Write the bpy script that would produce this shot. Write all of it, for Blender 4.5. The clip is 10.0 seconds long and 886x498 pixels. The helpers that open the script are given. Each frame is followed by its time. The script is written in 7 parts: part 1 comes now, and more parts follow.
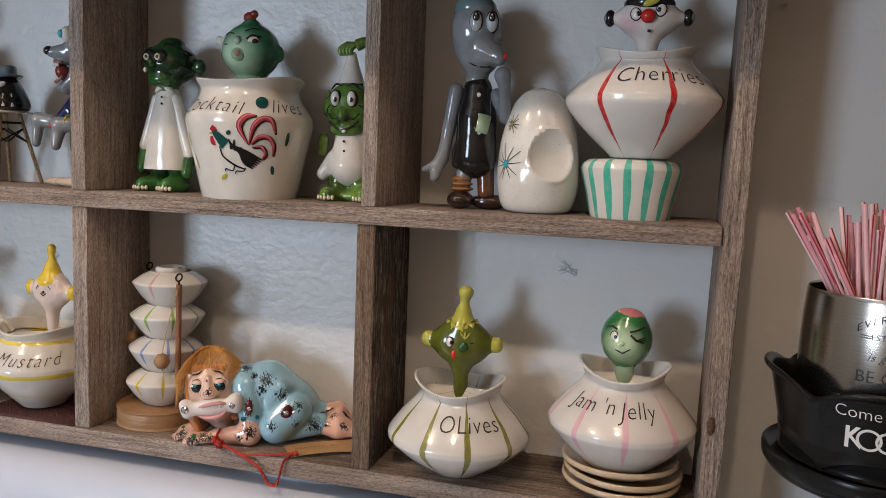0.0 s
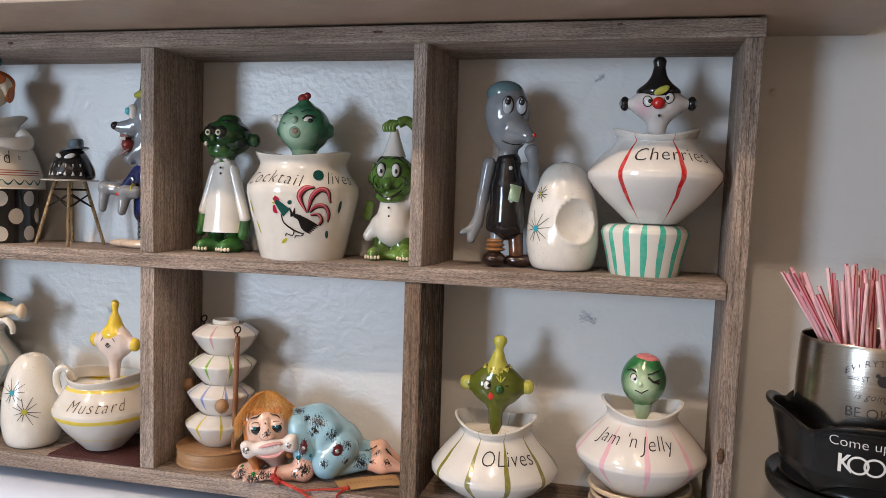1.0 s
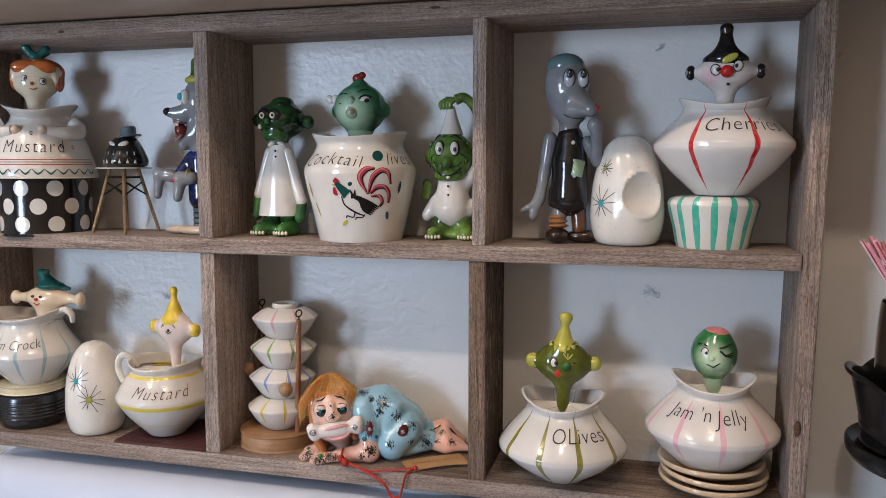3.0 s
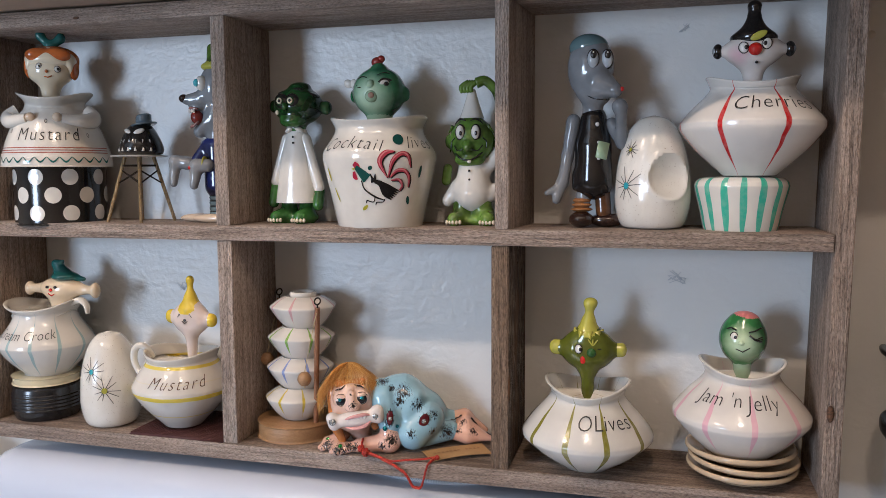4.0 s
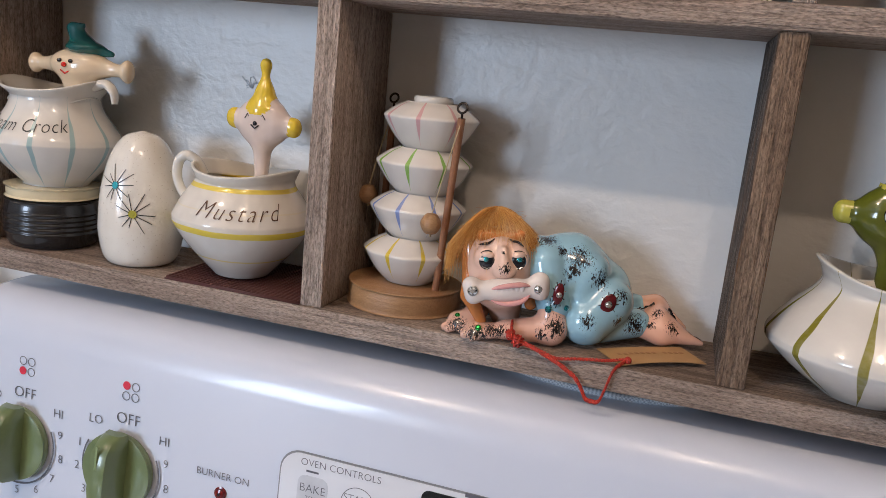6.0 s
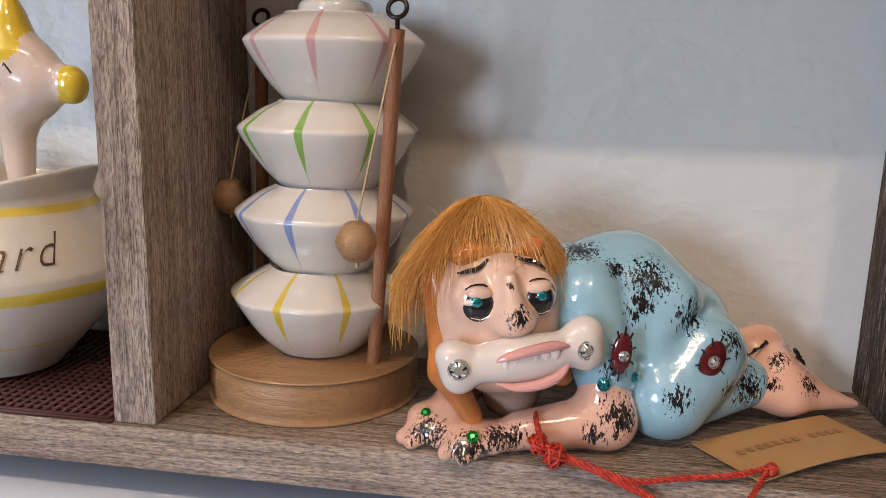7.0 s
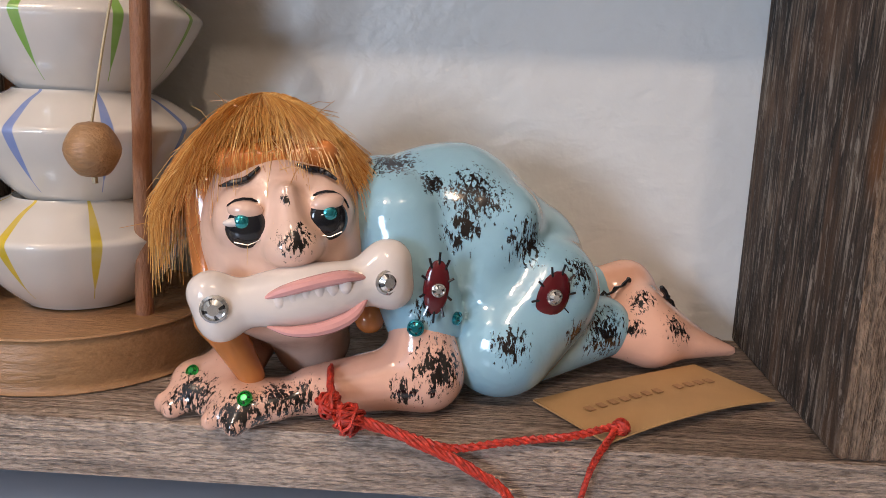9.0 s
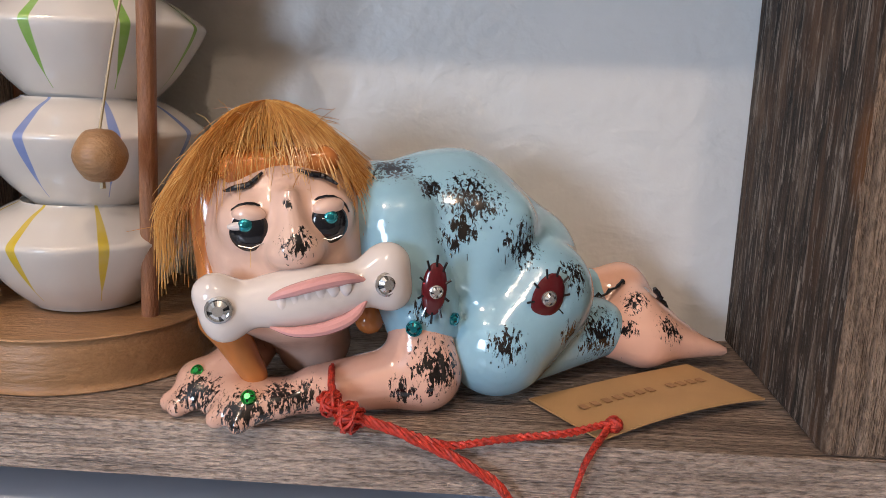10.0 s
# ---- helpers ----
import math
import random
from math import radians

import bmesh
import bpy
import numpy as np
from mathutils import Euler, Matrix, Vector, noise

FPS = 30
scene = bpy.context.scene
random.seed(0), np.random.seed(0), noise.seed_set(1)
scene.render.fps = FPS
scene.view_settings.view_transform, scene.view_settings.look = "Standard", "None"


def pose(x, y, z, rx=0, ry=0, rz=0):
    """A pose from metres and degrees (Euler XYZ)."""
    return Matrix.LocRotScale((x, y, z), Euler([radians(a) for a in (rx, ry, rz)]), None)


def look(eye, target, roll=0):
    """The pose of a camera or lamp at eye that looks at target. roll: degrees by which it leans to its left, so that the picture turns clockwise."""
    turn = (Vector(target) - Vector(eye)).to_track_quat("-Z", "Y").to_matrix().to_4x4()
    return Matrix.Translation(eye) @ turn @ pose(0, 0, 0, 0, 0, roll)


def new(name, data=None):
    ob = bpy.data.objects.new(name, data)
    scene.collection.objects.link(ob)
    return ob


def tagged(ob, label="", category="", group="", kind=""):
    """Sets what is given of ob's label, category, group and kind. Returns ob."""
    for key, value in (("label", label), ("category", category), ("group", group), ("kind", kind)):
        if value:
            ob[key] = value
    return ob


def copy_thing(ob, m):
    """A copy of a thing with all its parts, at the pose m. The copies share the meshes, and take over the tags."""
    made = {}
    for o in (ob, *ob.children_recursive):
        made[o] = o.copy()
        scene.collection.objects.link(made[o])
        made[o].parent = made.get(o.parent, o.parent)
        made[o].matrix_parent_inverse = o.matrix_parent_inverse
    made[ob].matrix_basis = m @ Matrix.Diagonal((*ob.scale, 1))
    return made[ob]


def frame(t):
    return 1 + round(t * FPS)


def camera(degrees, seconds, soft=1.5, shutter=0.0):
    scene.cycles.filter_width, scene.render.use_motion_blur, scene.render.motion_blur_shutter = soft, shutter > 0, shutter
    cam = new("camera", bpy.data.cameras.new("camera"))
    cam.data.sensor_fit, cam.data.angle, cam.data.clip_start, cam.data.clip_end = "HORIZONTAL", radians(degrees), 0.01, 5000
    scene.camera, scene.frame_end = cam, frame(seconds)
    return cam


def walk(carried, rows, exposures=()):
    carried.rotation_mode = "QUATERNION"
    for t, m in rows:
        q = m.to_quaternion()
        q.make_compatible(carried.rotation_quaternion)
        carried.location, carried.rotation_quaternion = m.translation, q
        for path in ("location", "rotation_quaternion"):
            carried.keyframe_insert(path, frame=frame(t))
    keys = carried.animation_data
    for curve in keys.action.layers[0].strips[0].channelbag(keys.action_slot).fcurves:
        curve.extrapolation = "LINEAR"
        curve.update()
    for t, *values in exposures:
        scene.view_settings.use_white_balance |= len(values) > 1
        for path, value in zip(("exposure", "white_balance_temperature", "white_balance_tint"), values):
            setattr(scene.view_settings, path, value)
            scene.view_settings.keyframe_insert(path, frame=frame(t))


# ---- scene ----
cam = camera(58.7, 10.0, 0.7)
PATH = [
    (0, (0.441, -0.511, 1.474), (-0.086, 1.405, 1.248), 2.2),
    (0.5, (0.429, -0.561, 1.499), (-0.062, 1.372, 1.351), 1.7),
    (1, (0.412, -0.594, 1.498), (-0.058, 1.344, 1.356), 1.7),
    (1.5, (0.39, -0.602, 1.495), (-0.073, 1.336, 1.332), 1.0),
    (2, (0.377, -0.601, 1.492), (-0.14, 1.325, 1.332), 0.4),
    (3.3, (0.375, -0.596, 1.501), (-0.138, 1.326, 1.289), -0.1),
    (3.5, (0.371, -0.599, 1.489), (-0.149, 1.323, 1.308), -0.1),
    (4, (0.361, -0.591, 1.483), (-0.165, 1.329, 1.29), -0.3),
    (4.5, (0.342, -0.587, 1.484), (-0.198, 1.328, 1.274), -0.1),
    (5, (0.309, -0.589, 1.474), (-0.242, 1.318, 1.231), 1.1),
    (5.5, (0.267, -0.531, 1.393), (-0.292, 1.352, 1.015), 5.1),
    (5.7, (0.243, -0.482, 1.392), (-0.32, 1.391, 0.974), 5.7),
    (6.8, (0.136, -0.237, 1.373), (-0.276, 1.673, 0.947), 3.2),
    (7, (0.132, -0.206, 1.355), (-0.164, 1.728, 0.938), 1.5),
    (7.5, (0.156, -0.187, 1.341), (0.056, 1.763, 0.906), 2.1),
    (8, (0.16, -0.169, 1.332), (0.061, 1.777, 0.885), 2.1),
    (8.5, (0.157, -0.16, 1.329), (0.051, 1.788, 0.89), 1.9),
    (9, (0.162, -0.158, 1.328), (0.041, 1.789, 0.89), 1.8),
    (9.5, (0.164, -0.159, 1.327), (0.038, 1.788, 0.891), 1.7),
    (10, (0.163, -0.163, 1.329), (0.04, 1.787, 0.899), 1.7),
]
walk(cam, [(t, look(eye, target, roll)) for t, eye, target, roll in PATH],
     exposures=[(0.0, -0.16, 5800, 10), (0.5, 0.17, 5800, 10), (1.0, 0.24, 5730, 10), (2.0, 0.06, 5430, 11), (3.5, 0.02, 5500, 11), (4.5, 0.02, 5500, 11), (5.1, -0.05, 5500, 10), (5.5, -0.22, 5520, 11), (7.0, 0.0, 5830, 12), (10.0, 0.02, 5640, 12)])

# ---- world, lights ----
world = bpy.data.worlds.new("world")
scene.world = world
world.use_nodes = True
wnt = world.node_tree
sky = wnt.nodes.new("ShaderNodeTexSky")
sky.sky_type, sky.sun_disc = "NISHITA", False
sky.sun_elevation, sky.sun_rotation = radians(40), radians(200)
wnt.nodes["Background"].inputs["Strength"].default_value = 0.12
wnt.links.new(sky.outputs["Color"], wnt.nodes["Background"].inputs["Color"])


def area_lamp(name, m, sx, sy, watts, color):
    d = bpy.data.lights.new(name, "AREA")
    d.shape, d.size, d.size_y, d.energy, d.color = "RECTANGLE", sx, sy, watts, color
    ob = new(name, d)
    ob.matrix_world = m
    return ob


def bulb_lamp(name, p, watts, color, radius):
    d = bpy.data.lights.new(name, "POINT")
    d.energy, d.color, d.shadow_soft_size = watts, color, radius
    ob = new(name, d)
    ob.location = p
    return ob


WIN_W = 43.0
BULB_W = 18.3
area_lamp("daylight", look((-1.43, -2.74, 1.58), (-0.1, 0, 1.45)), 0.62, 0.92, WIN_W, (0.80, 0.90, 1.0))
bulb_lamp("bulb_light", (-0.42, -0.75, 2.31), BULB_W, (1.0, 0.70, 0.45), 0.02)
bulb_lamp("bulb_light", (0.36, -0.75, 2.31), 0.63 * BULB_W, (1.0, 0.70, 0.45), 0.02)


# ---- mesh helpers ----
class Geo:
    """Vertices, faces and material slots of one mesh."""

    def __init__(self):
        self.v, self.f, self.m = [], [], []

    def add(self, verts, faces, mat=0):
        n = len(self.v)
        self.v.extend(tuple(p) for p in verts)
        self.f.extend(tuple(i + n for i in f) for f in faces)
        if isinstance(mat, int):
            self.m.extend([mat] * len(faces))
        else:
            self.m.extend(mat)
        return self

    def moved(self, m, start=0):
        for i in range(start, len(self.v)):
            self.v[i] = tuple(m @ Vector(self.v[i]))
        return self


def mesh_of(name, geo, mats, smooth=True, sharp=None):
    me = bpy.data.meshes.new(name)
    me.from_pydata(geo.v, [], geo.f)
    for mt in mats if isinstance(mats, (list, tuple)) else [mats]:
        me.materials.append(mt)
    me.polygons.foreach_set("material_index", geo.m)
    me.polygons.foreach_set("use_smooth", [smooth] * len(geo.f))
    me.update()
    if smooth and sharp:
        me.set_sharp_from_angle(angle=radians(sharp))
    return me


def thing(name, x, y, z, label, category, group="", rz=0.0):
    ob = new(name)
    ob.empty_display_size = 0.02
    ob.matrix_world = pose(x, y, z, 0, 0, rz)
    return tagged(ob, label, category, group)


def part(name, geo, mats, parent=None, label="", smooth=True, sharp=40):
    ob = new(name, mesh_of(name, geo, mats, smooth, sharp))
    if parent:
        ob.parent = parent
    if label:
        tagged(ob, label)
    return ob


def curve_through(pts, steps=6):
    """A smooth line through control points of any dimension."""
    p = [np.array(q, float) for q in pts]
    p = [2 * p[0] - p[1]] + p + [2 * p[-1] - p[-2]]
    out = []
    for i in range(1, len(p) - 2):
        for s in range(steps):
            t = s / steps
            out.append(0.5 * (2 * p[i] + (p[i + 1] - p[i - 1]) * t + (2 * p[i - 1] - 5 * p[i] + 4 * p[i + 1] - p[i + 2]) * t * t
                              + (3 * p[i] - p[i - 1] - 3 * p[i + 1] + p[i + 2]) * t ** 3))
    out.append(p[-2])
    return out


def lathe(geo, profile, seg=48, shape=None, mat=0, steps=5, arc=None):
    """Turns (r, z) control points about z. shape(angle, r, z, s) gives x, y, z; s runs from 0 to 1 along the profile."""
    pr = curve_through(profile, steps) if steps > 1 else [np.array(q, float) for q in profile]
    n = len(pr)
    vs, fs = [], []
    for i, (r, z) in enumerate(pr):
        for k in range(seg):
            a = 2 * math.pi * k / seg
            if shape:
                vs.append(shape(a, max(r, 0.0), z, i / (n - 1)))
            else:
                vs.append((max(r, 0.0) * math.cos(a), max(r, 0.0) * math.sin(a), z))
    for i in range(n - 1):
        for k in range(seg):
            a, b = i * seg + k, i * seg + (k + 1) % seg
            fs.append((a, b, b + seg, a + seg))
    return geo.add(vs, fs, mat)


def ell(geo, c, r, mat=0, rot=(0, 0, 0), seg=16, rings=10):
    m = pose(*c, *rot)
    vs, fs = [], []
    for i in range(rings + 1):
        b = -math.pi / 2 + math.pi * i / rings
        for k in range(seg):
            a = 2 * math.pi * k / seg
            vs.append(m @ Vector((r[0] * math.cos(a) * math.cos(b), r[1] * math.sin(a) * math.cos(b), r[2] * math.sin(b))))
    for i in range(rings):
        for k in range(seg):
            a, b = i * seg + k, i * seg + (k + 1) % seg
            fs.append((a, b, b + seg, a + seg))
    return geo.add(vs, fs, mat)


def tube(geo, pts, radii, mat=0, seg=8, steps=1, flat=1.0):
    if steps > 1:
        rr = radii if isinstance(radii, (list, tuple)) else [radii] * len(pts)
        q = curve_through([(*p, r) for p, r in zip(pts, rr)], steps)
        pts, radii = [Vector(s[:3]) for s in q], [max(s[3], 1e-5) for s in q]
    else:
        pts = [Vector(p) for p in pts]
        radii = radii if isinstance(radii, (list, tuple)) else [radii] * len(pts)
    vs, fs, up = [], [], None
    for i, p in enumerate(pts):
        d = (pts[min(i + 1, len(pts) - 1)] - pts[max(i - 1, 0)]).normalized()
        if up is None:
            up = Vector((0, 0, 1)) if abs(d.z) < 0.9 else Vector((0, 1, 0))
        side = d.cross(up).normalized()
        up = side.cross(d).normalized()
        for k in range(seg):
            a = 2 * math.pi * k / seg
            vs.append(p + side * (radii[i] * math.cos(a)) + up * (radii[i] * flat * math.sin(a)))
    for i in range(len(pts) - 1):
        for k in range(seg):
            a, b = i * seg + k, i * seg + (k + 1) % seg
            fs.append((a, b, b + seg, a + seg))
    fs.append(tuple(range(seg - 1, -1, -1)))
    fs.append(tuple((len(pts) - 1) * seg + k for k in range(seg)))
    return geo.add(vs, fs, mat)


def box(geo, a, b, bev=0.001, mat=0):
    """A box from corner a to corner b with bevelled edges."""
    bm = bmesh.new()
    bmesh.ops.create_cube(bm, size=1.0)
    for v in bm.verts:
        v.co = Vector([(a[i] + b[i]) / 2 + v.co[i] * (b[i] - a[i]) for i in range(3)])
    if bev:
        bmesh.ops.bevel(bm, geom=bm.edges[:], offset=bev, segments=2, affect="EDGES", profile=0.5)
    bm.verts.index_update()
    geo.add([v.co[:] for v in bm.verts], [[v.index for v in f.verts] for f in bm.faces], mat)
    bm.free()
    return geo


def ngon_plate(geo, outline, h, m, mat=0):
    """A flat plate with the outline (x, y), thickness h, laid by the pose m."""
    n = len(outline)
    vs = [m @ Vector((x, y, 0)) for x, y in outline] + [m @ Vector((x, y, h)) for x, y in outline]
    fs = [tuple(range(n - 1, -1, -1)), tuple(range(n, 2 * n))] + [(i, (i + 1) % n, n + (i + 1) % n, n + i) for i in range(n)]
    return geo.add(vs, fs, mat)


def rounded(w, h, r, n=6):
    out = []
    for cx, cy, a0 in ((w / 2 - r, h / 2 - r, 0), (-w / 2 + r, h / 2 - r, 90), (-w / 2 + r, -h / 2 + r, 180), (w / 2 - r, -h / 2 + r, 270)):
        for i in range(n + 1):
            a = radians(a0 + 90 * i / n)
            out.append((cx + r * math.cos(a), cy + r * math.sin(a)))
    return out


def cone_prim(a, b, ra, rb, mat=0, k=None):
    return ("c", np.array(a, float), np.array(b, float), ra, rb, mat, k)


def ell_prim(c, r, mat=0, rot=(0, 0, 0), k=None):
    m = np.array(Euler([radians(t) for t in rot]).to_matrix())
    return ("e", np.array(c, float), np.array(r, float), m, None, mat, k)


def prim_dist(p, q):
    if q[0] == "c":
        a, b, ra, rb = q[1:5]
        d = b - a
        t = np.clip(((p - a) @ d) / max(d @ d, 1e-12), 0, 1)
        return np.linalg.norm(p - a - t[..., None] * d, axis=-1) - (ra + (rb - ra) * t)
    c, r, m = q[1:4]
    l = (p - c) @ m
    k0 = np.linalg.norm(l / r, axis=-1)
    k1 = np.linalg.norm(l / (r * r), axis=-1)
    return np.where(k1 > 1e-9, k0 * (k0 - 1) / np.maximum(k1, 1e-9), -r.min())


def blend(geo, prims, h, k):
    """One smooth skin round cones and ellipsoids, flowing into each other over k; each face takes the slot of the nearest one."""
    lo, hi = np.full(3, 1e9), np.full(3, -1e9)
    for q in prims:
        if q[0] == "c":
            for c, r in ((q[1], q[3]), (q[2], q[4])):
                lo, hi = np.minimum(lo, c - r), np.maximum(hi, c + r)
        else:
            R = np.abs(q[3]) @ q[2]
            lo, hi = np.minimum(lo, q[1] - R), np.maximum(hi, q[1] + R)
    lo, hi = lo - 3 * h - k * 0.3, hi + 3 * h + k * 0.3
    n = np.ceil((hi - lo) / h).astype(int) + 1
    ax = [lo[i] + h * np.arange(n[i]) for i in range(3)]
    P = np.stack(np.meshgrid(*ax, indexing="ij"), -1)
    D = None
    for q in prims:
        d = prim_dist(P, q)
        kk = q[6] if q[6] is not None else k
        if D is None:
            D = d
        else:
            w = np.maximum(kk - np.abs(D - d), 0) / kk
            D = np.minimum(D, d) - w * w * kk * 0.25
    s = D < 0
    c = n - 1
    tot, cnt = np.zeros((*c, 3)), np.zeros(c)
    sl = lambda o: tuple(slice(o[i], o[i] + c[i]) for i in range(3))
    for i in range(3):
        for u in (0, 1):
            for w in (0, 1):
                o0 = [0, 0, 0]
                o0[(i + 1) % 3], o0[(i + 2) % 3] = u, w
                o1 = list(o0)
                o1[i] = 1
                d0, d1 = D[sl(o0)], D[sl(o1)]
                x = s[sl(o0)] != s[sl(o1)]
                t = np.where(x, d0 / np.where(x, d0 - d1, 1), 0)
                pos = np.zeros((*c, 3)) + np.array(o0)
                pos[..., i] += t
                tot += pos * x[..., None]
                cnt += x
    act = cnt > 0
    idx = np.full(tuple(c), -1)
    idx[act] = np.arange(act.sum())
    base = np.argwhere(act)
    V = lo + h * (base + tot[act] / cnt[act][:, None])
    F = []
    for i in range(3):
        j, l = (i + 1) % 3, (i + 2) % 3
        a = [slice(None)] * 3
        b = [slice(None)] * 3
        a[i], b[i] = slice(0, n[i] - 1), slice(1, n[i])
        sa, sb = s[tuple(a)], s[tuple(b)]
        e = np.argwhere(sa != sb)
        e = e[(e[:, j] > 0) & (e[:, l] > 0) & (e[:, j] < c[j]) & (e[:, l] < c[l])]
        inside = s[e[:, 0], e[:, 1], e[:, 2]]
        quad = []
        for dj, dl in ((1, 1), (0, 1), (0, 0), (1, 0)):
            g = e.copy()
            g[:, j] -= dj
            g[:, l] -= dl
            quad.append(idx[g[:, 0], g[:, 1], g[:, 2]])
        quad = np.stack(quad, 1)
        quad[~inside] = quad[~inside][:, ::-1]
        F.append(quad)
    F = np.concatenate(F)
    cen = V[F].mean(1)
    near = np.stack([prim_dist(cen, q) for q in prims], 1).argmin(1)
    mats = np.array([q[5] for q in prims])[near]
    return geo.add(V.tolist(), F.tolist(), mats.tolist())


def letters(text, size, slant=0.0, spread=1.0):
    """Outlines of a line of built-in lettering, centred, as vertices (u, v) and faces."""
    cu = bpy.data.curves.new("letters", "FONT")
    cu.body, cu.size, cu.align_x, cu.align_y, cu.shear, cu.space_character = text, size, "CENTER", "CENTER", slant, spread
    cu.resolution_u = 3
    cu.offset = -0.013 * size
    ob = new("letters", cu)
    bpy.context.view_layer.update()
    me = bpy.data.meshes.new_from_object(ob.evaluated_get(bpy.context.evaluated_depsgraph_get()))
    vs, fs = [v.co[:2] for v in me.vertices], [tuple(p.vertices) for p in me.polygons]
    bpy.data.objects.remove(ob)
    bpy.data.curves.remove(cu)
    bpy.data.meshes.remove(me)
    return vs, fs


def round_letters(geo, text, size, radius_at, angle, z, slant=0.0, spread=1.0, arch=0.0, lift=0.0004, squash=1.0, mat=0):
    """Lettering wrapped about a turned body; angle in degrees from -y towards +x."""
    vs, fs = letters(text, size, slant, spread)
    out = []
    for u, v in vs:
        zz = z + v + arch * u * u
        r = radius_at(z) 
        a = radians(angle) + u * squash / r
        r = radius_at(zz) + lift
        out.append((r * math.sin(a), -r * math.cos(a), zz))
    return geo.add(out, fs, mat)


def profile_radius(profile, upto=None):
    pr = np.array(curve_through(profile, 8))
    k = len(pr) if upto is None else np.argmax(pr[:, 1] >= upto)
    zs, rs = pr[:max(k, 2), 1], pr[:max(k, 2), 0]
    return lambda z: float(np.interp(z, zs, rs))


# ---- materials ----
def nodes_of(name):
    mt = bpy.data.materials.new(name)
    mt.use_nodes = True
    nt = mt.node_tree
    return mt, nt, nt.nodes["Principled BSDF"]


class Net:
    def __init__(self, nt):
        self.nt = nt
        self.tc = nt.nodes.new("ShaderNodeTexCoord")

    def _in(self, sock, v):
        if hasattr(v, "links"):
            self.nt.links.new(v, sock)
        else:
            sock.default_value = v

    def math(self, op, a, b=0.0, c=0.0):
        n = self.nt.nodes.new("ShaderNodeMath")
        n.operation = op
        for s, v in zip(n.inputs, (a, b, c)):
            self._in(s, v)
        return n.outputs[0]

    def mapped(self, scale=(1, 1, 1), offset=None):
        n = self.nt.nodes.new("ShaderNodeMapping")
        self.nt.links.new(self.tc.outputs["Object"], n.inputs["Vector"])
        n.inputs["Scale"].default_value = scale
        if offset is not None:
            self.nt.links.new(offset, n.inputs["Location"])
        return n.outputs[0]

    def noise(self, vec, scale, detail=4.0, rough=0.55, distort=0.0):
        n = self.nt.nodes.new("ShaderNodeTexNoise")
        self.nt.links.new(vec, n.inputs["Vector"])
        n.inputs["Scale"].default_value, n.inputs["Detail"].default_value = scale, detail
        n.inputs["Roughness"].default_value, n.inputs["Distortion"].default_value = rough, distort
        return n.outputs["Fac"]

    def ramp(self, fac, stops):
        n = self.nt.nodes.new("ShaderNodeValToRGB")
        self._in(n.inputs["Fac"], fac)
        e = n.color_ramp.elements
        while len(e) < len(stops):
            e.new(0.5)
        for el, (p, col) in zip(e, stops):
            el.position, el.color = p, (*col, 1) if len(col) == 3 else col
        return n.outputs["Color"]

    def mix(self, fac, a, b, mode="MIX"):
        n = self.nt.nodes.new("ShaderNodeMix")
        n.data_type, n.blend_type = "RGBA", mode
        self._in(n.inputs["Factor"], fac)
        self._in(n.inputs["A"] if False else n.inputs[6], a if hasattr(a, "links") else (*a, 1))
        self._in(n.inputs[7], b if hasattr(b, "links") else (*b, 1))
        return n.outputs[2]

    def bump(self, height, strength, distance, bsdf):
        n = self.nt.nodes.new("ShaderNodeBump")
        n.inputs["Strength"].default_value, n.inputs["Distance"].default_value = strength, distance
        self.nt.links.new(height, n.inputs["Height"])
        self.nt.links.new(n.outputs["Normal"], bsdf.inputs["Normal"])

    def xyz(self):
        n = self.nt.nodes.new("ShaderNodeSeparateXYZ")
        self.nt.links.new(self.tc.outputs["Object"], n.inputs[0])
        return n.outputs

    def random(self):
        return self.nt.nodes.new("ShaderNodeObjectInfo").outputs["Random"]


def glaze(name, color, rough=0.14, speck=0.04, coat=0.3, metal=0.0, bump=0.0005):
    """Glazed, hand-painted ceramic with a slightly uneven tone and surface."""
    mt, nt, b = nodes_of(name)
    n = Net(nt)
    v = n.mapped()
    tone = n.ramp(n.noise(v, 45, 3), [(0.3, tuple(c * (1 - speck * 2.2) for c in color)), (0.7, tuple(min(1, c * (1 + speck)) for c in color))])
    nt.links.new(tone, b.inputs["Base Color"])
    b.inputs["Roughness"].default_value, b.inputs["Metallic"].default_value = rough, metal
    b.inputs["Coat Weight"].default_value, b.inputs["Coat Roughness"].default_value = coat, 0.07
    n.bump(n.noise(v, 120, 2), 0.25, bump, b)
    return mt


def airbrushed(name, base, face, centre, inner, outer, speck=0.2):
    """Glaze that is sprayed paler round one point and fades into the body colour."""
    mt = glaze(name, base, speck=speck)
    nt = mt.node_tree
    b = nt.nodes["Principled BSDF"]
    body = b.inputs["Base Color"].links[0].from_socket
    n = Net(nt)
    d = nt.nodes.new("ShaderNodeVectorMath")
    d.operation = "DISTANCE"
    nt.links.new(n.tc.outputs["Object"], d.inputs[0])
    d.inputs[1].default_value = centre
    far = n.math("ADD", d.outputs["Value"], n.math("MULTIPLY", n.math("SUBTRACT", n.noise(n.mapped(), 220, 3), 0.5), 0.004))
    w = n.math("MINIMUM", n.math("MAXIMUM", n.math("DIVIDE", n.math("SUBTRACT", outer, far), outer - inner), 0.0), 1.0)
    nt.links.new(n.mix(w, body, face), b.inputs["Base Color"])
    return mt


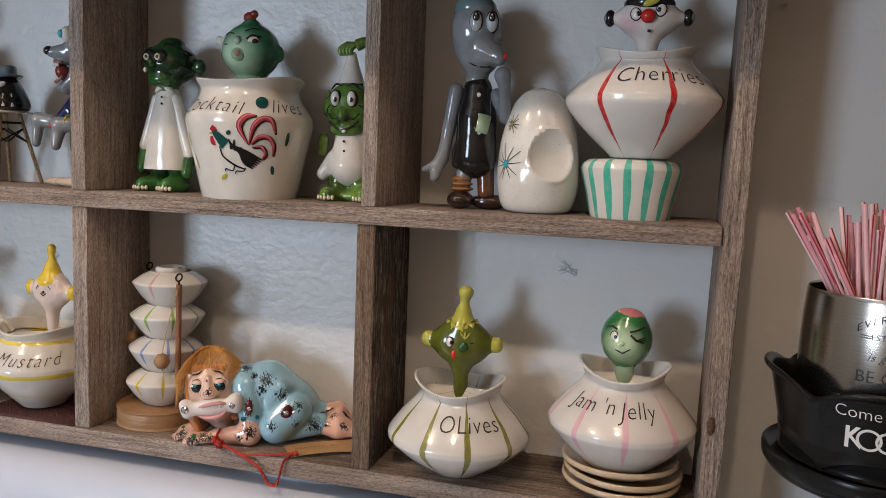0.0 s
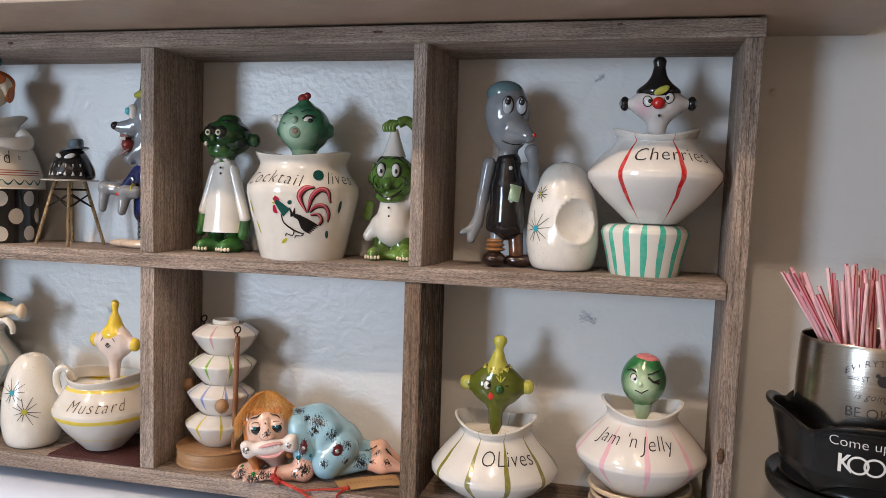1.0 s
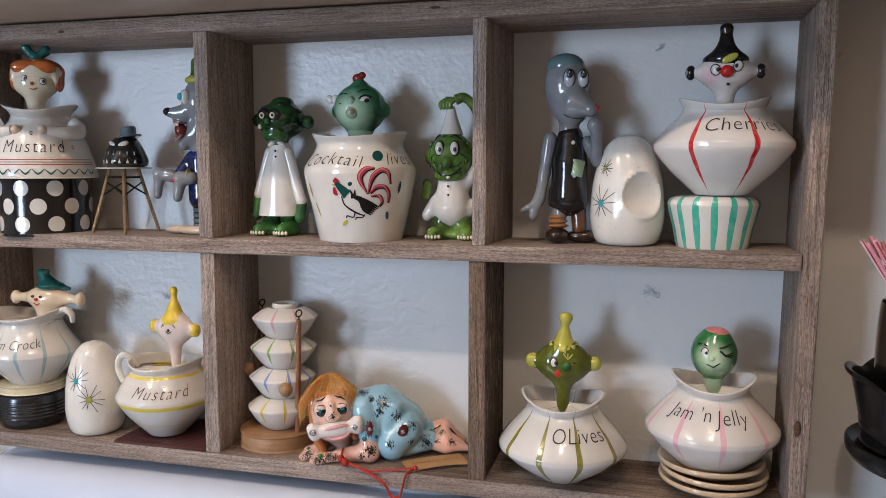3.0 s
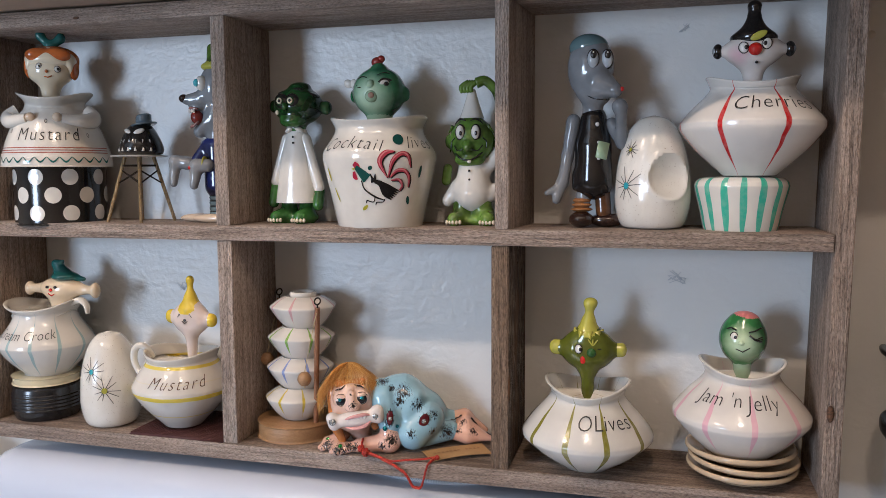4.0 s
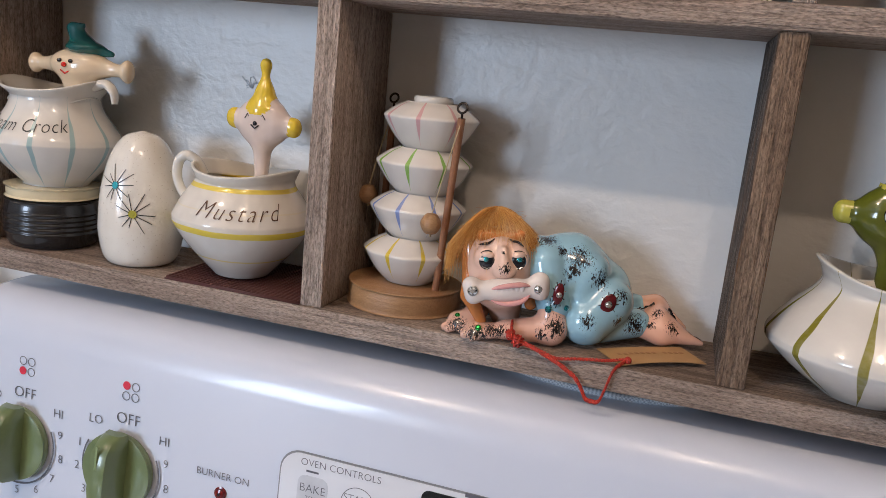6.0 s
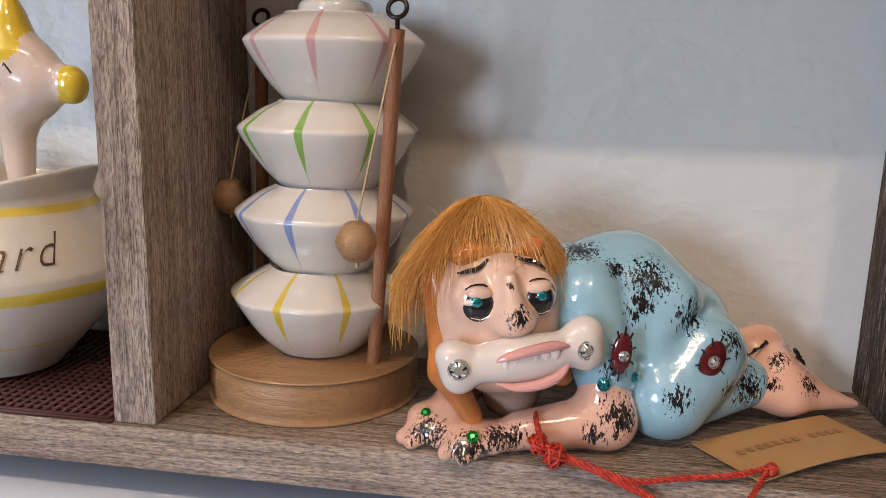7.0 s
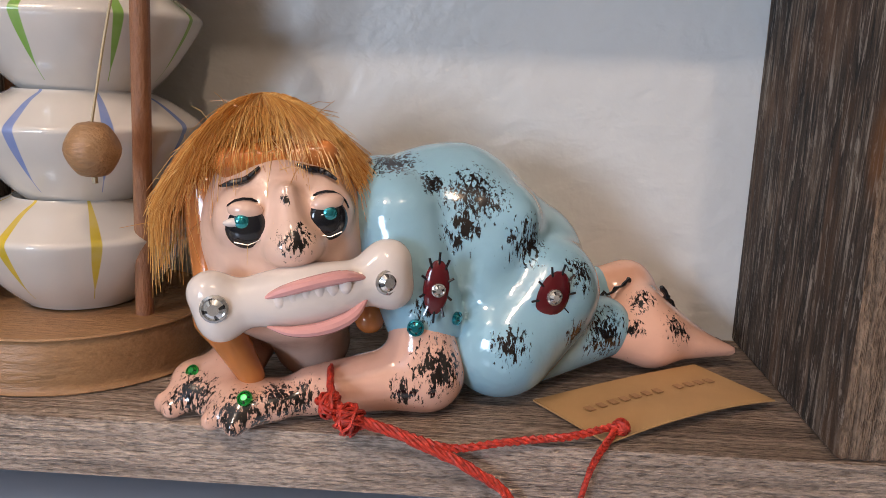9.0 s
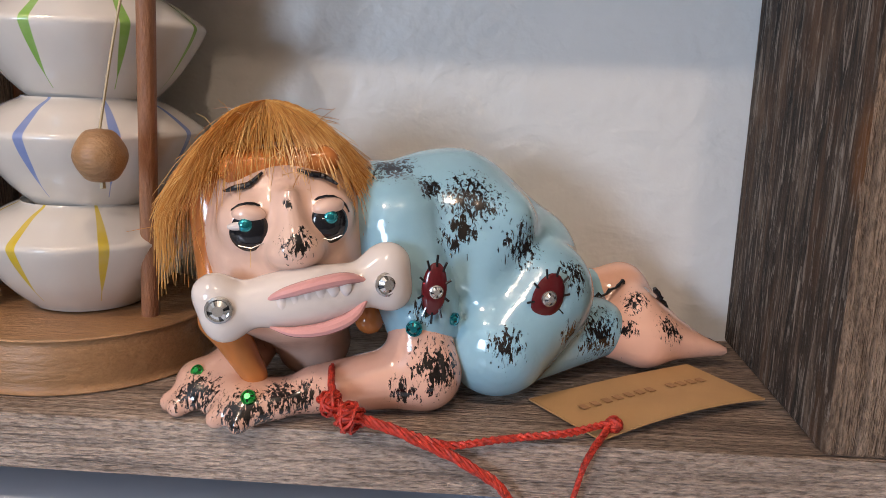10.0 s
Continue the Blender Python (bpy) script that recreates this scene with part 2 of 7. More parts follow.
def striped_glaze(name, base, stripe, count, phase, zc, half, width, lean=0.0, soft=0.25, rough=0.14):
    """White glaze with painted meridian stripes that swell at height zc and run out at zc +- half."""
    mt, nt, b = nodes_of(name)
    n = Net(nt)
    o = n.xyz()
    wob = n.math("MULTIPLY", n.math("SUBTRACT", n.noise(n.mapped(), 30, 2), 0.5), 0.10)
    a = n.math("ADD", n.math("ADD", n.math("ARCTAN2", o[0], n.math("MULTIPLY", o[1], -1.0)), radians(phase)), wob)
    a = n.math("ADD", a, n.math("MULTIPLY", n.math("SUBTRACT", o[2], zc), lean))
    f = n.math("FRACT", n.math("ADD", n.math("MULTIPLY", a, count / (2 * math.pi)), 10.5))
    d = n.math("ABSOLUTE", n.math("SUBTRACT", f, 0.5))
    zz = n.math("DIVIDE", n.math("SUBTRACT", o[2], zc), half)
    w = n.math("MULTIPLY", n.math("MAXIMUM", n.math("SUBTRACT", 1.0, n.math("MULTIPLY", zz, zz)), 0.0), width)
    w = n.math("ADD", w, n.math("MULTIPLY", n.math("LESS_THAN", n.math("ABSOLUTE", zz), 1.25), 0.012))
    e = n.math("DIVIDE", n.math("SUBTRACT", w, d), 0.012)
    e = n.math("MINIMUM", n.math("MAXIMUM", e, 0.0), 1.0)
    e = n.math("MULTIPLY", e, n.math("ADD", 0.7, n.math("MULTIPLY", n.noise(n.mapped(), 160, 3), 0.5)))
    e = n.math("MINIMUM", e, 1.0)
    tone = n.ramp(n.noise(n.mapped(), 45, 3), [(0.3, tuple(c * 0.92 for c in base)), (0.7, base)])
    nt.links.new(n.mix(e, tone, stripe), b.inputs["Base Color"])
    b.inputs["Roughness"].default_value, b.inputs["Coat Weight"].default_value, b.inputs["Coat Roughness"].default_value = rough, 0.3, 0.07
    n.bump(n.noise(n.mapped(), 110, 2), 0.25, 0.0006, b)
    return mt


def wood(name, axis, dark, mid, light, rough=0.75, grain=1.0, crack=1.0, stain=0.6):
    """Weathered sawn wood with the grain along one axis."""
    mt, nt, b = nodes_of(name)
    n = Net(nt)
    comb = nt.nodes.new("ShaderNodeCombineXYZ")
    r = n.random()
    for i in range(3):
        n._in(comb.inputs[i], n.math("MULTIPLY", r, (7.1, 3.7, 5.3)[i]))
    long_s = [85.0, 85.0, 85.0]
    long_s[axis] = 7.0
    v = n.mapped(tuple(long_s), comb.outputs[0])
    fine = [420.0, 420.0, 420.0]
    fine[axis] = 18.0
    v2 = n.mapped(tuple(fine), comb.outputs[0])
    blot = n.noise(n.mapped((9, 9, 9), comb.outputs[0]), 1.0, 3)
    g = n.noise(v, grain, 7, 0.75, 0.45)
    g2 = n.noise(v2, grain, 4, 0.7, 0.2)
    col = n.ramp(g, [(0.30, dark), (0.50, mid), (0.70, light)])
    col = n.mix(n.math("MULTIPLY", n.math("MINIMUM", n.math("MAXIMUM", n.math("MULTIPLY", n.math("SUBTRACT", 0.475, g2), 16.0), 0.0), 1.0), 0.42 * min(1.0, crack)), col, tuple(c * 0.45 for c in dark))
    col = n.mix(stain, col, n.ramp(blot, [(0.34, (0.62, 0.58, 0.54)), (0.64, (1.0, 1.0, 1.0))]), "MULTIPLY")
    spk = [1300.0, 1300.0, 1300.0]
    spk[axis] = 330.0
    sp = n.noise(n.mapped(tuple(spk), comb.outputs[0]), 1.0, 3, 0.65)
    col = n.mix(min(1.0, crack), col, n.ramp(sp, [(0.34, (0.50, 0.47, 0.44)), (0.52, (1.0, 1.0, 1.0)), (0.70, (1.30, 1.28, 1.26))]), "MULTIPLY")
    nt.links.new(col, b.inputs["Base Color"])
    b.inputs["Roughness"].default_value = rough
    n.bump(n.math("ADD", n.math("MULTIPLY", sp, 0.5), n.math("ADD", g, n.math("MULTIPLY", g2, 1.4))), crack, 0.0032, b)
    return mt


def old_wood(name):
    """Split barn wood with upright fibres, black cracks, pale scuffs and one orange bare spot; its dark tone stands in
    for shade.
    """
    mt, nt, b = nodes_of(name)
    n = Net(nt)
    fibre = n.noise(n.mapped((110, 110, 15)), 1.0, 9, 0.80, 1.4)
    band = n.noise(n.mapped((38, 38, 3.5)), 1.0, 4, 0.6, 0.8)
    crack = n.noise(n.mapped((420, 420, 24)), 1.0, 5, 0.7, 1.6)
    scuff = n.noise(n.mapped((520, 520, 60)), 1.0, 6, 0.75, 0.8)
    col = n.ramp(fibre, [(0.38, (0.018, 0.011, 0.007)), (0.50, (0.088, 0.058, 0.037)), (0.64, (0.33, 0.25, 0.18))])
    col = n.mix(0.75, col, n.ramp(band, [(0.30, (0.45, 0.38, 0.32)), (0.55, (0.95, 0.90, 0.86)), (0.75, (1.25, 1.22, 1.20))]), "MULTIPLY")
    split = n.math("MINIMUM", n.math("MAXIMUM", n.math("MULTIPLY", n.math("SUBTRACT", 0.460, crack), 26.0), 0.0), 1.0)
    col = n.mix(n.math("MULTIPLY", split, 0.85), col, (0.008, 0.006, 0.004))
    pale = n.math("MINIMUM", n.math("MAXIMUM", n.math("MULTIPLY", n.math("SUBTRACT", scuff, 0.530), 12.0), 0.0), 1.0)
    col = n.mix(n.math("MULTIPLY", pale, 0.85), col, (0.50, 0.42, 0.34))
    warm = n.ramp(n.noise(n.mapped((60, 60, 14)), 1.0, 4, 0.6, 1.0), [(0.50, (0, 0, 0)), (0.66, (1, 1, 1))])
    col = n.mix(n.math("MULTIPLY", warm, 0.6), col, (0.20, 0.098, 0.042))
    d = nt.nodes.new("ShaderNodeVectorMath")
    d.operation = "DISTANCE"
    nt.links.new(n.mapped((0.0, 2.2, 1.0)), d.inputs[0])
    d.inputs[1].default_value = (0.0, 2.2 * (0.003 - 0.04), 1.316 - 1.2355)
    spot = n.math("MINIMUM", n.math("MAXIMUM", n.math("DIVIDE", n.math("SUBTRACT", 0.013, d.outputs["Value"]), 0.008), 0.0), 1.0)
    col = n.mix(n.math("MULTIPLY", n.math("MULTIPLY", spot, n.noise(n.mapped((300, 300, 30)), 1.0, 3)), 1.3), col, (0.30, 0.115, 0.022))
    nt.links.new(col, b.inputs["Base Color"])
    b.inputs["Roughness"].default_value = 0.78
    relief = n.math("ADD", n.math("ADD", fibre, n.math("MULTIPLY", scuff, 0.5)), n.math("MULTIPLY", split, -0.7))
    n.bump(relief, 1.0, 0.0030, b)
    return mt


def plain(name, color, rough=0.5, metal=0.0, bump=0.0, scale=80, coat=0.0, speck=0.05):
    mt, nt, b = nodes_of(name)
    n = Net(nt)
    f = n.noise(n.mapped(), scale, 4)
    nt.links.new(n.ramp(f, [(0.3, tuple(c * (1 - 2 * speck) for c in color)), (0.7, tuple(min(1, c * (1 + speck)) for c in color))]), b.inputs["Base Color"])
    b.inputs["Roughness"].default_value, b.inputs["Metallic"].default_value, b.inputs["Coat Weight"].default_value = rough, metal, coat
    if bump:
        n.bump(f, 0.6, bump, b)
    return mt


def wall_paint(name, color):
    """Rolled wall paint with a rough, dimpled skin and brush marks."""
    mt, nt, b = nodes_of(name)
    n = Net(nt)
    v = n.mapped()
    big = n.noise(v, 6, 3)
    dim = n.noise(v, 190, 3, 0.5)
    mid = n.noise(n.mapped((1, 1, 1.6)), 60, 3, 0.5, 0.6)
    nt.links.new(n.ramp(big, [(0.3, tuple(c * 0.94 for c in color)), (0.7, color)]), b.inputs["Base Color"])
    b.inputs["Roughness"].default_value = 0.38
    n.bump(n.math("ADD", n.math("MULTIPLY", dim, 0.55), mid), 0.50, 0.0016, b)
    return mt


WOOD_X = wood("weathered_wood_long", 0, (0.29, 0.222, 0.178), (0.50, 0.402, 0.334), (0.66, 0.560, 0.480))
WOOD_STAINED = wood("weathered_wood_stained", 0, (0.15, 0.102, 0.070), (0.37, 0.275, 0.205), (0.62, 0.510, 0.420), stain=0.95)
WOOD_SHADED_BROWN = old_wood("weathered_wood_shaded_brown")
WOOD_Z = wood("weathered_wood_upright", 2, (0.34, 0.262, 0.210), (0.57, 0.464, 0.388), (0.72, 0.620, 0.535))
WOOD_SIDE = wood("weathered_wood_side", 2, (0.23, 0.170, 0.130), (0.42, 0.325, 0.258), (0.58, 0.470, 0.388))
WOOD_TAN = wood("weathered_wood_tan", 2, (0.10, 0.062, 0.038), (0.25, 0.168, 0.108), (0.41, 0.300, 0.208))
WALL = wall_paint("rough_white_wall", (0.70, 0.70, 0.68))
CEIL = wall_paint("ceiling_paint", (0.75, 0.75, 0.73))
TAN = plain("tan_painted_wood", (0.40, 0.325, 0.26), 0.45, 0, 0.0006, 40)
# dark warm tone for unseen walls, chosen to hold down bounced light
ROOM = wall_paint("low_bounce_room_paint", (0.40, 0.35, 0.29))
WHITE = glaze("white_glaze", (0.70, 0.67, 0.605))
CREAM = glaze("cream_glaze", (0.78, 0.68, 0.50))
BLACK = glaze("black_glaze", (0.012, 0.011, 0.011))
INK = plain("black_paint", (0.015, 0.013, 0.012), 0.4)
BROWN_INK = plain("brown_paint", (0.105, 0.045, 0.018), 0.35, 0, 0, 400, 0, 0.3)
ENAMEL = plain("white_enamel", (0.60, 0.65, 0.755), 0.27, 0, 0.0, 8, 0.25, 0.01)

# ---- room ----
Y_WALL = 0.080
L, U, TOP = 1.25, 1.4395, 1.6130
UNDER = U - 0.0126


def slab(name, a, b, mat, kind="structure", label="", bev=0.0):
    ob = part(name, box(Geo(), a, b, bev), mat, None, label, smooth=False)
    return tagged(ob, label, "", "", kind)


slab("wall_north", (-2.6, Y_WALL, 0), (2.2, Y_WALL + 0.1, 2.42), WALL, label="rough white painted kitchen wall behind the shelf")
# unseen east wall stays pale to bounce light onto faces turned right
slab("wall_east", (2.2, -2.8, 0), (2.3, Y_WALL + 0.1, 2.42), WALL, label="plain kitchen side wall out of view")
slab("wall_west", (-2.7, -2.8, 0), (-2.6, Y_WALL + 0.1, 2.42), ROOM, label="plain kitchen side wall out of view")
FLOOR = plain("floor_vinyl", (0.30, 0.22, 0.15), 0.4, 0, 0.0005, 12)
slab("floor", (-2.7, -2.9, -0.1), (2.3, Y_WALL + 0.1, 0), FLOOR, label="brown kitchen floor")
slab("ceiling", (-2.7, -2.9, 2.42), (2.3, Y_WALL + 0.1, 2.5), CEIL, label="white painted kitchen ceiling")
# south wall with the window opening
WX0, WX1, WZ0, WZ1 = -1.80, -1.06, 1.06, 2.10
g = Geo()
box(g, (-2.6, -2.9, 0), (WX0, -2.8, 2.42), 0)
box(g, (WX1, -2.9, 0), (2.2, -2.8, 2.42), 0)
box(g, (WX0, -2.9, 0), (WX1, -2.8, WZ0), 0)
box(g, (WX0, -2.9, WZ1), (WX1, -2.8, 2.42), 0)
tagged(part("wall_south", g, ROOM, None, smooth=False), "brown-grey kitchen wall out of view with the window opening", kind="structure")

# added out of view: keeps window light off the right of the shelf
slab("light_blocking_wall", (-0.35, -1.50, 0), (2.2, -1.42, 2.42), ROOM, label="added wall out of view that blocks part of the window light")

# ---- shelf unit ----
shelf = thing("wall_shelf", 0.11, 0.04, L - 0.0145, "weathered grey-brown wooden wall shelf with six open cubbies", "shelf")


def board(name, a, b, mat, label=""):
    o = (0.11, 0.04, L - 0.0145)
    gg = box(Geo(), tuple(a[i] - o[i] for i in range(3)), tuple(b[i] - o[i] for i in range(3)), 0.0012)
    return part(name, gg, mat, shelf, label, sharp=30)


YB = Y_WALL - 0.0005
base = board("bottom_board", (-0.2607, 0.0, L - 0.0145), (0.4887, YB, L), [WOOD_X, WOOD_STAINED])
for f in base.data.polygons:
    f.material_index = 1 if f.normal.z > 0.9 else 0
board("middle_board", (-0.2450, -0.001, UNDER), (0.4780, YB, U), WOOD_X)
board("top_board", (-0.2607, -0.001, TOP), (0.4950, YB, TOP + 0.0135), WOOD_X)
board("side_board", (-0.2600, 0.0006, L), (-0.2450, YB, TOP), WOOD_SIDE)
lean = board("side_board", (0.4755, 0.0006, L), (0.4880, YB, TOP), WOOD_SIDE)
for v in lean.data.vertices:
    v.co.x += 0.0062 * (v.co.z - 0.0145) / (TOP - L)
board("divider", (-0.0005, 0.001, L), (0.0135, YB, UNDER), WOOD_Z)
board("divider", (-0.0002, 0.0005, U), (0.0130, YB, TOP), WOOD_Z)
# the shade on this divider's sides is put into their dark wood colour
brown = board("divider", (0.2372, 0.001, L), (0.2512, YB, UNDER), [WOOD_SHADED_BROWN, WOOD_TAN])
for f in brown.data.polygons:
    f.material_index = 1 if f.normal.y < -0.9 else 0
skew = board("divider", (0.2398, 0.0005, U), (0.2508, YB, TOP), WOOD_Z)
for v in skew.data.vertices:
    v.co.x += 0.0075 * (v.co.y + 0.04) / 0.078

KNOTWOOD = plain("dark_knot_wood", (0.11, 0.052, 0.024), 0.8, 0, 0.0006, 700, 0, 0.4)
for kx, kz, kw, kh in ((0.4800, 1.3130, 0.0024, 0.0062), (0.2110, 1.6215, 0.0055, 0.0013), (-0.1290, 1.6180, 0.0040, 0.0016), (0.3950, 1.6235, 0.0030, 0.0010)):
    gg = Geo()
    ell(gg, (kx - 0.11, -0.0403, kz - (L - 0.0145)), (kw, 0.0012, kh), 0, (0, 0, 0), 16, 8)
    part("knot", gg, KNOTWOOD, shelf, "dark wood knot")

# shelf or cabinet bottom above
over = thing("upper_cabinet", 0.1, -0.05, TOP + 0.0145, "tan painted wooden cabinet bottom above the shelf", "cabinet")
part("bottom_panel", box(Geo(), (-0.7, -0.045, 0.0005), (0.478, 0.1295, 0.03), 0.002), TAN, over, sharp=30)
part("carcass", box(Geo(), (-0.69, -0.041, 0.0305), (0.468, 0.1290, 0.35), 0.002), TAN, over, sharp=30)

# ---- stove ----
stove = thing("electric_range", 0.1245, -0.2, 0.0, "white enamel electric range with green knobs below the shelf", "stove")
SX = 0.1245


def backguard_profile():
    return [(0.075, 0.93), (0.075, 1.2), (0.06, 1.219), (0.03, 1.2235), (0.008, 1.2225), (-0.006, 1.217), (-0.0130, 1.208), (-0.0165, 1.195), (-0.030, 1.03), (-0.034, 1.018), (-0.02, 1.012), (0.0, 1.0), (0.0, 0.93)]


def backguard():
    """A rounded enamel box: the side profile swept across, with the upper corners rounded off."""
    gg = Geo()
    pr = backguard_profile()
    W = 0.3825
    xs = [-W, -W + 0.002, -W + 0.008, -W + 0.016, -W + 0.03] + [W - 0.03, W - 0.016, W - 0.008, W - 0.002, W]
    drop = [0.030, 0.021, 0.011, 0.005, 0.0, 0.0, 0.005, 0.011, 0.021, 0.030]
    back = [0.012, 0.006, 0.002, 0.0, 0.0, 0.0, 0.0, 0.002, 0.006, 0.012]
    vs, fs = [], []
    n = len(pr)
    for x, d, bk in zip(xs, drop, back):
        for y, z in pr:
            zz = z - d * max(0, (z - 1.05) / 0.17)
            yy = y + bk if y < 0.03 else y
            vs.append((x, yy + 0.2, zz))
    for i in range(len(xs) - 1):
        for k in range(n):
            a, b = i * n + k, i * n + (k + 1) % n
            fs.append((a, b, b + n, a + n))
    fs.append(tuple(range(n - 1, -1, -1)))
    fs.append(tuple((len(xs) - 1) * n + k for k in range(n)))
    return gg.add(vs, fs)


part("backguard", backguard(), ENAMEL, stove, sharp=50)
part("oven_body", box(Geo(), (-0.38, -0.44, 0.0), (0.38, 0.27, 0.9), 0.006), ENAMEL, stove)
part("cooktop", box(Geo(), (-0.382, -0.46, 0.9), (0.382, 0.275, 0.929), 0.008), ENAMEL, stove)

# ---- jars and ceramics ----
GREEN_OLIVE = glaze("olive_green_glaze", (0.10, 0.115, 0.012), speck=0.18)
YELLOW_GREEN = glaze("yellow_green_glaze", (0.42, 0.40, 0.06))
YELLOW = glaze("yellow_glaze", (0.72, 0.52, 0.04))
PINKSKIN = glaze("pale_pink_glaze", (0.72, 0.60, 0.53))
RED = glaze("red_glaze", (0.55, 0.02, 0.015))
GREEN = glaze("green_glaze", (0.045, 0.145, 0.03), speck=0.42)
DKGREEN = glaze("dark_green_glaze", (0.015, 0.06, 0.015), speck=0.42)
LEAFGREEN = glaze("leaf_green_glaze", (0.12, 0.21, 0.03), speck=0.42)
TEAL = glaze("teal_glaze", (0.02, 0.13, 0.12), speck=0.2)
GREY = glaze("grey_glaze", (0.22, 0.23, 0.24), speck=0.12)
BROWN = glaze("brown_glaze", (0.12, 0.05, 0.02), speck=0.3)
DKBROWN = glaze("dark_brown_glaze", (0.03, 0.014, 0.01), speck=0.3)
ORANGE = glaze("orange_glaze", (0.52, 0.13, 0.025), speck=0.15)
SAGE = glaze("sage_glaze", (0.30, 0.42, 0.28))
TAUPE = glaze("beige_glaze", (0.60, 0.47, 0.34))


def wavy(front, amp, pull=0.0):
    """Rim that rises at the sides and dips towards the front; the upper part of the profile alone takes it."""
    def f(a, r, z, s):
        w = max(0.0, min(1.0, (s - front) / 0.12))
        up = amp * w * -math.cos(2 * (a + math.pi / 2) )
        rr = r * (1 + pull * w * math.cos(2 * a))
        return rr * math.cos(a), rr * math.sin(a), z + up
    return f


def squat_jar(name, x, y, z, r, h_max, h_neck, h_rim, r_base, r_neck, r_rim, mat, label, words=None, rz=0.0, amp=0.004, deep=0.010, group="lettered jars", flat_base=0.0, ink=None):
    ob = thing(name, x, y, z, label, "jar", group, rz)
    out = [(r_base * 0.5, 0.0), (r_base * 0.93, 0.0002), (r_base * 1.16, h_max * 0.10), (r_base + (r - r_base) * 0.60, h_max * 0.50), (r * 0.965, h_max * 0.86), (r, h_max), (r * 0.975, h_max + (h_neck - h_max) * 0.16),
           (r_neck + (r - r_neck) * 0.52, h_max + (h_neck - h_max) * 0.58), (r_neck, h_neck)]
    prof = out + [(r_neck * 1.02, h_neck + (h_rim - h_neck) * 0.5), (r_rim, h_rim), (r_rim - 0.0012, h_rim + 0.001), (r_rim - 0.003, h_rim - 0.0005), (r_neck - 0.004, h_neck), (r_neck - 0.004, h_rim - deep), (0.0, h_rim - deep + 0.002)]
    part("body", lathe(Geo(), prof, 56, wavy(0.50, amp)), mat, ob)
    if words:
        rad = profile_radius(out)
        gg = Geo()
        for text, size, ang, zz, slant, spread, arch in words:
            round_letters(gg, text, size, rad, ang, zz, slant, spread, arch)
        part("lettering", gg, ink or INK, ob, "hand-painted brush lettering", smooth=False)
    return ob, h_rim - deep


def eye_spots(gg, pts, white=None, ink=1):
    """Painted oval eyes: a white oval, a dark ring round it and a pupil."""
    for (cx, cy, cz), r, rot, px in pts:
        ell(gg, (cx, cy, cz), (r * 0.82, 0.0009, r), ink, rot, 14, 6)
        if white is not None:
            ell(gg, (cx, cy - 0.0005, cz), (r * 0.68, 0.0009, r * 0.85), white, rot, 14, 6)
            ell(gg, (cx + px, cy - 0.0010, cz), (r * 0.36, 0.0009, r * 0.45), ink, rot, 12, 6)


def stopper(geo, mats, parent, label, names):
    """A head stopper whose painted and added pieces are parts of their own, slot by slot."""
    main, rest = Geo(), {}
    for f, m in zip(geo.f, geo.m):
        key = names.get(m)
        tgt = main if key is None else rest.setdefault(m, Geo())
        tgt.f.append(f)
        tgt.m.append(m if key is None else 0)
    for m, gg in [(None, main)] + sorted(rest.items()):
        used = sorted({i for f in gg.f for i in f})
        back = {i: k for k, i in enumerate(used)}
        gg.v = [geo.v[i] for i in used]
        gg.f = [tuple(back[i] for i in f) for f in gg.f]
    ob = part("head_stopper", main, mats, parent, label)
    for m, gg in sorted(rest.items()):
        part(names[m], gg, mats[m], ob, sharp=None)
    return ob


# olives jar
WHITE_OLIVE = striped_glaze("white_glaze_olive_stripes", (0.70, 0.67, 0.61), (0.21, 0.19, 0.02), 10, 14, 0.030, 0.030, 0.062)
olives, zt = squat_jar("lettered_jar", 0.3096, 0.0285, L, 0.0513, 0.027, 0.056, 0.066, 0.0195, 0.0295, 0.0335, WHITE_OLIVE,
                       "white glazed jar with olive green stripes and green head stopper", [("OLives", 0.0142, 24, 0.0455, 0.1, 1.05, -1.0)])
gg = blend(Geo(), [ell_prim((0, 0, 0.094), (0.021, 0.0115, 0.0175), 0), cone_prim((-0.012, 0, 0.094), (-0.0235, 0, 0.0945), 0.0085, 0.003, 0), cone_prim((0.012, 0, 0.094), (0.0235, 0, 0.0945), 0.0085, 0.003, 0),
                   cone_prim((0, 0, 0.086), (0.0, 0, 0.0785), 0.0100, 0.0060, 0), cone_prim((0, 0, 0.0785), (0.0, 0, 0.054), 0.0052, 0.0052, 0), cone_prim((0, 0, 0.107), (0, 0, 0.115), 0.0090, 0.0050, 1), cone_prim((0, 0, 0.114), (0.001, 0, 0.127), 0.0042, 0.0026, 1), ell_prim((0.0015, 0, 0.131), (0.0055, 0.0045, 0.0042), 1),
                   ell_prim((-0.0262, 0, 0.0945), (0.0042, 0.0045, 0.0055), 1), ell_prim((0.0262, 0, 0.0945), (0.0035, 0.0045, 0.005), 1)], 0.0012, 0.006)
for i in range(9):
    a = 2 * math.pi * i / 9
    tube(gg, [(0.0090 * math.cos(a), 0.0080 * math.sin(a), 0.1095), (0.0128 * math.cos(a), 0.0102 * math.sin(a), 0.1010)], [0.0030, 0.0005], 1, 6)
eye_spots(gg, [((-0.0065, -0.0112, 0.0960), 0.0040, (0, 0, -15), 0.0014)], 3, 2)
ell(gg, (0.0035, -0.0118, 0.0935), (0.0037, 0.0022, 0.0037), 4)
